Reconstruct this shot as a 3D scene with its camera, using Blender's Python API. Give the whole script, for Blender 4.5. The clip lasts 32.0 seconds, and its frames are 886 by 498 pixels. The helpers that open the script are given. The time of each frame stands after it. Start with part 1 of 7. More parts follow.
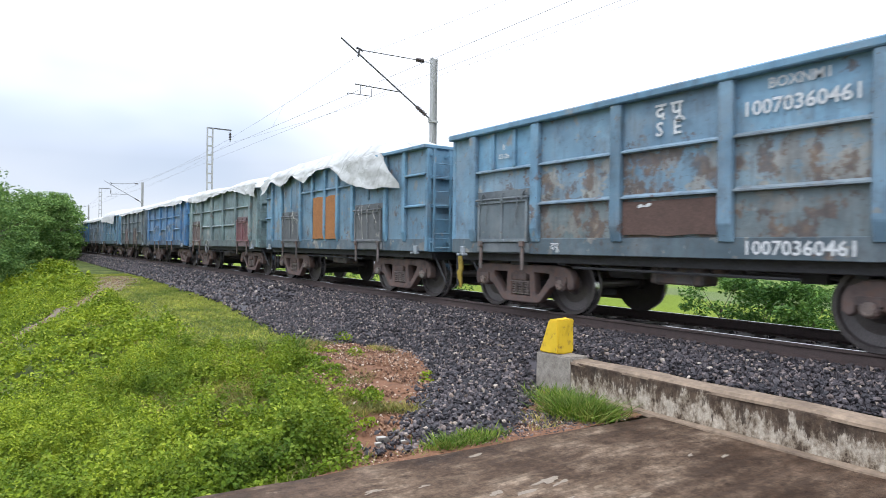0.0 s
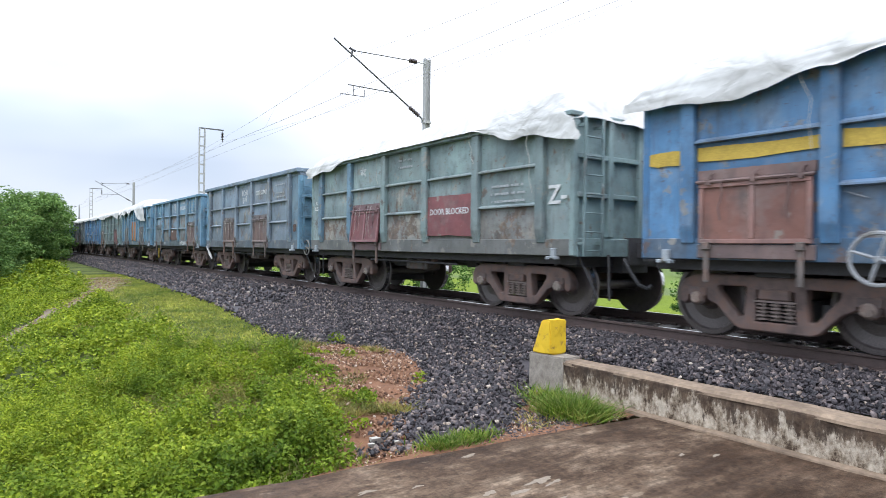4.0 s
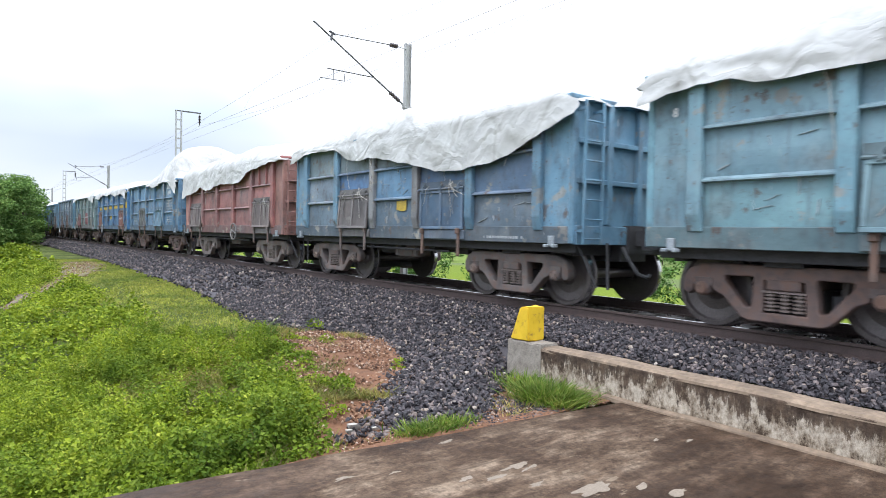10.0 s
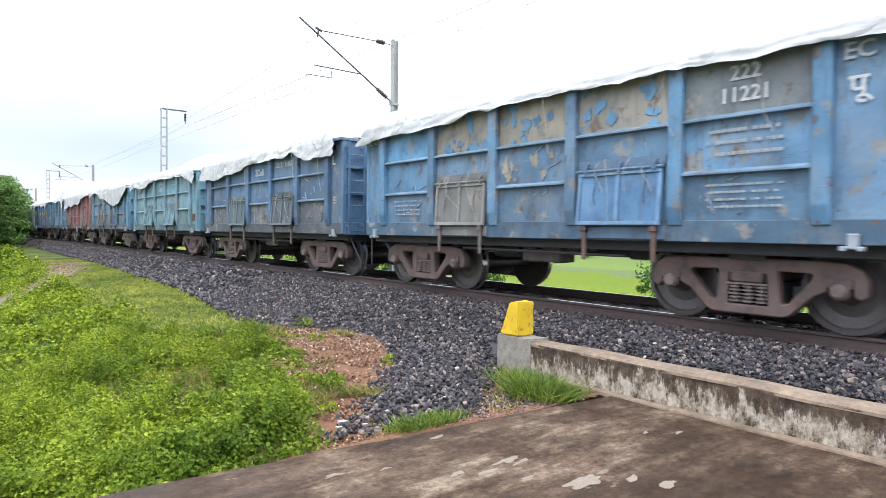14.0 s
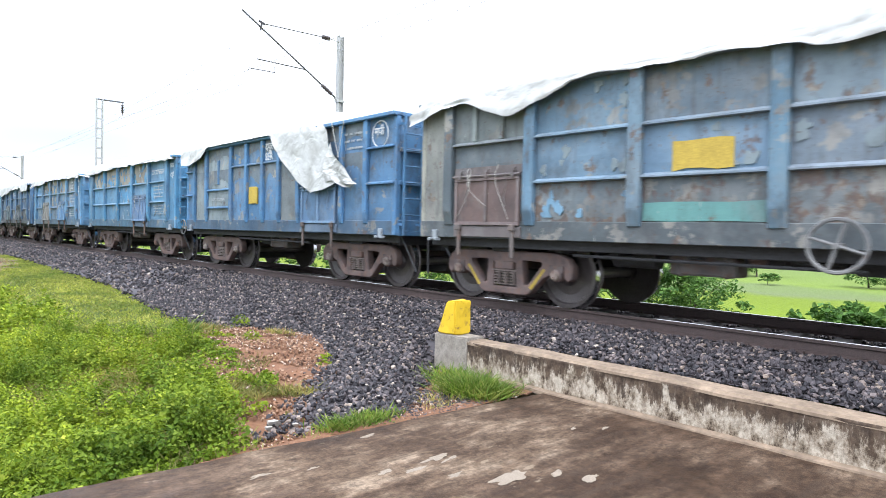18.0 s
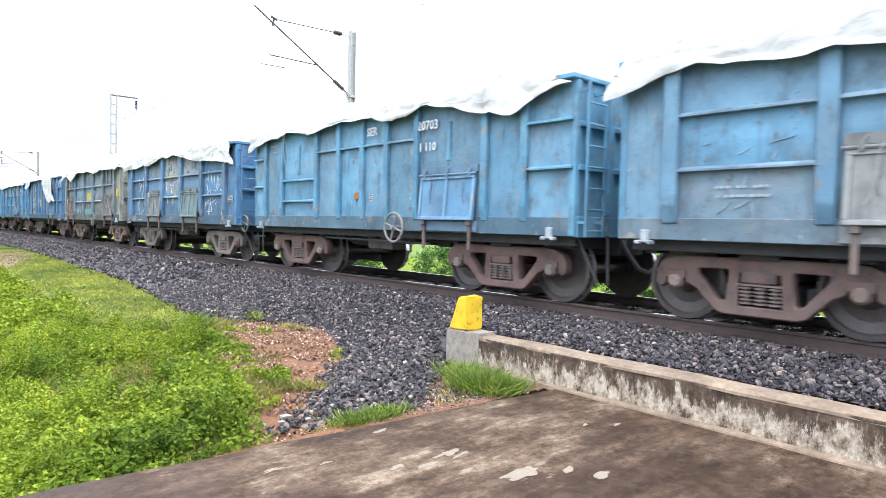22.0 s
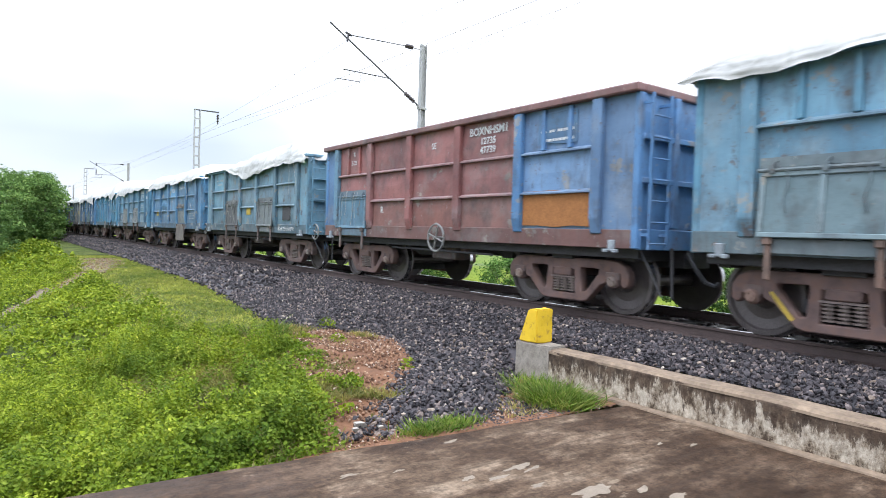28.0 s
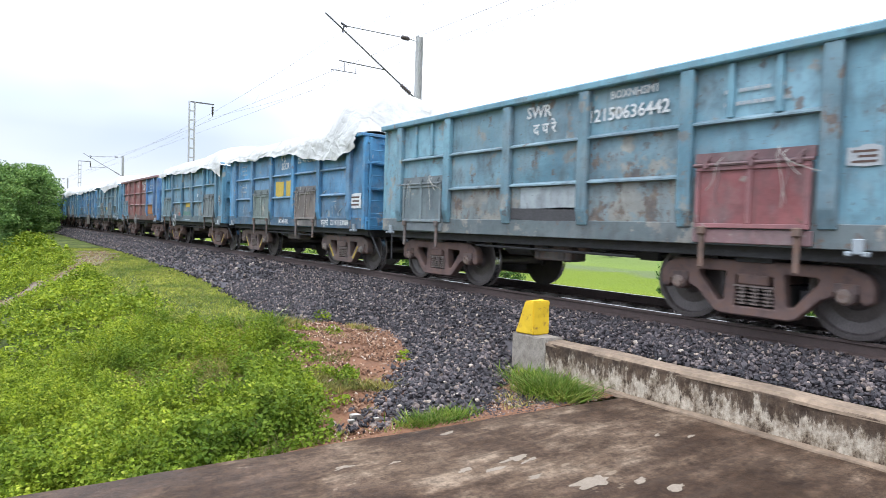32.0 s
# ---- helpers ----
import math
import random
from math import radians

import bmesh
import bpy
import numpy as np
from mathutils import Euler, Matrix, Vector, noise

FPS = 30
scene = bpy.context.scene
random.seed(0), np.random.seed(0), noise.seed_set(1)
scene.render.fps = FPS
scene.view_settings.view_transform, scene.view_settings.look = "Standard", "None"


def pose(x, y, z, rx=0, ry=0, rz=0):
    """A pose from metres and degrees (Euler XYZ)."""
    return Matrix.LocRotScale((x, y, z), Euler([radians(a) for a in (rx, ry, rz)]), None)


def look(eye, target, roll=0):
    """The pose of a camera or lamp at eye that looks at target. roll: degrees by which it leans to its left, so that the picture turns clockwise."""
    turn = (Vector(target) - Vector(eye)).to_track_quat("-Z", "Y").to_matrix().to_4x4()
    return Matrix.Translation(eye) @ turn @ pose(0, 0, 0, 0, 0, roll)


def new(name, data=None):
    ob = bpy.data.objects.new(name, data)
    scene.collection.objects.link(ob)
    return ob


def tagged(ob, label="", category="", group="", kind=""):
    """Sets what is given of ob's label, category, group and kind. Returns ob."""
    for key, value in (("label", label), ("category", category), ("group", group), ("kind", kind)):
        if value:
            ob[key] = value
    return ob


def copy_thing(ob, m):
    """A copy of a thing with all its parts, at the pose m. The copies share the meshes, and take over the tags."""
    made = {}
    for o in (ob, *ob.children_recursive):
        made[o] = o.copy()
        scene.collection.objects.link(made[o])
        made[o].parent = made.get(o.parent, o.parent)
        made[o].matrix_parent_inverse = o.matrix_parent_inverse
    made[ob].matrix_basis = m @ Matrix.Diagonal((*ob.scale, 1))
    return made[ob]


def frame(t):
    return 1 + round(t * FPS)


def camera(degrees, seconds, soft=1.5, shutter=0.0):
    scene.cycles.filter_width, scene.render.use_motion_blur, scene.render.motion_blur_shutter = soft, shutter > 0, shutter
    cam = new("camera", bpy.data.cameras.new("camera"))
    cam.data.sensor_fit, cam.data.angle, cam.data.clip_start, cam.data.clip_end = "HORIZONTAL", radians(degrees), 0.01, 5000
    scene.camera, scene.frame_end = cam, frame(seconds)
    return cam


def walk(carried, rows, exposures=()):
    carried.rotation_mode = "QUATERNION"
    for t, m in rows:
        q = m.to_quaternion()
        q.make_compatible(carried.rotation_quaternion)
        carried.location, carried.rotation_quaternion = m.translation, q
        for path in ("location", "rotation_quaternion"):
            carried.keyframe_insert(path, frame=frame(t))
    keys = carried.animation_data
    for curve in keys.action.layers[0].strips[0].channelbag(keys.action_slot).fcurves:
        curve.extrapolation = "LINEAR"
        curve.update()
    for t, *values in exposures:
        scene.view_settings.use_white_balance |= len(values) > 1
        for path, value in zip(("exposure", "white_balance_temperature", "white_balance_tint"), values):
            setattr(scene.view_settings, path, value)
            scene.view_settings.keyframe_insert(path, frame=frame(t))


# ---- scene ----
cam = camera(69.84, 32.0, soft=0.5, shutter=0.2)
PATH = [
    (0.0, pose(-8.738, 0.047, 1.102, 89.801, -0.766, -34.641)),
    (0.5, pose(-8.740, 0.048, 1.104, 89.708, -0.931, -34.833)),
    (1.0, pose(-8.749, 0.044, 1.106, 89.782, -1.054, -34.962)),
    (1.5, pose(-8.744, 0.043, 1.103, 90.095, -1.087, -34.975)),
    (2.0, pose(-8.745, 0.044, 1.107, 90.222, -1.099, -34.947)),
    (2.5, pose(-8.753, 0.037, 1.105, 90.317, -1.003, -35.073)),
    (3.0, pose(-8.750, 0.039, 1.107, 90.162, -0.823, -35.188)),
    (3.5, pose(-8.752, 0.034, 1.108, 89.924, -0.705, -35.248)),
    (5.5, pose(-8.749, 0.041, 1.107, 89.719, -1.122, -35.513)),
    (6.0, pose(-8.737, 0.048, 1.099, 89.379, -1.093, -35.472)),
    (6.5, pose(-8.733, 0.047, 1.093, 89.301, -0.580, -35.896)),
    (7.0, pose(-8.728, 0.037, 1.103, 89.428, -0.540, -36.970)),
    (7.5, pose(-8.730, 0.026, 1.110, 89.547, -0.331, -37.337)),
    (8.0, pose(-8.740, 0.024, 1.110, 89.302, -0.388, -37.600)),
    (8.5, pose(-8.716, 0.042, 1.101, 89.233, -0.767, -37.029)),
    (9.0, pose(-8.722, 0.058, 1.091, 88.910, -1.166, -36.971)),
    (9.5, pose(-8.734, 0.044, 1.102, 88.670, -1.200, -36.762)),
    (10.0, pose(-8.733, 0.039, 1.110, 88.658, -1.167, -37.063)),
    (10.5, pose(-8.738, 0.047, 1.100, 88.951, -1.204, -36.777)),
    (11.0, pose(-8.754, 0.025, 1.106, 88.890, -1.001, -37.060)),
    (11.5, pose(-8.748, 0.025, 1.107, 88.908, -0.503, -37.485)),
    (12.0, pose(-8.746, 0.026, 1.107, 89.087, -0.405, -37.766)),
    (12.5, pose(-8.736, 0.043, 1.095, 88.984, -0.508, -37.902)),
    (13.0, pose(-8.732, 0.046, 1.095, 88.763, -0.774, -38.028)),
    (13.5, pose(-8.729, 0.046, 1.093, 88.561, -0.765, -38.215)),
    (14.0, pose(-8.724, 0.051, 1.094, 88.411, -0.666, -38.081)),
    (14.5, pose(-8.722, 0.053, 1.100, 88.260, -0.350, -37.940)),
    (16.5, pose(-8.731, 0.022, 1.100, 88.848, -0.947, -39.571)),
    (17.0, pose(-8.717, -0.001, 1.108, 89.209, -0.682, -40.443)),
    (17.5, pose(-8.672, -0.025, 1.098, 88.929, -0.999, -41.331)),
    (18.0, pose(-8.633, -0.041, 1.092, 88.417, -1.327, -42.703)),
    (18.5, pose(-8.630, -0.067, 1.097, 88.716, -1.630, -42.861)),
    (19.0, pose(-8.636, -0.085, 1.114, 87.841, -1.126, -42.568)),
    (19.5, pose(-8.636, -0.063, 1.106, 87.713, -1.299, -42.735)),
    (20.0, pose(-8.634, -0.054, 1.104, 87.877, -1.566, -42.774)),
    (20.5, pose(-8.643, -0.044, 1.106, 87.835, -1.539, -42.189)),
    (21.0, pose(-8.640, -0.042, 1.101, 87.888, -1.546, -42.178)),
    (21.5, pose(-8.644, -0.038, 1.096, 87.941, -1.230, -41.947)),
    (22.0, pose(-8.644, -0.044, 1.103, 87.933, -1.358, -41.687)),
    (22.5, pose(-8.647, -0.041, 1.107, 87.988, -1.663, -41.766)),
    (23.0, pose(-8.642, -0.041, 1.105, 87.847, -1.606, -41.750)),
    (23.5, pose(-8.639, -0.031, 1.102, 88.051, -1.671, -41.932)),
    (24.0, pose(-8.642, -0.040, 1.109, 88.572, -1.358, -41.591)),
    (24.5, pose(-8.645, -0.032, 1.102, 89.443, -1.205, -41.249)),
    (26.5, pose(-8.663, -0.014, 1.092, 88.812, -1.491, -36.670)),
    (27.0, pose(-8.692, -0.038, 1.117, 88.582, -1.582, -35.964)),
    (27.5, pose(-8.712, -0.063, 1.140, 88.152, -1.517, -35.630)),
    (28.0, pose(-8.715, -0.055, 1.131, 88.623, -1.770, -35.662)),
    (28.5, pose(-8.703, -0.053, 1.125, 88.265, -1.558, -35.557)),
    (29.0, pose(-8.704, -0.043, 1.124, 88.182, -1.507, -35.436)),
    (29.5, pose(-8.693, -0.038, 1.113, 88.071, -1.373, -35.510)),
    (30.0, pose(-8.697, -0.035, 1.113, 88.009, -1.387, -35.661)),
    (30.5, pose(-8.692, -0.030, 1.112, 88.130, -1.498, -35.783)),
    (31.0, pose(-8.690, -0.031, 1.114, 88.167, -1.498, -35.815)),
    (31.5, pose(-8.685, -0.020, 1.104, 88.034, -1.751, -35.976)),
    (32.0, pose(-8.688, -0.013, 1.105, 88.039, -1.808, -36.019)),
]
walk(cam, PATH, [(0, 0.07, 6000, 13), (7, 0.18, 6000, 13), (13, 0.32, 6000, 13), (15, 0.42, 6000, 13), (17, 0.49, 6000, 13), (18.5, 0.71, 6000, 13), (20, 0.80, 6000, 13), (24, 0.70, 6000, 13), (27, 0.34, 6000, 13), (32, 0.28, 6000, 13)])
# world, sun and exposure
world = bpy.data.worlds.new("overcast_sky")
scene.world = world
world.use_nodes = True
wn, wl = world.node_tree.nodes, world.node_tree.links
bg = wn["Background"]
sky = wn.new("ShaderNodeTexSky")
sky.sky_type, sky.sun_disc = "NISHITA", False
sky.sun_elevation, sky.sun_rotation = radians(58), radians(205)
skyb = wn.new("ShaderNodeVectorMath")
skyb.operation = "SCALE"
skyb.inputs["Scale"].default_value = 0.10
wl.new(sky.outputs[0], skyb.inputs[0])
coord = wn.new("ShaderNodeTexCoord")
sep = wn.new("ShaderNodeSeparateXYZ")
wl.new(coord.outputs["Generated"], sep.inputs[0])
lift = wn.new("ShaderNodeMapRange")
lift.inputs["From Min"].default_value, lift.inputs["From Max"].default_value = 0.12, 0.75
lift.inputs["To Min"].default_value, lift.inputs["To Max"].default_value = 0.86, 3.1
wl.new(sep.outputs["Z"], lift.inputs["Value"])
cl = wn.new("ShaderNodeTexNoise")
cl.inputs["Scale"].default_value, cl.inputs["Detail"].default_value, cl.inputs["Roughness"].default_value = 2.2, 3.0, 0.45
cmap = wn.new("ShaderNodeMapping")
cmap.inputs["Scale"].default_value = (1.0, 1.0, 2.6)
cmap.inputs["Location"].default_value = (0.35, 0.1, 0.2)
wl.new(coord.outputs["Generated"], cmap.inputs[0])
wl.new(cmap.outputs[0], cl.inputs["Vector"])
cr = wn.new("ShaderNodeValToRGB")
cr.color_ramp.elements[0].position, cr.color_ramp.elements[0].color = 0.38, (0.79, 0.87, 0.97, 1)
cr.color_ramp.elements[1].position, cr.color_ramp.elements[1].color = 0.66, (1.16, 1.17, 1.18, 1)
thin = wn.new("ShaderNodeMapRange")
thin.inputs["From Min"].default_value, thin.inputs["From Max"].default_value = 0.05, 0.75
thin.inputs["To Min"].default_value, thin.inputs["To Max"].default_value = -0.06, 0.30
wl.new(sep.outputs["X"], thin.inputs["Value"])
addn = wn.new("ShaderNodeMath")
wl.new(cl.outputs["Fac"], addn.inputs[0])
wl.new(thin.outputs[0], addn.inputs[1])
wl.new(addn.outputs[0], cr.inputs[0])
cloud = wn.new("ShaderNodeVectorMath")
cloud.operation = "SCALE"
wl.new(cr.outputs[0], cloud.inputs[0])
wl.new(lift.outputs[0], cloud.inputs["Scale"])
mixs = wn.new("ShaderNodeMix")
mixs.data_type = "RGBA"
mixs.inputs[0].default_value = 0.86
wl.new(skyb.outputs[0], mixs.inputs[6])
wl.new(cloud.outputs[0], mixs.inputs[7])
wl.new(mixs.outputs[2], bg.inputs[0])
bg.inputs[1].default_value = 1.0

sun = new("sun", bpy.data.lights.new("sun", "SUN"))
sun.data.energy, sun.data.angle, sun.data.color = 1.1, radians(14), (1.0, 0.96, 0.90)
sun.matrix_world = look((0, 0, 0), (0.42, 0.34, -0.84))


# ---------- materials ----------
def material(name):
    m = bpy.data.materials.new(name)
    m.use_nodes = True
    return m, m.node_tree.nodes, m.node_tree.links, m.node_tree.nodes["Principled BSDF"]


def ramp(n, stops):
    r = n.new("ShaderNodeValToRGB")
    e = r.color_ramp.elements
    while len(e) < len(stops):
        e.new(0.5)
    for el, (p, c) in zip(e, stops):
        el.position, el.color = p, (*c, 1) if len(c) == 3 else c
    return r


def noise_tex(n, l, scale, detail=4, rough=0.6, vec=None, stretch=None):
    t = n.new("ShaderNodeTexNoise")
    t.inputs["Scale"].default_value, t.inputs["Detail"].default_value, t.inputs["Roughness"].default_value = scale, detail, rough
    if vec is not None:
        if stretch:
            mp = n.new("ShaderNodeMapping")
            mp.inputs["Scale"].default_value = stretch
            l.new(vec, mp.inputs[0])
            vec = mp.outputs[0]
        l.new(vec, t.inputs["Vector"])
    return t


def mix(n, l, fac, a, b, blend="MIX"):
    m = n.new("ShaderNodeMix")
    m.data_type, m.blend_type = "RGBA", blend
    for sock, v in ((m.inputs[0], fac), (m.inputs[6], a), (m.inputs[7], b)):
        if isinstance(v, (int, float)):
            sock.default_value = v
        elif isinstance(v, tuple):
            sock.default_value = (*v, 1)
        else:
            l.new(v, sock)
    return m.outputs[2]


def bump(n, l, bsdf, height, strength=0.3, dist=0.02):
    b = n.new("ShaderNodeBump")
    b.inputs["Strength"].default_value, b.inputs["Distance"].default_value = strength, dist
    l.new(height, b.inputs["Height"])
    l.new(b.outputs[0], bsdf.inputs["Normal"])


def shifted(n, l):
    """Object coordinates moved by the object's own random number."""
    tc, oi = n.new("ShaderNodeTexCoord"), n.new("ShaderNodeObjectInfo")
    sc = n.new("ShaderNodeMath")
    sc.operation = "MULTIPLY"
    sc.inputs[1].default_value = 37.0
    l.new(oi.outputs["Random"], sc.inputs[0])
    ad = n.new("ShaderNodeVectorMath")
    l.new(tc.outputs["Object"], ad.inputs[0])
    l.new(sc.outputs[0], ad.inputs[1])
    return ad.outputs[0], oi


def simple(name, col, rough=0.7, metal=0.0, vary=0.35, scale=9.0, bumps=0.15, col2=None):
    m, n, l, b = material(name)
    vec, _ = shifted(n, l)
    t = noise_tex(n, l, scale, 5, 0.65, vec)
    t2 = noise_tex(n, l, scale * 7, 3, 0.6, vec)
    dark = tuple(c * (1 - vary) for c in col) if col2 is None else col2
    c1 = mix(n, l, t.outputs["Fac"], dark, tuple(min(1, c * (1 + vary)) for c in col))
    r = ramp(n, [(0.3, (0.72,) * 3), (0.7, (1.12,) * 3)])
    l.new(t2.outputs["Fac"], r.inputs[0])
    l.new(mix(n, l, 1.0, c1, r.outputs[0], "MULTIPLY"), b.inputs["Base Color"])
    b.inputs["Roughness"].default_value, b.inputs["Metallic"].default_value = rough, metal
    if bumps:
        bump(n, l, b, t2.outputs["Fac"], bumps, 0.01)
    return m


def paint_material():
    """Weathered wagon paint: the object's colour, worn to pale primer in ragged patches, with rust, soot, scratches and chips.
    The object's alpha says how sound the paint is."""
    m, n, l, b = material("weathered_wagon_paint")
    vec, oi = shifted(n, l)

    def plus_wear(tex, gain):
        k = n.new("ShaderNodeMath")
        k.operation = "MULTIPLY_ADD"
        l.new(oi.outputs["Alpha"], k.inputs[0])
        k.inputs[1].default_value, k.inputs[2].default_value = -gain, gain
        a = n.new("ShaderNodeMath")
        l.new(tex.outputs["Fac"], a.inputs[0])
        l.new(k.outputs[0], a.inputs[1])
        return a.outputs[0]

    def mask(value, lo, hi, top):
        r = ramp(n, [(lo, (0, 0, 0)), (hi, (top,) * 3)])
        l.new(value, r.inputs[0])
        return r.outputs[0]

    # some grey in every colour, painting in the haze over the train
    base = mix(n, l, 0.15, oi.outputs["Color"], (0.20, 0.21, 0.21))
    tone = noise_tex(n, l, 1.1, 4, 0.55, vec)
    tr = ramp(n, [(0.30, (0.74, 0.78, 0.82)), (0.70, (1.36, 1.36, 1.34))])
    l.new(tone.outputs["Fac"], tr.inputs[0])
    c = mix(n, l, 1.0, base, tr.outputs[0], "MULTIPLY")
    # dull chalky film
    film = noise_tex(n, l, 1.7, 7, 0.62, vec)
    c = mix(n, l, mask(plus_wear(film, 0.16), 0.52, 0.68, 0.36), c, (0.25, 0.255, 0.245))
    # ragged patches worn to primer
    peel = noise_tex(n, l, 2.3, 9, 0.64, vec)
    prim = ramp(n, [(0.35, (0.16, 0.155, 0.145)), (0.55, (0.30, 0.28, 0.24)), (0.72, (0.42, 0.385, 0.31))])
    l.new(tone.outputs["Fac"], prim.inputs[0])
    c = mix(n, l, mask(plus_wear(peel, 0.17), 0.620, 0.645, 0.75), c, prim.outputs[0])
    # rust patches
    rust = noise_tex(n, l, 2.9, 9, 0.70, vec, (1, 1.1, 0.85))
    tint = noise_tex(n, l, 5.0, 6, 0.68, vec)
    rc = ramp(n, [(0.34, (0.055, 0.043, 0.037)), (0.48, (0.12, 0.076, 0.058)), (0.58, (0.165, 0.100, 0.062)), (0.68, (0.30, 0.25, 0.19))])
    l.new(tint.outputs["Fac"], rc.inputs[0])
    c = mix(n, l, mask(plus_wear(rust, 0.20), 0.635, 0.670, 0.76), c, rc.outputs[0])
    # soot in soft clouds, and thin runs of dirt
    soot = noise_tex(n, l, 3.1, 7, 0.68, vec, (1, 1, 0.7))
    c = mix(n, l, mask(soot.outputs["Fac"], 0.50, 0.72, 0.62), c, (0.058, 0.056, 0.056))
    runs = noise_tex(n, l, 5.5, 5, 0.6, vec, (1, 2.6, 0.20))
    c = mix(n, l, mask(plus_wear(runs, 0.08), 0.58, 0.70, 0.34), c, (0.085, 0.072, 0.064))
    # pale scratches and dark chips
    scratch = noise_tex(n, l, 7.0, 3, 0.55, vec, (1, 4.0, 0.55))
    c = mix(n, l, mask(scratch.outputs["Fac"], 0.715, 0.735, 0.55), c, (0.44, 0.45, 0.43))
    chips = noise_tex(n, l, 22, 5, 0.62, vec)
    c = mix(n, l, mask(plus_wear(chips, 0.05), 0.655, 0.680, 0.80), c, (0.10, 0.070, 0.055))
    l.new(c, b.inputs["Base Color"])
    rg = ramp(n, [(0.35, (0.42,) * 3), (0.65, (0.70,) * 3)])
    l.new(film.outputs["Fac"], rg.inputs[0])
    l.new(rg.outputs[0], b.inputs["Roughness"])
    b.inputs["Specular IOR Level"].default_value = 0.40
    dents = noise_tex(n, l, 2.0, 5, 0.5, vec)
    bump(n, l, b, dents.outputs["Fac"], 0.6, 0.06)
    return m


PAINT = paint_material()


def casting_material():
    """Dusty cast steel of the bogies in the object's colour."""
    m, n, l, b = material("dusty_cast_steel")
    vec, oi = shifted(n, l)
    t = noise_tex(n, l, 3.5, 6, 0.65, vec)
    r = ramp(n, [(0.32, (0.62, 0.6, 0.6)), (0.66, (1.35, 1.3, 1.26))])
    l.new(t.outputs["Fac"], r.inputs[0])
    c = mix(n, l, 1.0, oi.outputs["Color"], r.outputs[0], "MULTIPLY")
    t2 = noise_tex(n, l, 7.0, 6, 0.7, vec)
    r2 = ramp(n, [(0.47, (0, 0, 0)), (0.60, (0.6,) * 3)])
    l.new(t2.outputs["Fac"], r2.inputs[0])
    c = mix(n, l, r2.outputs[0], c, (0.165, 0.092, 0.066))
    t3 = noise_tex(n, l, 30, 3, 0.6, vec)
    l.new(c, b.inputs["Base Color"])
    b.inputs["Roughness"].default_value = 0.75
    b.inputs["Specular IOR Level"].default_value = 0.3
    bump(n, l, b, t3.outputs["Fac"], 0.25, 0.01)
    return m


CASTING = casting_material()
DARK = simple("sooty_underframe_steel", (0.062, 0.060, 0.062), 0.8, 0.0, 0.4, 6, 0.2)
TREAD = simple("wheel_steel", (0.118, 0.100, 0.096), 0.42, 0.35, 0.35, 8, 0.15)
SHINE = simple("polished_steel", (0.55, 0.55, 0.56), 0.13, 0.95, 0.12, 8, 0.0)
RAILRUST = simple("rusted_rail_steel", (0.085, 0.058, 0.05), 0.75, 0.0, 0.35, 10, 0.2)
FAINT = simple("faded_white_print", (0.38, 0.40, 0.41), 0.7, 0.0, 0.4, 14, 0.0)
WHITE = simple("white_lettering_paint", (0.62, 0.63, 0.62), 0.7, 0.0, 0.32, 11, 0.0)
YELLOW = simple("yellow_wagon_paint", (0.50, 0.35, 0.05), 0.6, 0.0, 0.35, 7, 0.1)
ORANGE = simple("orange_rust_plate", (0.34, 0.14, 0.04), 0.8, 0.0, 0.35, 5, 0.2)
BROWN = simple("brown_rust_plate", (0.105, 0.062, 0.048), 0.8, 0.0, 0.35, 5, 0.25)
GALV = simple("galvanised_mast_steel", (0.40, 0.40, 0.38), 0.55, 0.2, 0.2, 6, 0.08)
WIRE = simple("weathered_wire", (0.30, 0.30, 0.31), 0.6, 0.0, 0.1, 8, 0.0)
TUBE = simple("grey_tube_steel", (0.10, 0.10, 0.10), 0.5, 0.3, 0.3, 8, 0.0)
INSUL = simple("brown_porcelain", (0.06, 0.045, 0.04), 0.25, 0.0, 0.2, 8, 0.0)
SLEEPER = simple("dirty_concrete_sleeper", (0.13, 0.12, 0.11), 0.9, 0.0, 0.4, 5, 0.3)
BARK = simple("tree_bark", (0.10, 0.08, 0.06), 0.9, 0.0, 0.4, 9, 0.5)
ROPE = simple("pale_rope", (0.45, 0.43, 0.38), 0.9, 0.0, 0.2, 12, 0.0)


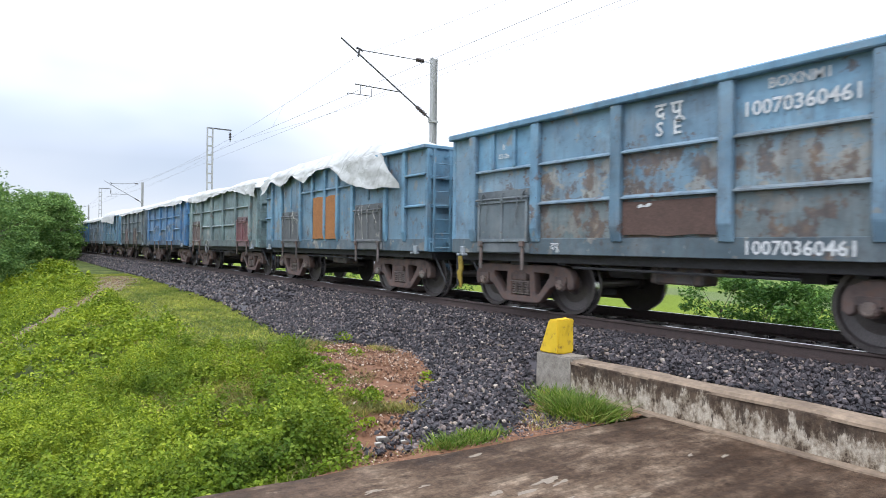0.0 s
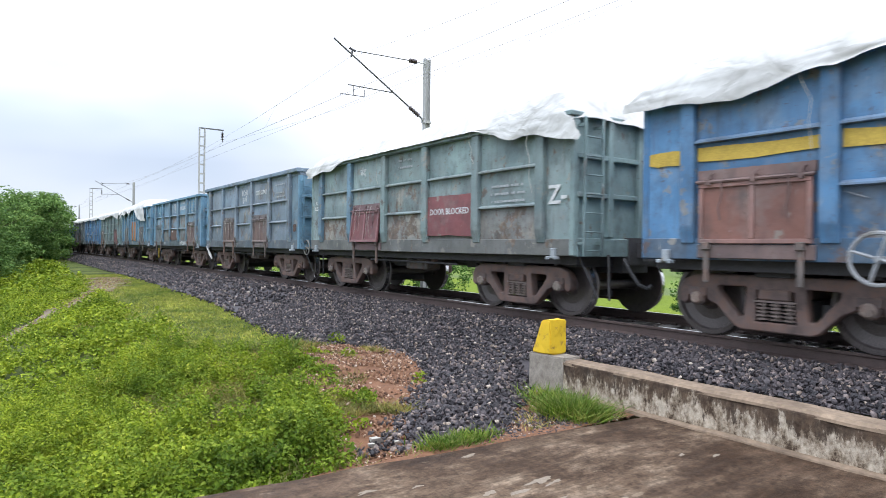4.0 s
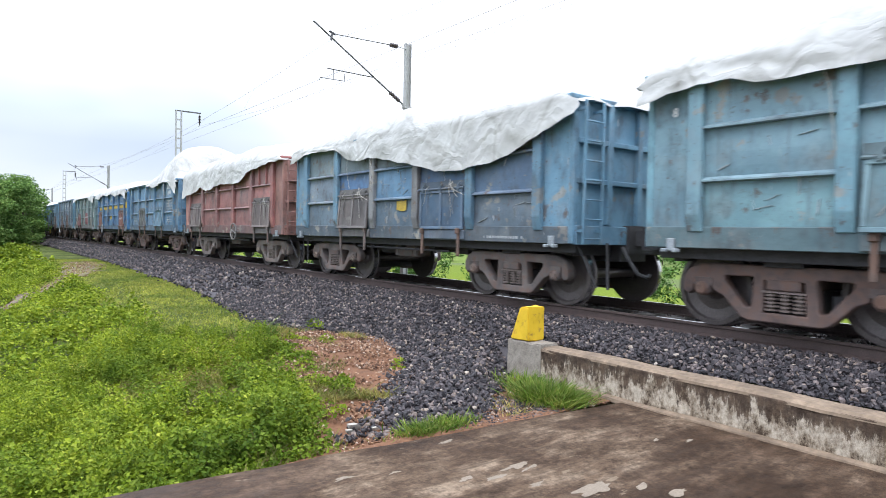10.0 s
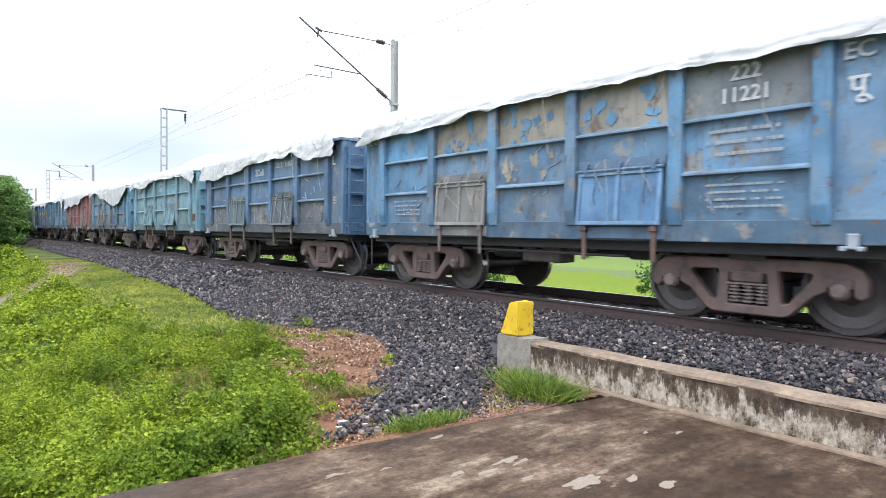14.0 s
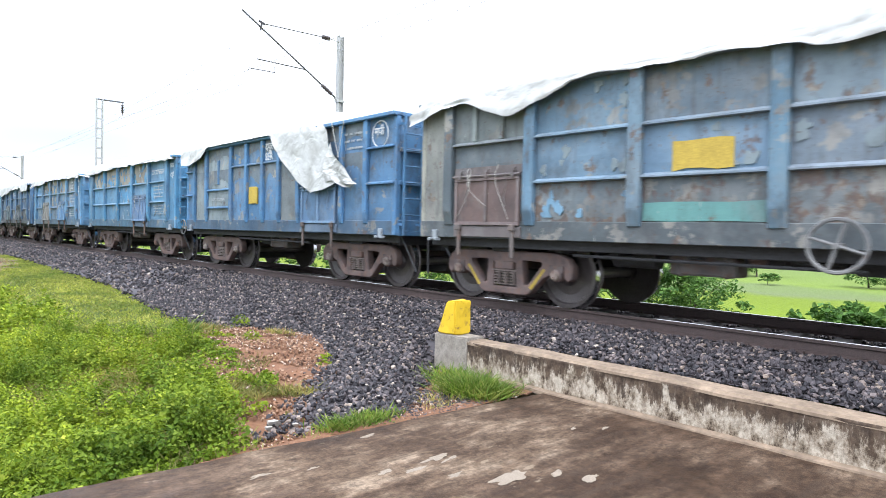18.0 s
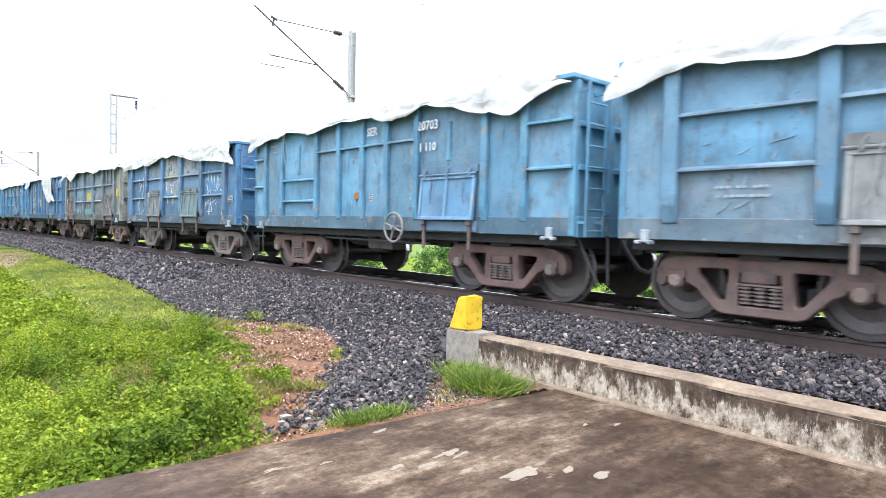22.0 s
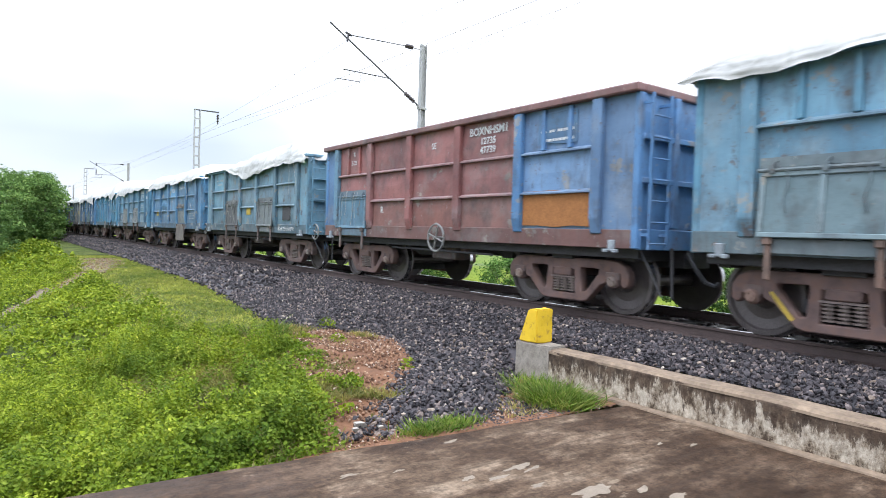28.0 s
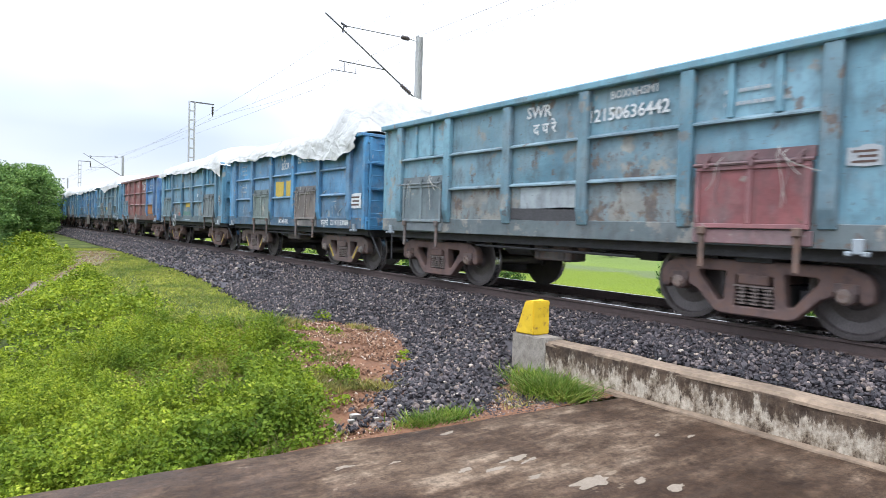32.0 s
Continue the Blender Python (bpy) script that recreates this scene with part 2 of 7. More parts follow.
def tarp_material():
    m, n, l, b = material("white_woven_plastic_sheet")
    vec, _ = shifted(n, l)
    t = noise_tex(n, l, 1.4, 5, 0.6, vec)
    r = ramp(n, [(0.28, (0.36, 0.355, 0.33)), (0.5, (0.50, 0.495, 0.47)), (0.75, (0.60, 0.60, 0.575))])
    l.new(t.outputs["Fac"], r.inputs[0])
    w = noise_tex(n, l, 6, 5, 0.6, vec, (1, 0.5, 1.6))
    wr = ramp(n, [(0.58, (0, 0, 0)), (0.80, (0.5, 0.5, 0.5))])
    l.new(w.outputs["Fac"], wr.inputs[0])
    base = mix(n, l, wr.outputs[0], r.outputs[0], (0.28, 0.265, 0.235))
    warp = noise_tex(n, l, 0.9, 3, 0.5, vec)
    wv = n.new("ShaderNodeVectorMath")
    l.new(vec, wv.inputs[0])
    l.new(warp.outputs["Color"], wv.inputs[1])
    # creases between the folds, their shade painted as slightly darker lines
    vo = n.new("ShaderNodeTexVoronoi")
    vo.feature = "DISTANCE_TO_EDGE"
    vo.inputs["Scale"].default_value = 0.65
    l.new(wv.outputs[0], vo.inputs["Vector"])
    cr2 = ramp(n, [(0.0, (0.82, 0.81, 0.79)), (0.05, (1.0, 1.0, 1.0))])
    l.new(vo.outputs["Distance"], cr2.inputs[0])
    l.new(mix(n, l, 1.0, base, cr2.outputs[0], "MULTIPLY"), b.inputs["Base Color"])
    b.inputs["Roughness"].default_value = 0.6
    f = noise_tex(n, l, 0.9, 4, 0.45, wv.outputs[0], (1, 0.8, 1.2))
    ridge = n.new("ShaderNodeMath")
    ridge.operation = "PINGPONG"
    ridge.inputs[1].default_value = 0.07
    l.new(f.outputs["Fac"], ridge.inputs[0])
    bump(n, l, b, ridge.outputs[0], 0.45, 0.4)
    return m


TARP = tarp_material()


def leaf_material(name, cols, trans=0.28, rough=0.75):
    m, n, l, b = material(name)
    g = n.new("ShaderNodeNewGeometry")
    r = ramp(n, [(i / (len(cols) - 1), c) for i, c in enumerate(cols)])
    l.new(g.outputs["Random Per Island"], r.inputs[0])
    tc = n.new("ShaderNodeTexCoord")
    t = noise_tex(n, l, 0.55, 4, 0.6, tc.outputs["Object"])
    tr = ramp(n, [(0.32, (0.50, 0.58, 0.5)), (0.68, (1.35, 1.22, 1.1))])
    l.new(t.outputs["Fac"], tr.inputs[0])
    col = mix(n, l, 1.0, r.outputs[0], tr.outputs[0], "MULTIPLY")
    t5 = noise_tex(n, l, 5.0, 2, 0.5, tc.outputs["Object"])
    tr5 = ramp(n, [(0.34, (0.62, 0.70, 0.7)), (0.66, (1.25, 1.18, 1.1))])
    l.new(t5.outputs["Fac"], tr5.inputs[0])
    col = mix(n, l, 1.0, col, tr5.outputs[0], "MULTIPLY")
    l.new(col, b.inputs["Base Color"])
    b.inputs["Roughness"].default_value = rough
    b.inputs["Specular IOR Level"].default_value = 0.2
    td = n.new("ShaderNodeBsdfTranslucent")
    l.new(col, td.inputs[0])
    ms = n.new("ShaderNodeMixShader")
    ms.inputs[0].default_value = trans
    l.new(b.outputs[0], ms.inputs[1])
    l.new(td.outputs[0], ms.inputs[2])
    l.new(ms.outputs[0], n["Material Output"].inputs[0])
    return m


LEAF_WEED = leaf_material("weed_leaves", [(0.097, 0.158, 0.011), (0.197, 0.278, 0.018), (0.297, 0.380, 0.028), (0.149, 0.232, 0.015), (0.374, 0.436, 0.061)])
LEAF_BROAD = leaf_material("broad_weed_leaves", [(0.090, 0.148, 0.012), (0.173, 0.251, 0.020), (0.263, 0.347, 0.032), (0.134, 0.206, 0.017), (0.374, 0.438, 0.061)])
LEAF_GRASS = leaf_material("grass_blades", [(0.182, 0.228, 0.033), (0.285, 0.336, 0.055), (0.353, 0.379, 0.088), (0.239, 0.303, 0.039), (0.432, 0.390, 0.143)])
LEAF_TUFT = leaf_material("tuft_blades", [(0.06, 0.12, 0.015), (0.10, 0.18, 0.02), (0.15, 0.25, 0.03), (0.20, 0.22, 0.06), (0.26, 0.32, 0.07)])
LEAF_DRY = leaf_material("dry_grass_blades", [(0.20, 0.19, 0.05), (0.28, 0.25, 0.07), (0.36, 0.31, 0.11), (0.18, 0.20, 0.04), (0.40, 0.34, 0.16)])
# greens paler and greyer than the leaf: distance haze put into the colour
LEAF_TREE = leaf_material("tree_leaves", [(0.092, 0.177, 0.053), (0.146, 0.261, 0.077), (0.199, 0.322, 0.100), (0.114, 0.215, 0.061), (0.261, 0.384, 0.122)])
LEAF_BUSH = leaf_material("bush_leaves", [(0.051, 0.116, 0.029), (0.087, 0.189, 0.043), (0.131, 0.261, 0.058), (0.072, 0.145, 0.036), (0.203, 0.348, 0.087)])


def stone_material():
    m, n, l, b = material("dark_ballast_stone")
    g = n.new("ShaderNodeNewGeometry")
    r = ramp(n, [(0.0, (0.0140, 0.0120, 0.0138)), (0.42, (0.028, 0.0236, 0.0262)), (0.74, (0.081, 0.066, 0.067)), (0.91, (0.175, 0.137, 0.124)), (0.98, (0.25, 0.19, 0.145)), (1.0, (0.42, 0.36, 0.29))])
    l.new(g.outputs["Random Per Island"], r.inputs[0])
    tc = n.new("ShaderNodeTexCoord")
    t = noise_tex(n, l, 38, 4, 0.6, tc.outputs["Object"])
    tr = ramp(n, [(0.3, (0.65,) * 3), (0.7, (1.3,) * 3)])
    l.new(t.outputs["Fac"], tr.inputs[0])
    l.new(mix(n, l, 1.0, r.outputs[0], tr.outputs[0], "MULTIPLY"), b.inputs["Base Color"])
    b.inputs["Roughness"].default_value = 0.68
    return m


STONE = stone_material()


def pebble_material():
    m, n, l, b = material("reddish_pebbles")
    g = n.new("ShaderNodeNewGeometry")
    r = ramp(n, [(0.0, (0.06, 0.03, 0.018)), (0.4, (0.18, 0.088, 0.045)), (0.80, (0.27, 0.15, 0.085)), (0.93, (0.38, 0.26, 0.175)), (1.0, (0.54, 0.46, 0.38))])
    l.new(g.outputs["Random Per Island"], r.inputs[0])
    l.new(r.outputs[0], b.inputs["Base Color"])
    b.inputs["Roughness"].default_value = 0.85
    return m


PEBBLE = pebble_material()


def ground_material():
    """Grassy earth near the line, bright paddy beyond it, by place in metres."""
    m, n, l, b = material("grass_and_field_ground")
    tc = n.new("ShaderNodeTexCoord")
    P = tc.outputs["Object"]
    sp = n.new("ShaderNodeSeparateXYZ")
    l.new(P, sp.inputs[0])
    t1 = noise_tex(n, l, 0.6, 6, 0.65, P)
    t2 = noise_tex(n, l, 9, 5, 0.7, P)
    grass = ramp(n, [(0.3, (0.04, 0.05, 0.016)), (0.5, (0.075, 0.10, 0.022)), (0.62, (0.13, 0.14, 0.04)), (0.75, (0.17, 0.12, 0.06))])
    l.new(t1.outputs["Fac"], grass.inputs[0])
    fine = ramp(n, [(0.3, (0.6,) * 3), (0.7, (1.25,) * 3)])
    l.new(t2.outputs["Fac"], fine.inputs[0])
    near = mix(n, l, 1.0, grass.outputs[0], fine.outputs[0], "MULTIPLY")
    t3 = noise_tex(n, l, 0.09, 3, 0.5, P)
    warp = n.new("ShaderNodeMath")
    warp.operation = "MULTIPLY_ADD"
    l.new(t3.outputs["Fac"], warp.inputs[0])
    warp.inputs[1].default_value = 14.0
    l.new(sp.outputs["X"], warp.inputs[2])
    bands = n.new("ShaderNodeMapRange")
    bands.inputs["From Min"].default_value, bands.inputs["From Max"].default_value = 14.0, 120.0
    l.new(warp.outputs[0], bands.inputs["Value"])
    fr = ramp(n, [(0.0, (0.13, 0.15, 0.05)), (0.045, (0.15, 0.17, 0.06)), (0.055, (0.140, 0.190, 0.016)), (0.16, (0.125, 0.170, 0.016)), (0.18, (0.12, 0.15, 0.06)), (0.22, (0.12, 0.16, 0.05)), (0.24, (0.14, 0.195, 0.035)), (0.5, (0.11, 0.15, 0.045)), (1.0, (0.15, 0.19, 0.08))])
    l.new(bands.outputs[0], fr.inputs[0])
    field = mix(n, l, 1.0, fr.outputs[0], fine.outputs[0], "MULTIPLY")
    side = n.new("ShaderNodeMapRange")
    side.inputs["From Min"].default_value, side.inputs["From Max"].default_value = 4.0, 7.0
    l.new(sp.outputs["X"], side.inputs["Value"])
    l.new(mix(n, l, side.outputs[0], near, field), b.inputs["Base Color"])
    b.inputs["Roughness"].default_value = 0.95
    b.inputs["Specular IOR Level"].default_value = 0.1
    bump(n, l, b, t2.outputs["Fac"], 0.8, 0.06)
    return m


GROUND = ground_material()
SOIL = simple("red_brown_soil", (0.16, 0.072, 0.032), 0.95, 0.0, 0.45, 4.0, 0.8)
EARTH = simple("dry_pale_earth", (0.17, 0.13, 0.085), 0.95, 0.0, 0.4, 3.0, 0.7)
SPRING = simple("worn_spring_steel", (0.21, 0.165, 0.145), 0.5, 0.2, 0.25, 8, 0.1)
PILLAR = simple("weathered_grey_plaster", (0.33, 0.295, 0.245), 0.95, 0.0, 0.55, 11, 0.7, (0.075, 0.058, 0.042))
PALE_SPOT = simple("pale_slab_spot", (0.235, 0.19, 0.14), 0.9, 0.0, 0.3, 16, 0.2)


def slab_material():
    """Worn concrete: damp brown patches with soft ragged borders on a drier grey-tan floor."""
    m, n, l, b = material("damp_worn_concrete")
    tc = n.new("ShaderNodeTexCoord")
    P = tc.outputs["Object"]
    damp = noise_tex(n, l, 0.85, 9, 0.62, P, (0.7, 1.35, 1))
    dm = ramp(n, [(0.41, (0, 0, 0)), (0.46, (0.7,) * 3), (0.54, (1, 1, 1))])
    l.new(damp.outputs["Fac"], dm.inputs[0])
    t1 = noise_tex(n, l, 2.6, 10, 0.72, P, (0.7, 1.5, 1))
    dry = ramp(n, [(0.36, (0.051, 0.031, 0.0185)), (0.50, (0.111, 0.0745, 0.0475)), (0.64, (0.225, 0.167, 0.115))])
    l.new(t1.outputs["Fac"], dry.inputs[0])
    wet = ramp(n, [(0.36, (0.0245, 0.0128, 0.0068)), (0.52, (0.050, 0.0288, 0.0165)), (0.66, (0.098, 0.061, 0.038))])
    l.new(t1.outputs["Fac"], wet.inputs[0])
    c = mix(n, l, dm.outputs[0], dry.outputs[0], wet.outputs[0])
    t2 = noise_tex(n, l, 18, 8, 0.75, P)
    fr = ramp(n, [(0.34, (0.50,) * 3), (0.66, (1.42,) * 3)])
    l.new(t2.outputs["Fac"], fr.inputs[0])
    c = mix(n, l, 1.0, c, fr.outputs[0], "MULTIPLY")
    # thin pale patches
    t3 = noise_tex(n, l, 2.1, 9, 0.66, P, (0.6, 1.5, 1.0))
    lr = ramp(n, [(0.640, (0, 0, 0)), (0.655, (0.55,) * 3)])
    l.new(t3.outputs["Fac"], lr.inputs[0])
    c = mix(n, l, lr.outputs[0], c, (0.25, 0.195, 0.135))
    # drag marks and black specks
    t6 = noise_tex(n, l, 4.5, 6, 0.66, P, (0.22, 2.4, 1.0))
    sr = ramp(n, [(0.54, (0, 0, 0)), (0.64, (0.6,) * 3)])
    l.new(t6.outputs["Fac"], sr.inputs[0])
    c = mix(n, l, sr.outputs[0], c, (0.050, 0.032, 0.021))
    t4 = noise_tex(n, l, 60, 2, 0.5, P)
    dots = ramp(n, [(0.70, (0, 0, 0)), (0.74, (0.6,) * 3)])
    l.new(t4.outputs["Fac"], dots.inputs[0])
    c = mix(n, l, dots.outputs[0], c, (0.04, 0.033, 0.028))
    l.new(c, b.inputs["Base Color"])
    b.inputs["Specular IOR Level"].default_value = 0.16
    rr = ramp(n, [(0.44, (0.85,) * 3), (0.60, (0.5,) * 3)])
    l.new(damp.outputs["Fac"], rr.inputs[0])
    l.new(rr.outputs[0], b.inputs["Roughness"])
    bump(n, l, b, t2.outputs["Fac"], 0.4, 0.012)
    return m


SLAB = slab_material()


def dirty_yellow():
    m, n, l, b = material("chipped_yellow_paint")
    tc = n.new("ShaderNodeTexCoord")
    t = noise_tex(n, l, 9, 7, 0.7, tc.outputs["Object"])
    r = ramp(n, [(0.27, (0.20, 0.11, 0.03)), (0.36, (0.50, 0.30, 0.03)), (0.43, (0.70, 0.46, 0.015)), (0.75, (0.76, 0.50, 0.02))])
    l.new(t.outputs["Fac"], r.inputs[0])
    l.new(r.outputs[0], b.inputs["Base Color"])
    b.inputs["Roughness"].default_value = 0.75
    bump(n, l, b, t.outputs["Fac"], 0.5, 0.02)
    return m


def wall_material():
    """Old plaster: pale below, dark brown damp running down from the top in long drips."""
    m, n, l, b = material("stained_plaster_wall")
    tc = n.new("ShaderNodeTexCoord")
    P = tc.outputs["Object"]
    sp = n.new("ShaderNodeSeparateXYZ")
    l.new(P, sp.inputs[0])
    t1 = noise_tex(n, l, 8.0, 9, 0.74, P, (1, 1, 0.7))
    r = ramp(n, [(0.39, (0.07, 0.048, 0.032)), (0.46, (0.24, 0.19, 0.135)), (0.58, (0.50, 0.43, 0.335))])
    l.new(t1.outputs["Fac"], r.inputs[0])
    drip = noise_tex(n, l, 5.5, 10, 0.78, P, (1, 1, 0.30))
    ad = n.new("ShaderNodeMath")
    ad.operation = "MULTIPLY_ADD"
    ad.inputs[1].default_value = 0.85
    l.new(sp.outputs["Z"], ad.inputs[0])
    l.new(drip.outputs["Fac"], ad.inputs[2])
    rr = ramp(n, [(0.165, (0, 0, 0)), (0.200, (0.85,) * 3), (0.26, (0.96,) * 3)])
    l.new(ad.outputs[0], rr.inputs[0])
    dk = noise_tex(n, l, 9.0, 4, 0.6, P)
    dr = ramp(n, [(0.35, (0.040, 0.026, 0.018)), (0.65, (0.115, 0.078, 0.052))])
    l.new(dk.outputs["Fac"], dr.inputs[0])
    c = mix(n, l, rr.outputs[0], r.outputs[0], dr.outputs[0])
    t3 = noise_tex(n, l, 26, 4, 0.7, P)
    fr = ramp(n, [(0.3, (0.7,) * 3), (0.7, (1.18,) * 3)])
    l.new(t3.outputs["Fac"], fr.inputs[0])
    l.new(mix(n, l, 1.0, c, fr.outputs[0], "MULTIPLY"), b.inputs["Base Color"])
    b.inputs["Roughness"].default_value = 0.9
    b.inputs["Specular IOR Level"].default_value = 0.2
    bump(n, l, b, t3.outputs["Fac"], 0.5, 0.015)
    return m


WALL = wall_material()
COPING = simple("brown_worn_coping", (0.29, 0.215, 0.145), 0.9, 0.0, 0.5, 2.6, 0.4, (0.02, 0.008, 0.004))
BLOCKPAINT = dirty_yellow()
PALE = simple("pale_cement", (0.40, 0.37, 0.32), 0.9, 0.0, 0.2, 9, 0.2)


# ---------- building helpers ----------
def box(bm, x0, x1, y0, y1, z0, z1):
    v = [bm.verts.new((x, y, z)) for z in (z0, z1) for y in (y0, y1) for x in (x0, x1)]
    for f in ((0, 2, 3, 1), (4, 5, 7, 6), (0, 1, 5, 4), (2, 6, 7, 3), (0, 4, 6, 2), (1, 3, 7, 5)):
        bm.faces.new([v[i] for i in f])
    return v


def prism(bm, pts, x0, x1):
    """A plate whose outline pts (y, z) is convex, from x0 to x1."""
    a = [bm.verts.new((x0, y, z)) for y, z in pts]
    b = [bm.verts.new((x1, y, z)) for y, z in pts]
    n = len(pts)
    bm.faces.new(a)
    bm.faces.new(b[::-1])
    for i in range(n):
        bm.faces.new((a[i], b[i], b[(i + 1) % n], a[(i + 1) % n]))


def tube(bm, p, q, r0, r1=None, seg=8, caps=True):
    p, q = Vector(p), Vector(q)
    r1 = r0 if r1 is None else r1
    m = (q - p).to_track_quat("Z", "Y").to_matrix()
    rings = []
    for c, r in ((p, r0), (q, r1)):
        rings.append([bm.verts.new(c + m @ Vector((r * math.cos(2 * math.pi * i / seg), r * math.sin(2 * math.pi * i / seg), 0))) for i in range(seg)])
    for i in range(seg):
        bm.faces.new((rings[0][i], rings[0][(i + 1) % seg], rings[1][(i + 1) % seg], rings[1][i]))
    if caps:
        bm.faces.new(rings[0][::-1])
        bm.faces.new(rings[1])


def lathe_x(bm, prof, seg=32, cy=0.0, cz=0.0):
    """Turns the profile (x, r) about the x axis."""
    rings = []
    for x, r in prof:
        rings.append([bm.verts.new((x, cy + r * math.cos(2 * math.pi * i / seg), cz + r * math.sin(2 * math.pi * i / seg))) for i in range(seg)])
    for a, b in zip(rings, rings[1:]):
        for i in range(seg):
            bm.faces.new((a[i], a[(i + 1) % seg], b[(i + 1) % seg], b[i]))
    bm.faces.new(rings[0][::-1])
    bm.faces.new(rings[-1])


def torus_x(bm, cx, cy, cz, big, small, seg=24, sub=6):
    rings = []
    for i in range(seg):
        a = 2 * math.pi * i / seg
        rings.append([bm.verts.new((cx + small * math.sin(2 * math.pi * j / sub), cy + (big + small * math.cos(2 * math.pi * j / sub)) * math.cos(a), cz + (big + small * math.cos(2 * math.pi * j / sub)) * math.sin(a))) for j in range(sub)])
    for i in range(seg):
        for j in range(sub):
            bm.faces.new((rings[i][j], rings[(i + 1) % seg][j], rings[(i + 1) % seg][(j + 1) % sub], rings[i][(j + 1) % sub]))


def meshed(name, bm, mat, bevel=0.0, smooth=False):
    if bevel:
        bmesh.ops.bevel(bm, geom=list(bm.edges), offset=bevel, segments=1, affect="EDGES", clamp_overlap=True)
    bmesh.ops.recalc_face_normals(bm, faces=bm.faces)
    me = bpy.data.meshes.new(name)
    bm.to_mesh(me)
    bm.free()
    me.materials.append(mat)
    if smooth:
        me.polygons.foreach_set("use_smooth", [True] * len(me.polygons))
    return me


def placed(name, mesh, parent, m=None, color=None, label=""):
    ob = new(name, mesh)
    ob.parent = parent
    if m is not None:
        ob.matrix_basis = m
    if color:
        ob.color = (*color, 1) if len(color) == 3 else color
    if label:
        ob["label"] = label
    return ob


def part(name, bm, mat, parent, label="", bevel=0.0, color=None):
    return placed(name, meshed(name, bm, mat, bevel), parent, None, color, label)


def quads(name, V, mat):
    """One mesh from an array of four-cornered faces, shape (n, 4, 3)."""
    n = len(V)
    me = bpy.data.meshes.new(name)
    me.vertices.add(n * 4)
    me.vertices.foreach_set("co", np.ascontiguousarray(V, dtype=np.float32).ravel())
    me.loops.add(n * 4)
    me.loops.foreach_set("vertex_index", np.arange(n * 4, dtype=np.int32))
    me.polygons.add(n)
    me.polygons.foreach_set("loop_start", np.arange(0, n * 4, 4, dtype=np.int32))
    me.polygons.foreach_set("use_smooth", np.zeros(n, dtype=bool))
    me.update(calc_edges=True)
    me.materials.append(mat)
    return me


def copies(name, base_v, base_f, M, mat):
    """One mesh of many small solids: base shape (list of variants) under matrices M (n, 3, 4)."""
    n = len(M)
    k = len(base_v[0])
    pick = np.random.randint(0, len(base_v), n)
    B = np.array(base_v)[pick]
    V = np.einsum("nij,nkj->nki", M[:, :, :3], B) + M[:, None, :, 3]
    F = (np.array(base_f)[None] + (np.arange(n) * k)[:, None, None]).reshape(-1, 3)
    me = bpy.data.meshes.new(name)
    me.vertices.add(n * k)
    me.vertices.foreach_set("co", V.astype(np.float32).ravel())
    me.loops.add(len(F) * 3)
    me.loops.foreach_set("vertex_index", F.astype(np.int32).ravel())
    me.polygons.add(len(F))
    me.polygons.foreach_set("loop_start", np.arange(0, len(F) * 3, 3, dtype=np.int32))
    me.polygons.foreach_set("use_smooth", np.zeros(len(F), dtype=bool))
    me.update(calc_edges=True)
    me.materials.append(mat)
    return me


def leaves(c, size, up=0.6, wide=0.6):
    """Pointed leaves at the places c (n, 3): a kite each, turned at random, facing more or less up."""
    n = len(c)
    nrm = np.random.normal(size=(n, 3))
    nrm[:, 2] = np.abs(nrm[:, 2]) + up * 2
    nrm /= np.linalg.norm(nrm, axis=1)[:, None]
    a = np.cross(nrm, np.random.normal(size=(n, 3)))
    a /= np.linalg.norm(a, axis=1)[:, None]
    b = np.cross(nrm, a)
    s = (size * np.random.uniform(0.6, 1.4, n))[:, None]
    fold = nrm * s * 0.12
    return np.stack([c - a * s * 0.5, c + b * s * wide * 0.5 - a * s * 0.08 + fold, c + a * s * 0.5, c - b * s * wide * 0.5 - a * s * 0.08 + fold], 1)


def smooth_noise(x, y, s, seed=0.0):
    return np.array([noise.noise((float(a) / s + seed, float(b) / s - seed, seed * 1.7)) for a, b in zip(np.ravel(x), np.ravel(y))]).reshape(np.shape(x))


# ---------- the lie of the land ----------
TOE_Y = [4.3, 4.6, 5.0, 5.7, 6.5, 7.9, 8.7, 9.6, 10.3, 10.9, 13.7, 20.0, 31.0, 60.0, 400.0]
TOE_X = [-3.4, -6.25, -5.72, -5.02, -4.42, -3.7, -3.4, -3.4, -4.0, -4.3, -3.95, -3.3, -2.9, -2.75, -2.7]


def toe(y):
    return np.interp(y, TOE_Y, TOE_X)


def land(x, y):
    """Height of the ground, without ballast."""
    x, y = np.asarray(x, float), np.asarray(y, float)
    brow = np.interp(y, [4.3, 5.0, 6.3, 7.5, 9.0, 12.0], [-6.7, -6.5, -5.8, -5.5, -5.1, -4.9])
    s = np.clip(brow - x, 0, None)
    left = -0.70 - np.where(s < 4, 0.20 * s + 0.02 * s * s, 1.12 + 0.36 * (s - 4))
    left = np.maximum(left, -3.4)
    r = np.clip(x - 3.6, 0, None)
    right = -0.72 - np.clip(0.32 * r, 0, 0.95)
    return np.where(x < 0, left, right)


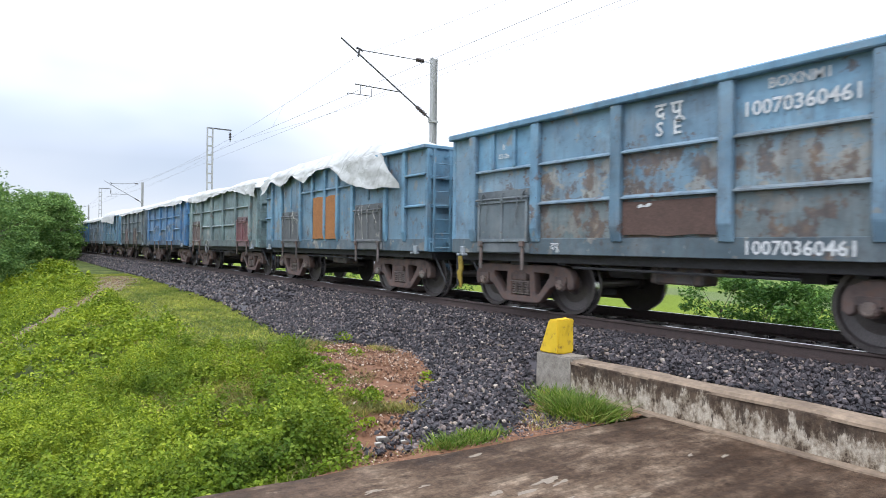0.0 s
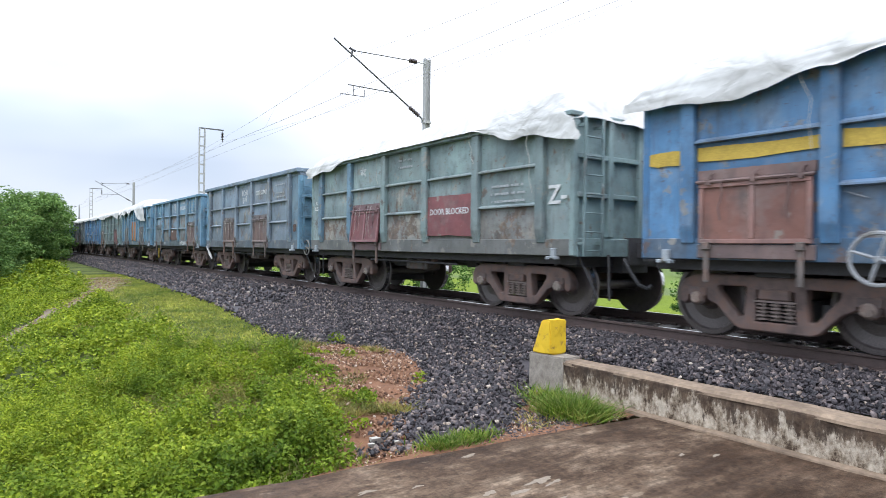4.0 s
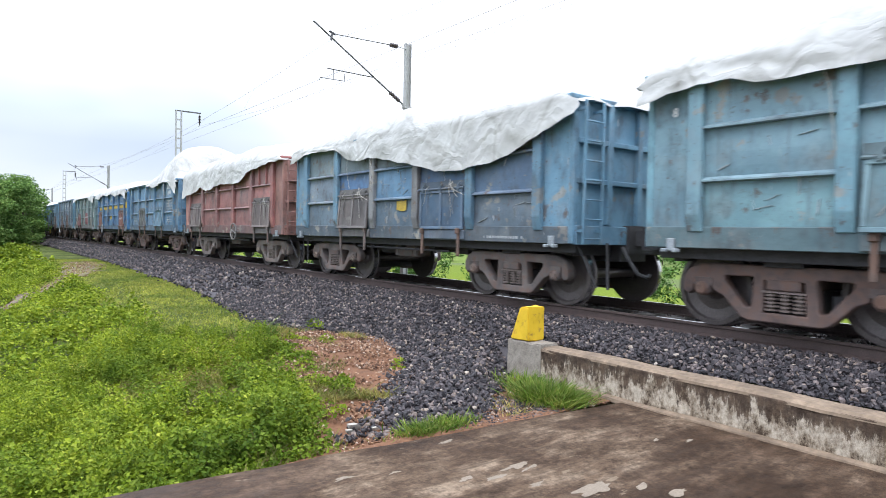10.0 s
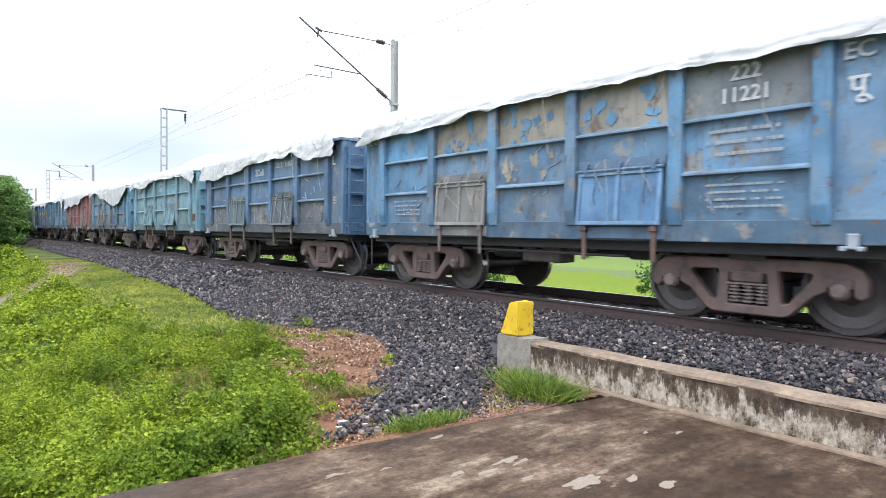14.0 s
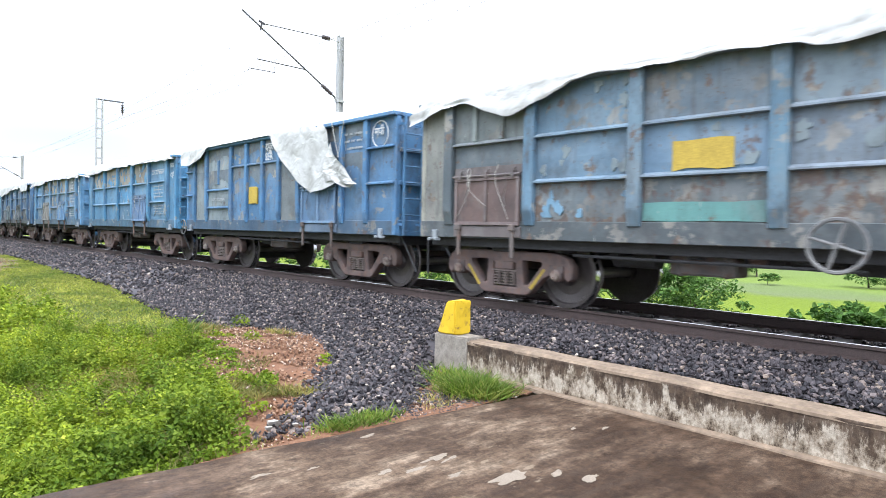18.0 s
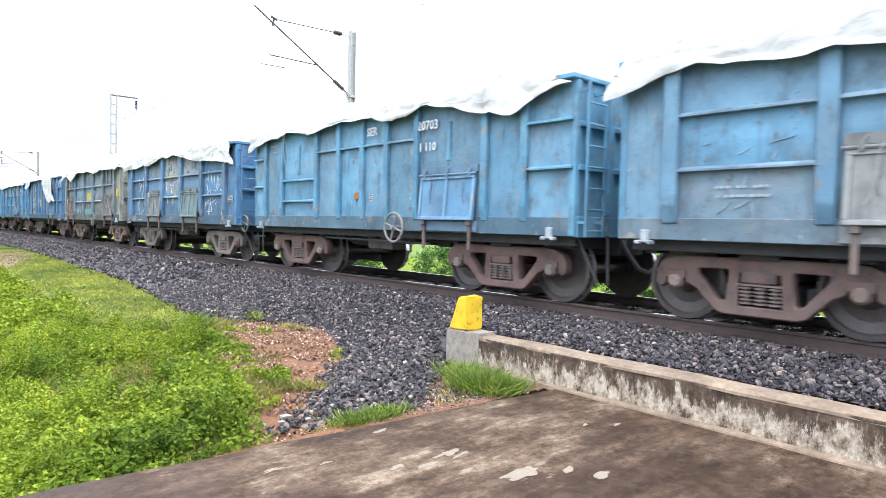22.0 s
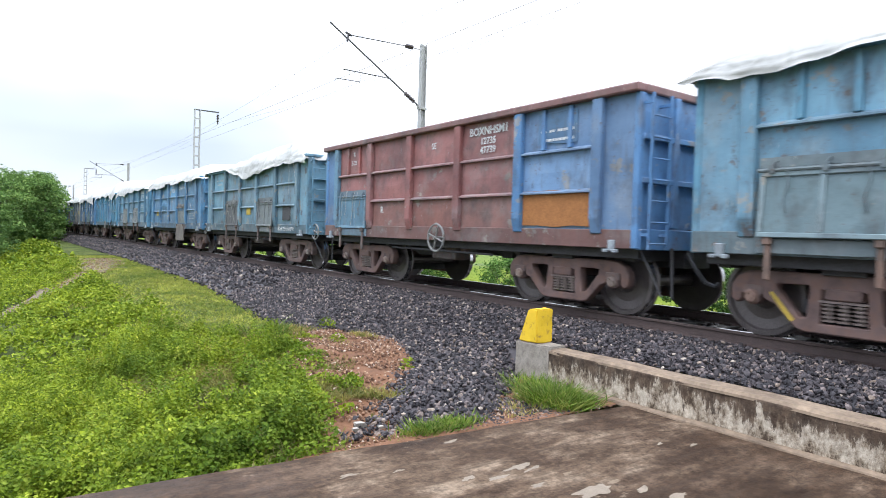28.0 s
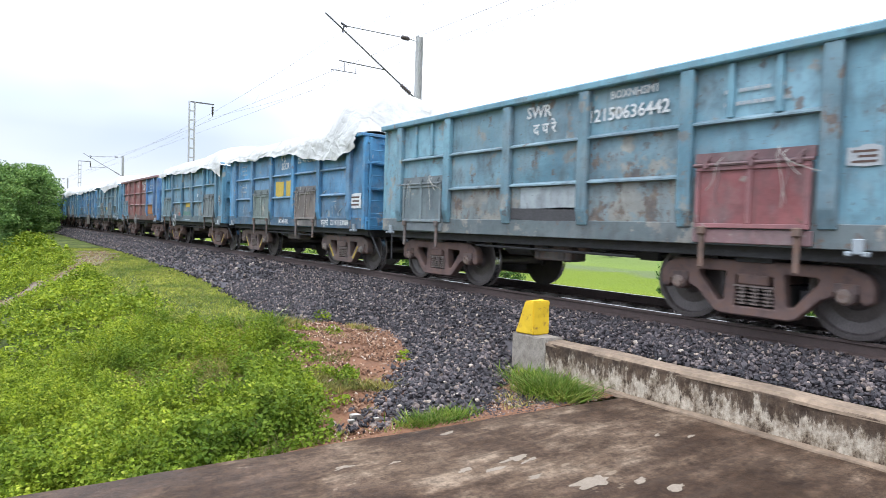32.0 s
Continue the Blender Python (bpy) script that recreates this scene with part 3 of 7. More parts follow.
def spill_line(x):
    """Where the ballast ends towards the slab."""
    return np.interp(np.asarray(x, float), [-6.6, -6.1, -5.8, -5.5, -5.15, -4.95, -4.65, -4.2, -3.3], [4.75, 4.56, 4.50, 4.66, 4.56, 4.46, 4.72, 5.15, 5.85])


def bed(x, y):
    """Height of the ballast's surface."""
    x, y = np.asarray(x, float), np.asarray(y, float)
    t = toe(y)
    edge = np.where(y < 5.75, -2.9, -2.15)
    k = np.clip((edge - x) / np.maximum(edge - t, 0.3), 0, 1)
    z = -0.165 - (0.47 * k ** 0.8)
    z = np.where(x < -3.0, np.minimum(z, -0.60 + 0.45 * np.clip(y - spill_line(x), 0, None)), z)
    lowz = -0.42 - 0.10 * np.clip(-3.5 - x, 0, None)
    wt = np.clip((6.7 - y) / 0.9, 0, 1) * (x < -3.3)
    z = z * (1 - wt) + np.minimum(z, lowz) * wt
    rr = np.clip((x - 2.1) / 1.6, 0, 1)
    return np.where(x > 0, -0.235 - 0.5 * rr, np.where(y < 5.75, np.where(x > -1.0, -0.20, np.where(x > -3.05, -0.23 + 0.065 * np.clip((x + 3.0) / 0.5, 0, 1), z)), np.where(x > -1.0, -0.20, z)))


def grid_mesh(name, xs, ys, zf, mat, keep=None):
    X, Y = np.meshgrid(xs, ys)
    Z = zf(X, Y)
    V = np.stack([X, Y, Z], -1).reshape(-1, 3)
    nx, ny = len(xs), len(ys)
    F = []
    for j in range(ny - 1):
        for i in range(nx - 1):
            if keep is None or keep((xs[i] + xs[i + 1]) / 2, (ys[j] + ys[j + 1]) / 2):
                F.append((j * nx + i, j * nx + i + 1, (j + 1) * nx + i + 1, (j + 1) * nx + i))
    me = bpy.data.meshes.new(name)
    me.from_pydata(V.tolist(), [], F)
    me.materials.append(mat)
    me.polygons.foreach_set("use_smooth", [True] * len(me.polygons))
    return me


def far_steps(near, step, reach):
    a = list(np.arange(near[0], near[1] + 1e-6, step))
    d = step
    while a[-1] < reach:
        d *= 1.5
        a.append(a[-1] + d)
    d = step
    while a[0] > -reach:
        d *= 1.5
        a.insert(0, a[0] - d)
    return np.array(a)


def rough_land(X, Y):
    Z = land(X, Y)
    n = smooth_noise(X, Y, 2.2, 3.1) * 0.14 + smooth_noise(X, Y, 0.7, 8.2) * 0.04
    amount = np.clip((np.abs(X) - 4.4) / 1.5, 0, 1) * np.clip((150 - np.abs(Y)) / 60, 0, 1) * (Y > 4.6)
    return Z + n * amount


ground = tagged(new("ground", grid_mesh("ground", far_steps((-16, 12), 0.35, 2600), far_steps((-12, 46), 0.5, 2600), rough_land, GROUND)), "grassy embankment and flat green paddy fields", "ground", kind="structure")

# concrete slab, parapet wall and its end pillar
bm = bmesh.new()
xs = np.linspace(-18, -3.28, 60)
top = []
for x in xs:
    e = 4.46 - 0.075 * max(x + 7.6, -3.0) + 0.05 * noise.noise((x * 1.3, 0.2, 0.0)) + 0.02 * noise.noise((x * 6, 4.2, 0.0))
    top.append([bm.verts.new((x, -11.0, -0.58)), bm.verts.new((x, e - 0.05, -0.58)), bm.verts.new((x, e, -0.62)), bm.verts.new((x, e + 0.01, -2.6))])
for a, b in zip(top, top[1:]):
    for i in range(3):
        bm.faces.new((a[i], b[i], b[i + 1], a[i + 1]))
slab = tagged(new("concrete_slab", meshed("concrete_slab", bm, SLAB)), "damp brown-stained worn concrete slab beside the track", "pavement", kind="structure")

wall = tagged(new("parapet_wall"), "low stained concrete parapet wall beside the ballast", "wall", kind="structure")
bm = bmesh.new()
ys = np.linspace(5.84, -11.0, 94)
rows = []
for y in ys:
    w = 0.015 * noise.noise((0.3, y * 1.7, 0.0))
    rows.append([bm.verts.new(p) for p in ((-3.28 + w, y, -0.75), (-3.28 + w, y, -0.235), (-3.275 + w, y, -0.222), (-3.01, y, -0.222), (-3.01, y, -0.75))])
for a, b in zip(rows, rows[1:]):
    for i in range(4):
        bm.faces.new((a[i], b[i], b[i + 1], a[i + 1]))
bm.faces.new(rows[0])
part("wall_body", bm, WALL, wall)
bm = bmesh.new()
rows = []
for y in ys:
    w, h = 0.02 * noise.noise((2.3, y * 2.1, 0.0)), 0.012 * noise.noise((5.3, y * 1.4, 0.0))
    rows.append([bm.verts.new(p) for p in ((-3.284 + w, y, -0.246 + h), (-3.278 + w, y, -0.222 + h), (-3.245 + w, y, -0.198 + h), (-3.03 - 0.5 * w, y, -0.196 + h), (-3.0, y, -0.25))])
for a, b in zip(rows, rows[1:]):
    for i in range(4):
        bm.faces.new((a[i], b[i], b[i + 1], a[i + 1]))
bm.faces.new(rows[0])
part("coping", bm, COPING, wall, "worn brown cement coping")
bm = bmesh.new()
rows = []
for y in ys[6:]:
    if y > 4.9:
        continue
    w = 0.03 * noise.noise((9.3, y * 2.6, 0.0))
    rows.append([bm.verts.new(p) for p in ((-3.355 + w, y, -0.60), (-3.345 + w, y, -0.565), (-3.27, y, -0.55))])
for a, b in zip(rows, rows[1:]):
    for i in range(2):
        bm.faces.new((a[i], b[i], b[i + 1], a[i + 1]))
part("footing", bm, COPING, wall, "pale mortar fillet along the wall's foot")


def worn_block(name, x0, x1, y0, y1, z0, z1, mat, parent, lean=0.0, amount=0.012, label=""):
    bm = bmesh.new()
    box(bm, x0, x1, y0, y1, z0, z1)
    bmesh.ops.bevel(bm, geom=list(bm.edges), offset=0.016, segments=2, affect="EDGES")
    bmesh.ops.subdivide_edges(bm, edges=list(bm.edges), cuts=3, use_grid_fill=True)
    for v in bm.verts:
        f = (v.co.z - z0) / (z1 - z0)
        v.co.y -= lean * f * (v.co.y - y0) / (y1 - y0)
        n = noise.noise_vector(v.co * 9)
        v.co += n * amount
    return part(name, bm, mat, parent, label)


worn_block("end_pillar", -3.292, -2.992, 5.27, 5.865, -0.80, -0.176, PILLAR, wall, 0.0, 0.008, "grey plastered end of the wall")
block = tagged(new("marker_block"), "chipped yellow-painted concrete block on the wall's end", "marker block")
block.location = (0, 0, 0)
worn_block("block_body", -3.285, -2.998, 5.51, 5.815, -0.172, 0.243, BLOCKPAINT, block, 0.155, 0.013)

# ---------- railway track ----------
track = tagged(new("railway_track"), "broad-gauge railway track with rusty rails on dark ballast", "railway track", kind="structure")


def rail_profile(x):
    return [(x - 0.07, -0.17), (x + 0.07, -0.17), (x + 0.07, -0.158), (x + 0.012, -0.135), (x + 0.009, -0.045), (x + 0.035, -0.035), (x + 0.035, -0.006), (x + 0.028, 0.0), (x - 0.028, 0.0), (x - 0.035, -0.006), (x - 0.035, -0.035), (x - 0.009, -0.045), (x - 0.012, -0.135), (x - 0.07, -0.158)]


for sx in (-0.873, 0.873):
    bm = bmesh.new()
    pr = rail_profile(sx)
    a = [bm.verts.new((x, -60, z)) for x, z in pr]
    b = [bm.verts.new((x, 420, z)) for x, z in pr]
    for i in range(len(pr)):
        bm.faces.new((a[i], b[i], b[(i + 1) % len(pr)], a[(i + 1) % len(pr)]))
    part("rail", bm, RAILRUST, track)
    bm = bmesh.new()
    box(bm, sx - 0.026, sx + 0.026, -60, 420, -0.001, 0.0015)
    part("running_surface", bm, SHINE, track, "bright worn rail head")
bm = bmesh.new()
box(bm, -1.35, 1.35, -0.12, 0.12, -0.40, -0.172)
sl = meshed("sleeper", bm, SLEEPER, 0.015)
bm = bmesh.new()
for sx in (-0.873, 0.873):
    for d in (-0.105, 0.105):
        box(bm, sx + d - 0.03, sx + d + 0.03, -0.05, 0.05, -0.172, -0.135)
cl_me = meshed("rail_clips", bm, RAILRUST, 0.008)
for i in range(110):
    s = placed("sleeper", sl, track, pose(0, -3 + 0.6 * i, 0))
    placed("rail_clips", cl_me, s)

bed_ob = tagged(new("ballast_bed", grid_mesh("ballast_bed", np.concatenate([np.arange(-6.6, 3.9, 0.15)]), np.concatenate([np.arange(-60, -2, 2.0), np.arange(-2, 24, 0.2), np.arange(24, 420, 3.0)]), lambda X, Y: bed(X, Y) - 0.02 + smooth_noise(X, Y, 0.3, 2.0) * 0.015, STONE, lambda x, y: x > toe(y) and x < 3.75 and not (y < 5.85 and -3.3 < x < -3.05) and not (y < float(spill_line(x)) - 0.05 and x < -2.9))), "bed of dark crushed stone under the track", "ballast", kind="structure")

# stones of the ballast
ico_b = bmesh.new()
bmesh.ops.create_icosphere(ico_b, subdivisions=1, radius=0.5)
ico_v = np.array([v.co[:] for v in ico_b.verts])
ico_f = [[v.index for v in f.verts] for f in ico_b.faces]
ico_b.free()
rs = np.random.RandomState(5)
STONES = [ico_v * (0.55 + 0.75 * rs.rand(len(ico_v), 1)) * np.array([1.0, 0.55 + 0.4 * rs.rand(), 0.45 + 0.3 * rs.rand()]) for _ in range(12)]


def spin(n, size, pts, flat=0.5):
    """n matrices: random turns, sizes and places."""
    q = rs.normal(size=(n, 4)) * np.array([1, flat, flat, 1])
    q /= np.linalg.norm(q, axis=1)[:, None]
    w, x, y, z = q.T
    R = np.stack([np.stack([1 - 2 * (y * y + z * z), 2 * (x * y - z * w), 2 * (x * z + y * w)], 1), np.stack([2 * (x * y + z * w), 1 - 2 * (x * x + z * z), 2 * (y * z - x * w)], 1), np.stack([2 * (x * z - y * w), 2 * (y * z + x * w), 1 - 2 * (x * x + y * y)], 1)], 1)
    s = size * (0.6 + 0.75 * rs.rand(n))
    return np.concatenate([R * s[:, None, None], pts[:, :, None]], 2)


def scatter(n, x0, x1, y0, y1, ok, zf):
    p = np.stack([rs.uniform(x0, x1, n), rs.uniform(y0, y1, n)], 1)
    p = p[ok(p[:, 0], p[:, 1])]
    return np.column_stack([p, zf(p[:, 0], p[:, 1])])


def on_bed(x, y):
    j = rs.normal(size=len(x)) * 0.12
    return (x + j > toe(y)) & (x < 3.7) & ~((y + 0.6 * j < spill_line(x)) & (x < -2.9)) & ~((x < -2.96) & (y < 5.9) & (x > -3.34)) & ~((np.abs(np.abs(x) - 0.873) < 0.09))


pts = scatter(78000, -6.3, 1.9, 0.2, 16, on_bed, lambda x, y: bed(x, y) + rs.uniform(-0.015, 0.02, len(x)))
tagged(new("ballast_stones", copies("ballast_stones", STONES, ico_f, spin(len(pts), 0.059, pts), STONE)), "loose dark crushed ballast stones with a few pale ones", "ballast", kind="stuff")
pts = scatter(32000, -4.4, 1.2, 16, 75, on_bed, lambda x, y: bed(x, y) + rs.uniform(-0.015, 0.02, len(x)))
tagged(new("ballast_stones", copies("ballast_stones", STONES, ico_f, spin(len(pts), 0.10, pts), STONE)), "loose dark crushed ballast stones along the line", "ballast", kind="stuff")
pts = scatter(9000, 0.9, 3.7, 0, 40, on_bed, lambda x, y: bed(x, y) + rs.uniform(-0.01, 0.03, len(x)))
tagged(new("ballast_stones", copies("ballast_stones", STONES, ico_f, spin(len(pts), 0.09, pts), STONE)), "dark ballast stones on the far shoulder", "ballast", kind="stuff")

# bare soil with pebbles between ballast and weeds
SOIL_Y = [4.36, 4.72, 5.08, 5.7, 6.3, 7.4, 8.3, 9.3, 10.2, 10.8]
SOIL_L = [-6.85, -6.65, -6.45, -6.1, -5.85, -5.65, -5.4, -4.9, -4.5, -4.1]


def soil_ok(x, y):
    w = 0.45 * smooth_noise(x, y, 0.35, 1.0) + 0.2 * smooth_noise(x, y, 0.12, 2.0)
    return (x > np.interp(y, SOIL_Y, SOIL_L) + w) & (x < toe(y) + 0.12) & (y < 10.7 + w) & (y > 4.34)


soil = tagged(new("bare_soil", grid_mesh("bare_soil", np.arange(-7.2, -2.8, 0.09), np.arange(4.21, 11, 0.09), lambda X, Y: np.where(Y < 4.4, -0.592, 0.0) + (Y >= 4.4) * (land(X, Y) + 0.06 + 0.045 * np.clip((4.75 - Y) / 0.4, 0, 1) + 0.03 * smooth_noise(X, Y, 0.5, 6.0) + 0.07 * np.exp(-(((X + 4.6) / 0.9) ** 2 + ((Y - 8.6) / 1.5) ** 2))), SOIL, lambda x, y: bool(soil_ok(np.array([x]), np.array([y]))[0]) or (y < 5.3 and -6.8 < x < -3.3) or (y < 5.95 and -4.3 < x < -3.3))), "bare reddish soil strewn with pebbles", "soil", kind="structure")
pts = scatter(42000, -7, -3, 4.36, 11, lambda x, y: (soil_ok(x, y) | ((y < spill_line(x) + 0.08) & (x > -6.7) & (x < -3.5))) & (rs.rand(len(x)) < 0.30 + 0.8 * smooth_noise(x, y, 0.3, 5.0)), lambda x, y: land(x, y) + 0.075 + 0.07 * np.exp(-(((x + 4.6) / 0.9) ** 2 + ((y - 8.6) / 1.5) ** 2)))
spill = scatter(5200, -6.6, -3.4, 4.5, 6.6, lambda x, y: ((x < toe(y) + 0.1) & (x > toe(y) - 0.35 * rs.rand(len(x)) ** 2 - 0.02) & (y > spill_line(x) - 0.05)) | ((y > spill_line(x) - 0.22 * rs.rand(len(x)) ** 2) & (y < spill_line(x) + 0.08) & (x > -6.3) & (rs.rand(len(x)) < 0.6)), lambda x, y: land(x, y) + 0.085 + rs.uniform(0, 0.03, len(x)))
tagged(new("ballast_stones", copies("ballast_stones", STONES, ico_f, spin(len(spill), 0.055, spill), STONE)), "dark stones spilled over the soil beside the slab", "ballast", kind="stuff")
crumbs = scatter(3400, -5.4, -3.4, 4.22, 5.0, lambda x, y: (y < spill_line(x) + 0.02) & (rs.rand(len(x)) < 0.55 + 0.9 * smooth_noise(x, y, 0.3, 3.0)), lambda x, y: land(x, y) + 0.10 + 0 * x)
tagged(new("ballast_stones", copies("ballast_stones", STONES, ico_f, spin(len(crumbs), 0.036, crumbs), STONE)), "small dark stones and crumbs beside the slab", "ballast", kind="stuff")
strip = scatter(5200, -6.9, -3.4, 4.20, 5.1, lambda x, y: (y < spill_line(x) + 0.04) & (rs.rand(len(x)) < 0.5 + 0.9 * smooth_noise(x, y, 0.25, 6.0)), lambda x, y: land(x, y) + 0.10 + 0 * x)
tagged(new("pebbles", copies("pebbles", STONES, ico_f, spin(len(strip), 0.028, strip), PEBBLE)), "reddish pebbles and crumbs along the slab's edge", "pebbles", kind="stuff")
tagged(new("pebbles", copies("pebbles", STONES, ico_f, spin(len(pts), 0.040, pts), PEBBLE)), "small reddish and pale pebbles on bare soil", "pebbles", kind="stuff")

# ---------- overhead line ----------
def spindle(bm, a, b, radii, seg=10):
    """A turned rod from a to b whose radius follows the list."""
    m = (b - a).to_track_quat("Z", "Y").to_matrix()
    rings = []
    for i, r in enumerate(radii):
        c = a.lerp(b, i / (len(radii) - 1))
        rings.append([bm.verts.new(c + m @ Vector((r * math.cos(2 * math.pi * j / seg), r * math.sin(2 * math.pi * j / seg), 0))) for j in range(seg)])
    for p, q in zip(rings, rings[1:]):
        for j in range(seg):
            bm.faces.new((p[j], p[(j + 1) % seg], q[(j + 1) % seg], q[j]))
    bm.faces.new(rings[0][::-1])
    bm.faces.new(rings[-1])


def h_mast(y, tagtext):
    """Steel beam mast with its bracket, on the far side of the track."""
    m = tagged(new("overhead_line_mast"), tagtext, "line mast", "overhead line masts")
    bm = bmesh.new()
    box(bm, -0.10, -0.088, -0.075, 0.075, -1.2, 7.32)
    box(bm, 0.088, 0.10, -0.075, 0.075, -1.2, 7.32)
    box(bm, -0.088, 0.088, -0.006, 0.006, -1.2, 7.30)
    part("post", bm, GALV, m)
    bm = bmesh.new()
    box(bm, -0.3, 0.3, -0.3, 0.3, -1.5, -0.75)
    part("footing", bm, SLEEPER, m, "concrete footing", 0.03)
    bm = bmesh.new()
    tube(bm, (-0.2, 0, 5.33), (-3.55, 0, 7.20), 0.026)
    part("bracket_tube", bm, TUBE, m)
    bm = bmesh.new()
    tube(bm, (-0.1, 0, 5.22), (-0.2, 0, 5.33), 0.04)
    box(bm, -0.14, 0.14, -0.09, 0.09, 5.19, 5.26)
    part("bracket_fitting", bm, GALV, m)
    bm = bmesh.new()
    tube(bm, (-0.1, 0, 7.12), (-0.45, 0, 7.13), 0.015)
    part("stay_fitting", bm, GALV, m)
    bm = bmesh.new()
    tube(bm, (-0.72, 0, 7.12), (-2.9, 0, 6.98), 0.016)
    part("stay_rod", bm, TUBE, m)
    for a, b in (((-0.45, 0, 7.13), (-0.75, 0, 7.12)), ((-0.32, 0, 5.40), (-0.72, 0, 5.62))):
        bm = bmesh.new()
        a, b = Vector(a), Vector(b)
        spindle(bm, a, b, [0.03] + [0.075, 0.055, 0.03] * 6)
        part("insulator", bm, INSUL, m, "ribbed brown insulator")
    bm = bmesh.new()
    tube(bm, (-1.35, 0, 5.97), (-3.05, 0, 5.93), 0.018)
    tube(bm, (-2.85, 0, 5.93), (-2.85, 0, 5.66), 0.01)
    tube(bm, (-3.3, 0, 5.62), (-2.45, 0, 5.66), 0.013)
    tube(bm, (-2.45, 0, 5.66), (-2.45, 0, 5.88), 0.01)
    tube(bm, (-3.3, 0, 5.62), (-3.32, 0, 5.55), 0.01)
    part("steady_arm", bm, TUBE, m)
    bm = bmesh.new()
    tube(bm, (-2.9, 0, 7.0), (-2.95, 0, 6.78), 0.03)
    tube(bm, (-2.82, -0.05, 6.95), (-2.98, 0.05, 7.05), 0.035)
    part("wire_clamp", bm, DARK, m)
    m.matrix_basis = pose(2.86, y, 0, 0, 0, 6.0)
    return m


MAST_Y = (-36.0, 17.5, 71.3, 122.0, 174.0)
for i, y in enumerate(MAST_Y):
    h_mast(y, "grey steel beam mast with insulated wire bracket")


def lattice_mast(y):
    m = tagged(new("lattice_mast"), "slender lattice steel mast with a hanging insulator", "line mast", "lattice masts")
    for sx in (-0.17, 0.17):
        bm = bmesh.new()
        box(bm, sx - 0.03, sx + 0.03, -0.11, 0.11, -1.3, 8.95)
        part("leg", bm, GALV, m)
    n = 14
    for i in range(n):
        bm = bmesh.new()
        z = 0.2 + i * 0.62
        box(bm, -0.15, 0.15, -0.10, -0.09, z, z + 0.11)
        part("batten", bm, GALV, m)
    bm = bmesh.new()
    box(bm, -0.22, 1.42, -0.03, 0.03, 8.88, 8.96)
    part("cross_arm", bm, TUBE, m)
    bm = bmesh.new()
    spindle(bm, Vector((1.34, 0, 8.88)), Vector((1.34, 0, 8.10)), [0.012] * 4 + [0.11, 0.06, 0.03] * 5 + [0.03] * 4)
    part("insulator", bm, INSUL, m, "dark hanging insulator")
    m.matrix_basis = pose(2.62, y, 0)
    return m


for y in (44.36, 104.0, 159.0):
    lattice_mast(y)


def sagging(name, x, z, sag, r, label, ys=MAST_Y, dx=0.0):
    bm = bmesh.new()
    prev = None
    for k, (a, b) in enumerate(zip(ys, ys[1:])):
        for i in range(0 if k == 0 else 1, 13):
            t = i / 12
            c = (x + dx * math.sin(math.pi * t), a + (b - a) * t, z - sag * 4 * t * (1 - t))
            ring = [bm.verts.new((c[0] + r * math.cos(1.2566 * j), c[1], c[2] + r * math.sin(1.2566 * j))) for j in range(5)]
            if prev:
                for j in range(5):
                    bm.faces.new((prev[j], prev[(j + 1) % 5], ring[(j + 1) % 5], ring[j]))
            prev = ring
    return tagged(new(name, meshed(name, bm, WIRE)), label, "wire", "overhead wires")


catenary = sagging("catenary_wire", -0.04, 6.80, 1.0, 0.005, "thin grey catenary wire over the track")
sagging("contact_wire", -0.45, 5.55, 0.03, 0.006, "thin grey contact wire over the track")
sagging("second_contact_wire", 0.40, 5.64, 0.05, 0.005, "thin grey second wire over the track")
sagging("feeder_wire", 3.96, 8.08, 0.9, 0.005, "thin feeder wire beside the track", (-16.0, 44.36, 104.0, 159.0))
for a, b in zip(MAST_Y, MAST_Y[1:]):
    for i in range(1, 9):
        t = i / 9
        bm = bmesh.new()
        tube(bm, (-0.04, a + (b - a) * t, 6.80 - 4 * t * (1 - t)), (-0.45, a + (b - a) * t, 5.55), 0.003, seg=4, caps=False)
        part("dropper", bm, WIRE, catenary)

# ---------- wagons ----------
HALF = 4.89
PITCH = 10.76
P0, BAY = 4.19, 1.676
Z_SILL, Z_LOW, Z_MID, Z_TOP = 1.26, 1.82, 2.46, 3.15


def bay_y(b):
    if b < 0:
        return 4.54
    if b > 4:
        return -4.54
    return P0 - BAY * (b + 0.5)


def plate(w, z0, z1, bulge=0.012):
    """A side panel, slightly dished, its middle at y = 0."""
    bm = bmesh.new()
    ny, nz = 7, 5
    g = []
    for j in range(nz):
        row = []
        for i in range(ny):
            u, v = i / (ny - 1), j / (nz - 1)
            d = bulge * math.sin(math.pi * u) * math.sin(math.pi * v) * (1 + 0.8 * noise.noise((u * 2.2, v * 2.2, z0 * 5 + w)))
            row.append(bm.verts.new((-1.52 - d, w * (u - 0.5), z0 + (z1 - z0) * v)))
        g.append(row)
    back = [bm.verts.new((-1.50, w * s, z)) for s, z in ((-0.5, z0), (0.5, z0), (0.5, z1), (-0.5, z1))]
    for j in range(nz - 1):
        for i in range(ny - 1):
            bm.faces.new((g[j][i], g[j][i + 1], g[j + 1][i + 1], g[j + 1][i]))
    bm.faces.new(back)
    bm.faces.new([back[0], back[1], *[g[0][i] for i in range(ny - 1, -1, -1)]])
    bm.faces.new([back[3], back[2], *[g[nz - 1][i] for i in range(ny - 1, -1, -1)]])
    return meshed("side_panel", bm, PAINT)


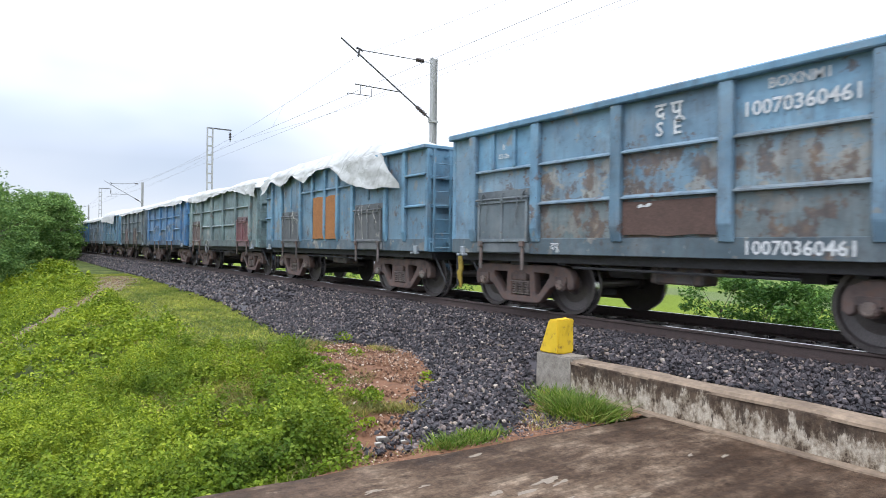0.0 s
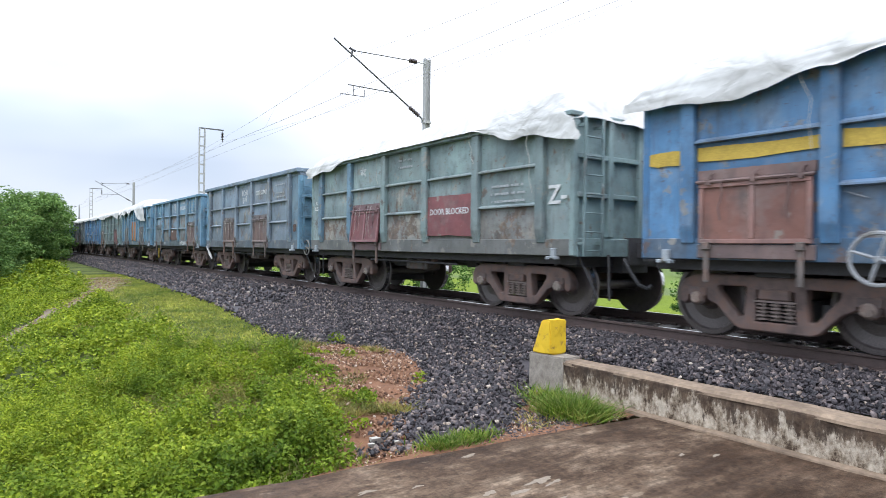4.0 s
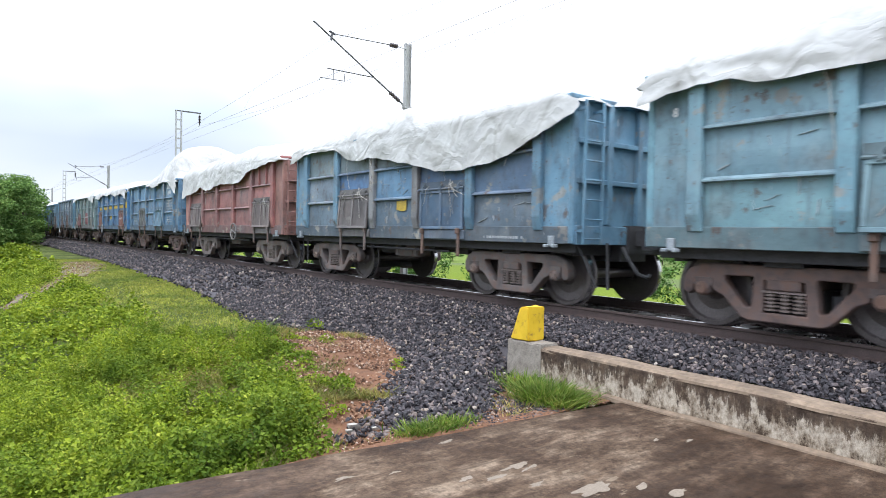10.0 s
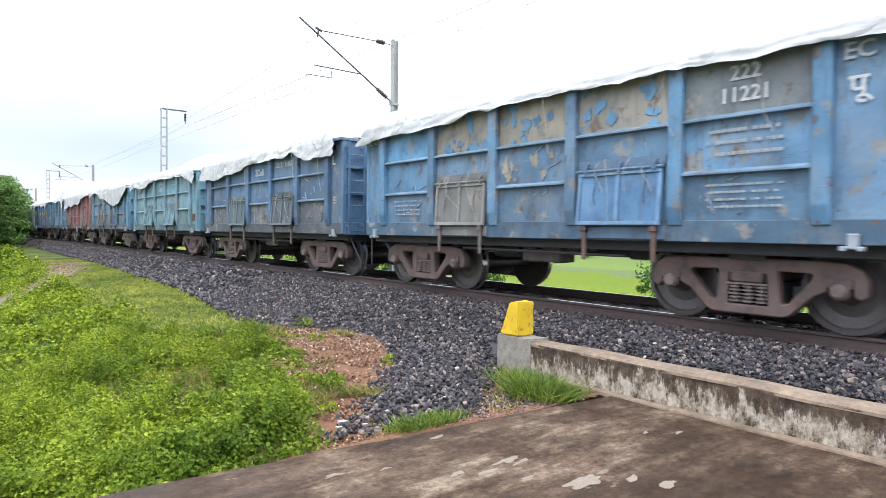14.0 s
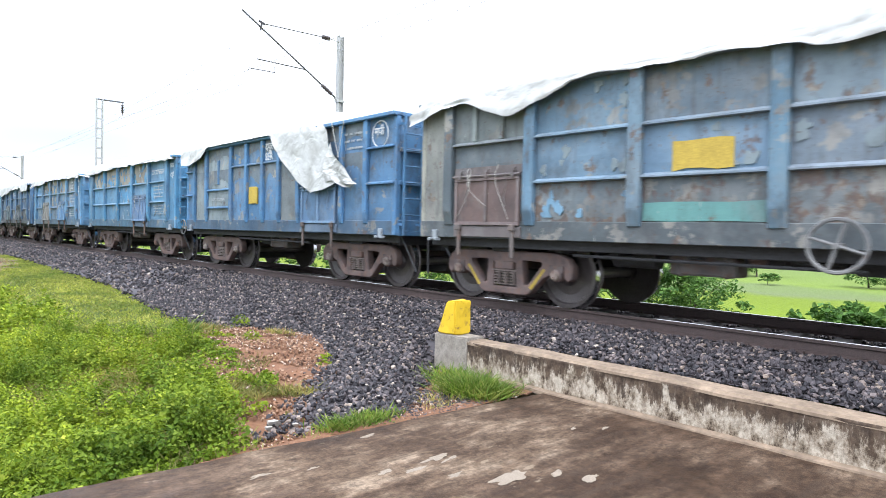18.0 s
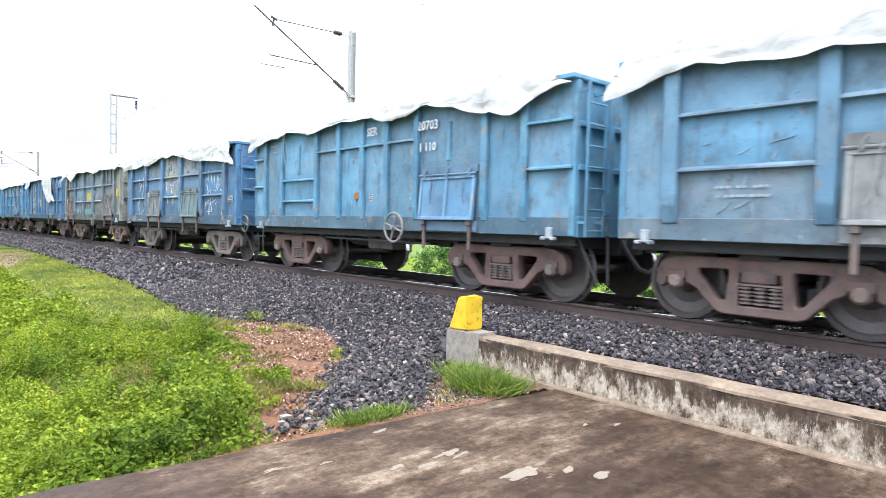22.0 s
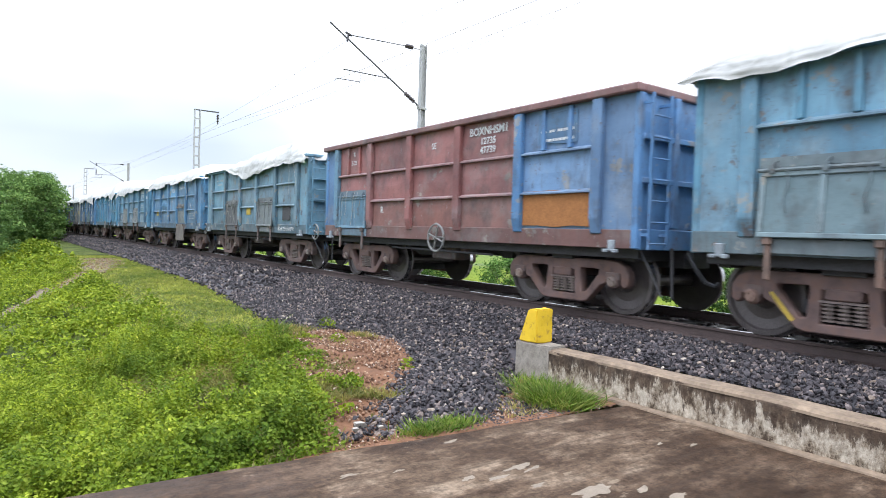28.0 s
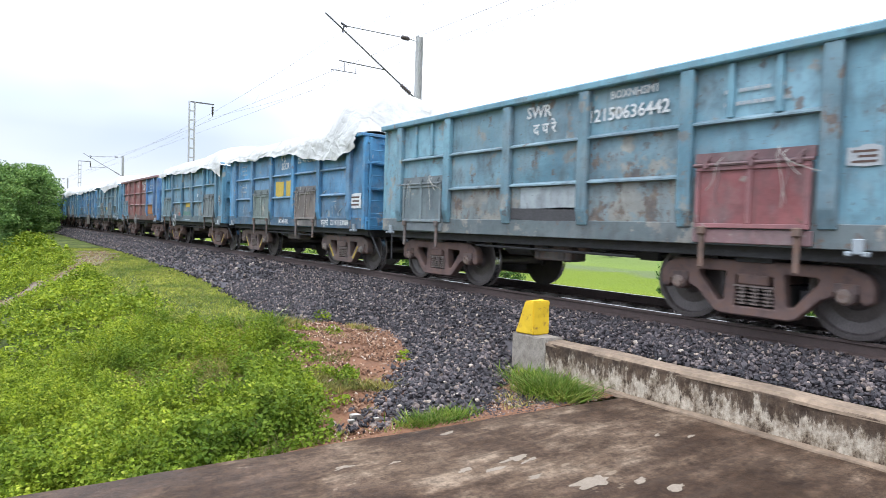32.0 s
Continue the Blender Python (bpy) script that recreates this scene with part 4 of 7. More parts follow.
def solid(name, mat, bevel, *boxes):
    bm = bmesh.new()
    for b in boxes:
        box(bm, *b)
    return meshed(name, bm, mat, bevel)


M_ROW = [plate(BAY - 0.005, a, b) for a, b in ((Z_SILL, Z_LOW), (Z_LOW, Z_MID), (Z_MID, Z_TOP))]
M_END = plate(0.70, Z_SILL, Z_TOP, 0.006)
RIBS = (4.28, 3.45, 1.90, 1.02, 0.17, -0.62, -1.50, -3.18, -4.00)
M_TALL = [plate(a - b - 0.004, Z_SILL, Z_TOP, 0.03) for a, b in zip(RIBS, RIBS[1:])]
M_RTAIL = plate(0.89, Z_SILL, Z_TOP, 0.01)
M_RNOSE = plate(0.61, Z_SILL, Z_TOP, 0.01)


def rib_y(b):
    """Middle of a bay of a ribbed wagon."""
    return (RIBS[b] + RIBS[b + 1]) / 2


def post_mesh(w, out=0.10):
    bm = bmesh.new()
    prism_pts = ((-1.52, 3.15), (-1.52 - out, 3.15), (-1.52 - out, 1.42), (-1.52 - out * 0.45, 1.20), (-1.52, 1.20))
    a = [bm.verts.new((x, -w / 2, z)) for x, z in prism_pts]
    b = [bm.verts.new((x, w / 2, z)) for x, z in prism_pts]
    bm.faces.new(a)
    bm.faces.new(b[::-1])
    for i in range(5):
        bm.faces.new((a[i], b[i], b[(i + 1) % 5], a[(i + 1) % 5]))
    return meshed("side_post", bm, PAINT, 0.012)


M_POST, M_RIB = post_mesh(0.19), post_mesh(0.13, 0.085)


def stiffener(w, out=0.08):
    bm = bmesh.new()
    pts = ((-1.52, 0.048), (-1.52 - out, 0.010), (-1.52 - out, -0.012), (-1.52, -0.020))
    a = [bm.verts.new((x, -w / 2, z)) for x, z in pts]
    b = [bm.verts.new((x, w / 2, z)) for x, z in pts]
    bm.faces.new(a)
    bm.faces.new(b[::-1])
    for i in range(4):
        bm.faces.new((a[i], b[i], b[(i + 1) % 4], a[(i + 1) % 4]))
    return meshed("side_rail", bm, PAINT)


M_RAIL, M_RAIL_E, M_RAIL_T = stiffener(BAY - 0.2), stiffener(0.50, 0.09), stiffener(0.80, 0.09)
M_RAIL_R = {b: stiffener(RIBS[b] - RIBS[b + 1] - 0.12, 0.075) for b in range(8)}
M_SHORT = solid("short_post", PAINT, 0.008, (-1.58, -1.52, -0.04, 0.04, Z_MID + 0.04, 3.14))
M_COPE = solid("top_coping", PAINT, 0.012, (-1.64, -1.47, -HALF - 0.03, HALF + 0.03, 3.15, 3.225), (1.47, 1.62, -HALF - 0.03, HALF + 0.03, 3.15, 3.225), (-1.47, 1.47, HALF - 0.10, HALF + 0.03, 3.15, 3.225), (-1.47, 1.47, -HALF - 0.03, -HALF + 0.10, 3.15, 3.225))
M_STRAKE = solid("upper_strake", PAINT, 0.0, (-1.535, -1.50, -HALF, HALF, 3.148, 3.245), (1.50, 1.535, -HALF, HALF, 3.148, 3.245), (-1.50, 1.50, HALF - 0.05, HALF, 3.148, 3.245), (-1.50, 1.50, -HALF, -HALF + 0.05, 3.148, 3.245), *[(-1.615, -1.535, P0 - BAY * i - 0.085, P0 - BAY * i + 0.085, 3.148, 3.245) for i in range(6)])
M_SILL = solid("side_sill", PAINT, 0.008, (-1.545, -1.49, -HALF, HALF, 1.00, 1.265))
M_FAR = solid("far_side", PAINT, 0.0, (1.50, 1.52, -HALF, HALF, 1.06, 3.15), *[(1.52, 1.62, P0 - BAY * i - 0.09, P0 - BAY * i + 0.09, 1.2, 3.15) for i in range(6)])
M_ENDW = solid("end_wall", PAINT, 0.0, (-1.50, 1.50, -HALF + 0.03, -HALF + 0.05, 1.06, 3.15))
M_ENDB = solid("end_beam", PAINT, 0.01, (-1.50, 1.50, -HALF - 0.04, -HALF + 0.03, 0.99, 1.28))
M_ERIB = solid("end_rib", PAINT, 0.01, (-0.06, 0.06, -HALF - 0.06, -HALF + 0.03, 1.30, 3.15))
M_EBAR = solid("end_rail", PAINT, 0.01, (-1.48, 1.48, -HALF - 0.045, -HALF + 0.03, -0.04, 0.04))
M_CORN = solid("corner_post", PAINT, 0.015, (-1.56, -1.44, -HALF - 0.02, -HALF + 0.08, 1.00, 3.15))


def ladder_mesh():
    bm = bmesh.new()
    y = -HALF - 0.16
    for x in (-1.47, -1.07):
        box(bm, x - 0.025, x + 0.025, y - 0.01, y + 0.01, 1.0, 3.12)
        for z in (1.2, 3.0):
            box(bm, x - 0.02, x + 0.02, y, -HALF + 0.03, z - 0.02, z + 0.02)
    for i in range(7):
        tube(bm, (-1.47, y, 1.08 + 0.29 * i), (-1.07, y, 1.08 + 0.29 * i), 0.014, seg=6)
    return meshed("ladder", bm, PAINT)


M_LAD = ladder_mesh()
M_FLOOR = solid("floor_plate", DARK, 0.0, (-1.49, 1.49, -HALF + 0.02, HALF - 0.02, 1.04, 1.07))
M_UNDER = [solid("centre_sill", DARK, 0.01, (-0.33, 0.33, -4.85, 4.85, 0.72, 1.04)), solid("side_beam", DARK, 0.01, (-1.36, -1.20, -4.8, 4.8, 0.86, 1.03)), solid("cross_bearer", DARK, 0.01, (-1.25, 1.25, -0.07, 0.07, 0.82, 1.03)), solid("body_bolster", DARK, 0.01, (-1.25, 1.25, -0.22, 0.22, 0.80, 1.03))]


def gear_mesh():
    bm = bmesh.new()
    tube(bm, (-0.75, 0.9, 0.80), (-0.75, 1.55, 0.80), 0.15, seg=16)
    tube(bm, (-0.95, -0.75, 0.86), (-0.95, -0.30, 0.86), 0.09, seg=14)
    tube(bm, (-0.75, 1.55, 0.80), (-0.5, 3.2, 0.66), 0.025, seg=6)
    tube(bm, (-0.95, -0.75, 0.86), (-0.6, -3.0, 0.7), 0.025, seg=6)
    tube(bm, (-1.3, -1.6, 0.78), (-1.3, 1.9, 0.80), 0.022, seg=6)
    box(bm, -0.72, -0.55, 0.0, 0.3, 0.74, 0.9)
    box(bm, -0.9, -0.4, -1.7, -1.4, 0.72, 0.86)
    return meshed("brake_gear", bm, DARK)


M_GEAR = gear_mesh()
bm = bmesh.new()
box(bm, -1.12, -0.74, -0.25, 0.58, 0.62, 1.00)
for y in (-0.12, 0.45):
    box(bm, -1.135, -0.73, y - 0.025, y + 0.025, 0.605, 1.00)
M_TANK = meshed("air_tank", bm, CASTING, 0.03)
bm = bmesh.new()
lathe_x(bm, [(-0.85, 0.05), (-0.87, 0.10), (-1.10, 0.10), (-1.13, 0.06), (-1.135, 0.01)], 12, -0.48, 0.86)
box(bm, -1.05, -0.9, -0.53, -0.43, 0.90, 1.03)
M_VALVE = meshed("brake_valve", bm, CASTING)


def coupler_mesh():
    bm = bmesh.new()
    box(bm, -0.11, 0.11, -5.15, -HALF, 0.98, 1.22)
    box(bm, -0.17, 0.15, -5.42, -5.13, 0.93, 1.28)
    box(bm, -0.30, 0.30, -4.97, -4.86, 0.86, 1.30)
    pts = [(-0.42, -4.95, 0.95), (-0.45, -5.1, 0.75), (-0.42, -5.25, 0.55), (-0.35, -5.37, 0.50), (-0.3, -5.38, 0.55)]
    for a, b in zip(pts, pts[1:]):
        tube(bm, a, b, 0.03, seg=7)
    tube(bm, (-1.35, -4.80, 1.05), (-1.15, -5.05, 0.35), 0.018, seg=6)
    tube(bm, (-0.8, -4.95, 1.02), (-0.8, -4.98, 0.30), 0.022, seg=6)
    return meshed("coupler", bm, DARK)


M_COUP = coupler_mesh()
M_HOOK = solid("lifting_lug", PAINT, 0.01, (-1.60, -1.54, -0.05, 0.05, 0.96, 1.12), (-1.64, -1.54, -0.11, -0.05, 0.94, 0.99), (-1.64, -1.54, 0.05, 0.11, 0.94, 0.99))


def outlined(name, mat, depth, bevel, loops):
    """A plate from outlines in (y, z), the first the rim and the rest its openings, standing across the x axis."""
    cu = bpy.data.curves.new(name, "CURVE")
    cu.dimensions, cu.fill_mode, cu.extrude, cu.bevel_depth, cu.bevel_resolution, cu.resolution_u = "2D", "BOTH", depth / 2, bevel, 1, 4
    for pts in loops:
        sp = cu.splines.new("BEZIER")
        sp.bezier_points.add(len(pts) - 1)
        for p, (y, z) in zip(sp.bezier_points, pts):
            p.co = (y, z, 0)
            p.handle_left_type = p.handle_right_type = "VECTOR"
        sp.use_cyclic_u = True
    tmp = bpy.data.objects.new("tmp", cu)
    scene.collection.objects.link(tmp)
    me = bpy.data.meshes.new_from_object(tmp)
    bpy.data.objects.remove(tmp)
    me.transform(Matrix(((0, 0, 1, 0), (1, 0, 0, 0), (0, 1, 0, 0), (0, 0, 0, 1))))
    me.materials.clear()
    me.materials.append(mat)
    return me


def frame_mesh():
    """Cast bogie side frame: a bowed beam over both axle boxes, with two cornered windows and the spring opening."""
    half = [(0.30, 0.80), (0.86, 0.80), (1.05, 0.785), (1.19, 0.72), (1.255, 0.62), (1.255, 0.47), (1.20, 0.43), (1.15, 0.47), (1.14, 0.62), (0.87, 0.62), (0.86, 0.50), (0.81, 0.47), (0.74, 0.445), (0.49, 0.195), (0.41, 0.165)]
    rim = half + [(-y, z) for y, z in half[::-1]]
    win = [(0.335, 0.66), (0.36, 0.695), (0.70, 0.69), (0.74, 0.665), (0.735, 0.60), (0.475, 0.295), (0.39, 0.285), (0.365, 0.32)]
    spring = [(-0.24, 0.655), (0.24, 0.655), (0.27, 0.245), (-0.27, 0.245)]
    me = outlined("side_frame", CASTING, 0.12, 0.018, [rim, win[::-1], [(-y, z) for y, z in win], spring[::-1]])
    me.transform(Matrix.Translation((-1.13, 0, 0)))
    return me


M_FRAME = frame_mesh()
bm = bmesh.new()
prism(bm, ((0.765, 0.58), (0.80, 0.555), (0.55, 0.245), (0.50, 0.275)), -1.2125, -1.205)
M_STRIPE = meshed("painted_stripe", bm, YELLOW)


def spring_mesh():
    bm = bmesh.new()
    for y in (-0.16, 0.0, 0.16):
        for i in range(5):
            z = 0.29 + i * 0.044
            tube(bm, (-1.15, y, z), (-1.15, y, z + 0.022), 0.074, 0.074, 12)
            tube(bm, (-1.15, y, z + 0.022), (-1.15, y, z + 0.044), 0.035, 0.035, 8, False)
    box(bm, -1.22, -1.02, -0.25, 0.25, 0.50, 0.525)
    return meshed("spring_nest", bm, SPRING)


M_SPRING = spring_mesh()
M_BOLST = solid("bolster_end", CASTING, 0.015, (-1.24, 1.24, -0.19, 0.19, 0.53, 0.66))


M_BEAM = solid("brake_beam", DARK, 0.0, (-1.0, 1.0, -0.30, 0.30, 0.22, 0.53), (-0.95, 0.95, -0.52, -0.42, 0.34, 0.50), (-0.95, 0.95, 0.42, 0.52, 0.34, 0.50), (-0.5, 0.5, -0.42, 0.42, 0.3, 0.4))


def axle_box_mesh():
    """Square bearing adapter with a round housing, under the frame's end."""
    bm = bmesh.new()
    box(bm, -1.225, -1.05, -0.125, 0.125, 0.53, 0.635)
    box(bm, -1.20, -1.06, -0.10, 0.10, 0.44, 0.54)
    lathe_x(bm, [(-1.05, 0.105), (-1.215, 0.105), (-1.23, 0.095), (-1.232, 0.02)], 16, 0, 0.5)
    return meshed("axle_box", bm, CASTING, 0.008)


M_ABOX = axle_box_mesh()
bm = bmesh.new()
lathe_x(bm, [(-1.20, 0.082), (-1.255, 0.080), (-1.268, 0.066), (-1.27, 0.015)], 18, 0, 0.5)
for i in range(3):
    a = 2 * math.pi * i / 3 + 0.9
    tube(bm, (-1.26, 0.046 * math.cos(a), 0.5 + 0.046 * math.sin(a)), (-1.288, 0.046 * math.cos(a), 0.5 + 0.046 * math.sin(a)), 0.017, seg=6)
M_CAP = meshed("axle_cap", bm, CASTING)


def strings_mesh(seed):
    """Frayed pale plastic strings hung over a door's hinge bar."""
    r = random.Random(seed)
    bm = bmesh.new()
    for i in range(r.choice((4, 6, 8))):
        y, z = r.choice((-0.35, 0.22)) + r.gauss(0, 0.09), r.uniform(1.96, 2.14)
        a, swing, fall = Vector((-1.625, y, z)), r.uniform(-0.35, 0.35), r.uniform(0.25, 0.85)
        for s in range(1, 7):
            f = s / 6
            b = Vector((-1.635 - 0.03 * math.sin(math.pi * f) - r.uniform(0, 0.012), y + swing * f * f + 0.05 * math.sin(4 * f + i), z - fall * f))
            tube(bm, a, b, 0.0045, seg=4, caps=False)
            a = b
    return meshed("string_tangle", bm, ROPE)


M_STRINGS = [strings_mesh(q) for q in (1, 2, 3, 4)]


def wheel_mesh():
    bm = bmesh.new()
    lathe_x(bm, [(-0.70, 0.11), (-0.79, 0.13), (-0.80, 0.40), (-0.795, 0.50), (-0.80, 0.525), (-0.825, 0.528), (-0.838, 0.505), (-0.90, 0.500), (-0.938, 0.497), (-0.942, 0.44), (-0.90, 0.42), (-0.885, 0.30), (-0.90, 0.17), (-0.96, 0.13), (-0.97, 0.10)], 40)
    box(bm, -0.945, -0.90, -0.02, 0.02, 0.425, 0.455)
    me = meshed("wheel", bm, TREAD)
    me.materials.append(SHINE)
    for p in me.polygons:
        c = p.center
        if abs(math.hypot(c.y, c.z) - 0.5) < 0.004 and -0.935 < c.x < -0.83:
            p.material_index = 1
    return me


M_WHEEL = wheel_mesh()
bm = bmesh.new()
tube(bm, (-1.05, 0, 0), (1.05, 0, 0), 0.085, seg=14)
M_AXLE = meshed("wheelset", bm, TREAD)


def handwheel_mesh():
    bm = bmesh.new()
    torus_x(bm, 0, 0, 0, 0.26, 0.022)
    for i in range(4):
        a = math.pi / 2 * i + 0.3
        tube(bm, (0, 0, 0), (0, 0.26 * math.cos(a), 0.26 * math.sin(a)), 0.018, seg=6)
    tube(bm, (-0.05, 0, 0), (0.22, 0, 0), 0.03, seg=8)
    return meshed("hand_wheel", bm, PAINT)


M_HW = handwheel_mesh()


def door_meshes(w):
    bm = bmesh.new()
    box(bm, -1.575, -1.545, -w / 2, w / 2, 1.20, 1.93)
    d = meshed("door", bm, PAINT, 0.006)
    bm = bmesh.new()
    for a, b, c, e in ((-w / 2, w / 2, 1.20, 1.255), (-w / 2, w / 2, 1.88, 1.935), (-w / 2, -w / 2 + 0.055, 1.255, 1.88), (w / 2 - 0.055, w / 2, 1.255, 1.88), (-0.03, 0.03, 1.255, 1.88)):
        box(bm, -1.60, -1.574, a, b, c, e)
    f = meshed("door_frame", bm, PAINT, 0.006)
    return d, f


M_DOOR, M_DFRAME = door_meshes(1.34)


def hinge_bar_mesh(w):
    """A plate over the door and a round rod through three loops."""
    bm = bmesh.new()
    box(bm, -1.565, -1.53, -w / 2, w / 2, 1.985, 2.10)
    tube(bm, (-1.60, -w / 2, 1.955), (-1.60, w / 2, 1.955), 0.024, seg=7)
    for y in (-w * 0.40, -w * 0.02, w * 0.38):
        box(bm, -1.63, -1.56, y - 0.028, y + 0.028, 1.915, 2.005)
        tube(bm, (-1.60, y - 0.05, 2.06), (-1.62, y + 0.03, 1.97), 0.014, seg=6)
    for y in (-w * 0.30, w * 0.27):
        a = Vector((-1.62, y, 1.98))
        for q in ((-0.03, 1.80), (0.02, 1.62), (-0.01, 1.48)):
            b = Vector((-1.622, y + q[0], q[1]))
            tube(bm, a, b, 0.009, seg=5)
            a = b
    return meshed("hinge_bar", bm, PAINT)


M_HINGE = hinge_bar_mesh(1.40)
M_HANG = solid("door_stop", CASTING, 0.01, (-1.615, -1.575, -0.034, 0.034, 0.72, 1.19), (-1.64, -1.58, -0.048, 0.048, 1.12, 1.22))
M_APRON = solid("door_apron", PAINT, 0.008, (-1.575, -1.545, -0.70, 0.70, 1.02, 1.19))

TURN = Matrix(((0, 0, -1, 0), (-1, 0, 0, 0), (0, 1, 0, 0), (0, 0, 0, 1)))


def lettering(text, size, parent, y, z, mat=WHITE, x=-1.548, label=""):
    cu = bpy.data.curves.new("lettering", "FONT")
    cu.body, cu.size, cu.align_x, cu.align_y, cu.extrude = text, size, "CENTER", "CENTER", 0.001
    cu.resolution_u = 2
    cu.offset = 0.0035 * size / 0.2
    tmp = bpy.data.objects.new("tmp", cu)
    scene.collection.objects.link(tmp)
    me = bpy.data.meshes.new_from_object(tmp)
    bpy.data.objects.remove(tmp)
    me.materials.clear()
    me.materials.append(mat)
    ob = placed("lettering", me, parent, Matrix.Translation((x, y, z)) @ TURN, None, label or "white stencilled lettering")
    ob["kind"] = "stuff"
    return ob


BAR_CACHE = {}


def bars(parent, y, z, w, h, n, mat=FAINT, seed=0):
    """Small writing that cannot be read: broken bars."""
    key = (w, h, n, seed % 4, mat.name)
    if key not in BAR_CACHE:
        r = random.Random(seed % 4)
        bm = bmesh.new()
        step = h / n
        for i in range(n):
            if r.random() < 0.15:
                continue
            yy = w / 2 - r.choice((0, 0, 0, 0.04)) * w
            while yy > -w / 2:
                ln = r.uniform(0.015, 0.06)
                box(bm, -1.549, -1.546, max(-w / 2, yy - ln), yy, -h / 2 + i * step, -h / 2 + (i + 0.30) * step)
                yy -= ln + r.choice((0.012, 0.016, 0.022, 0.07))
        BAR_CACHE[key] = meshed("small_print", bm, mat)
    ob = placed("small_print", BAR_CACHE[key], parent, Matrix.Translation((0, y, z)), None, "small white stencilled print")
    ob["kind"] = "stuff"
    return ob


def patch(name, parent, y, z, w, h, mat, color=None, label="", out=0.0):
    bm = bmesh.new()
    r = random.Random(int((y * 7 + z * 13 + w * 5) * 100))
    k = 5
    pts = []
    for i in range(k):
        pts.append((w / 2 - w * i / (k - 1), -h / 2 + r.uniform(-0.02, 0.02)))
    for i in range(k):
        pts.append((-w / 2 + w * i / (k - 1), h / 2 + r.uniform(-0.02, 0.02)))
    prism(bm, [(y + a, z + b) for a, b in pts], -1.5445 - out, -1.538)
    return part(name, bm, mat, parent, label, 0.0, color)


def scrapes(w, seed, bays, n, mat=None, zs=((1.34, 1.78), (1.9, 2.4)), big=1.0):
    """Thin slanting scrapes in the paint of some panels."""
    r = random.Random(seed)
    bm = bmesh.new()
    for b in bays:
        for i in range(2 * n):
            z0, z1 = zs[r.randrange(len(zs))]
            y, z = bay_y(b) + r.uniform(-0.6, 0.6), r.uniform(z0, z1)
            a, ln, th = r.choice((0.2, -0.4, 1.2, 1.4, 1.6, 1.9, 2.6)) + r.uniform(-0.2, 0.2), big * r.uniform(0.06, 0.30), big * big * r.uniform(0.004, 0.012)
            dy, dz = math.cos(a), math.sin(a)
            th *= 0.55
            skew = r.uniform(-0.25, 0.25) * ln
            outline = [(0.5, 0.25), (0.3, 0.9), (skew / ln, 1.0), (-0.35, 0.5), (-0.5, -0.2), (-0.2, -0.8), (0.25, -0.6)]
            prism(bm, [(y + u * ln * dy - v * th * dz, z + u * ln * dz + v * th * dy) for u, v in outline], -1.541, -1.522)
    ob = part("scraped_paint", bm, mat or FAINT, w, "pale slanting scrapes in the paint")
    ob["kind"] = "stuff"


def faded_paint(w, y, z0, z1, wide, col, n, seed):
    """Ragged islands of old paint left on a faded panel."""
    r = random.Random(seed)
    bm = bmesh.new()
    for i in range(n):
        cy, cz, q, so = y + r.uniform(-0.5, 0.5) * wide, z0 + (z1 - z0) * r.random() ** 1.3, r.uniform(0.03, 0.13), r.uniform(0, 90)
        pts = []
        for j in range(16):
            a = 2 * math.pi * j / 16
            d = q * (0.75 + 0.8 * noise.noise((math.cos(a) * 1.2 + so, math.sin(a) * 1.2, so)))
            pts.append((min(max(cy + d * math.cos(a), y - wide * 0.5), y + wide * 0.5), min(max(cz + d * 1.3 * math.sin(a), z0), z1)))
        prism(bm, pts, -1.5385 - 0.0006 * (i % 7), -1.524)
    ob = part("faded_paint", bm, PAINT, w, "ragged islands of weathered paint", 0.0, (*col, 1.0))
    ob["kind"] = "stuff"


def bare_band(w, b, z0, z1, col, seed, deep):
    """Weathered paint along the upper part of a ribbed wagon's panel, with a ragged lower border, lying on the dished plate."""
    wide = RIBS[b] - RIBS[b + 1] - 0.004

    def dish(i, j):
        u, v = i / 6, j / 4
        return 0.03 * math.sin(math.pi * u) * math.sin(math.pi * v) * (1 + 0.8 * noise.noise((u * 2.2, v * 2.2, Z_SILL * 5 + wide)))

    def front(y, z):
        u, v = 6 * (y / wide + 0.5), 4 * (z - Z_SILL) / (Z_TOP - Z_SILL)
        i, j = min(max(int(u), 0), 5), min(max(int(v), 0), 3)
        p, q = u - i, v - j
        return -1.526 - ((1 - p) * (1 - q) * dish(i, j) + p * (1 - q) * dish(i + 1, j) + (1 - p) * q * dish(i, j + 1) + p * q * dish(i + 1, j + 1))

    bm = bmesh.new()
    cols = []
    for i in range(33):
        u = i / 32
        y = (u - 0.5) * (wide - 0.10)
        d = deep * (0.9 + 0.7 * noise.noise((u * 1.6, seed * 3.7, 0.0)) + 0.22 * noise.noise((u * 7.0, seed * 3.7, 4.0)) + 0.12 * noise.noise((u * 19.0, seed * 3.7, 8.0)) + 0.45 * abs(2 * u - 1) ** 3)
        low_z = z1 - (z1 - z0) * min(max(d, 0.03), 0.97)
        cols.append([bm.verts.new((front(y, z), rib_y(b) + y, z)) for z in (z1 + (low_z - z1) * r / 6 for r in range(7))])
    for a, c in zip(cols, cols[1:]):
        for r in range(6):
            bm.faces.new((a[r], c[r], c[r + 1], a[r + 1]))
    part("bare_metal", bm, PAINT, w, "bare weathered steel band", 0.0, (*col, 0.8))


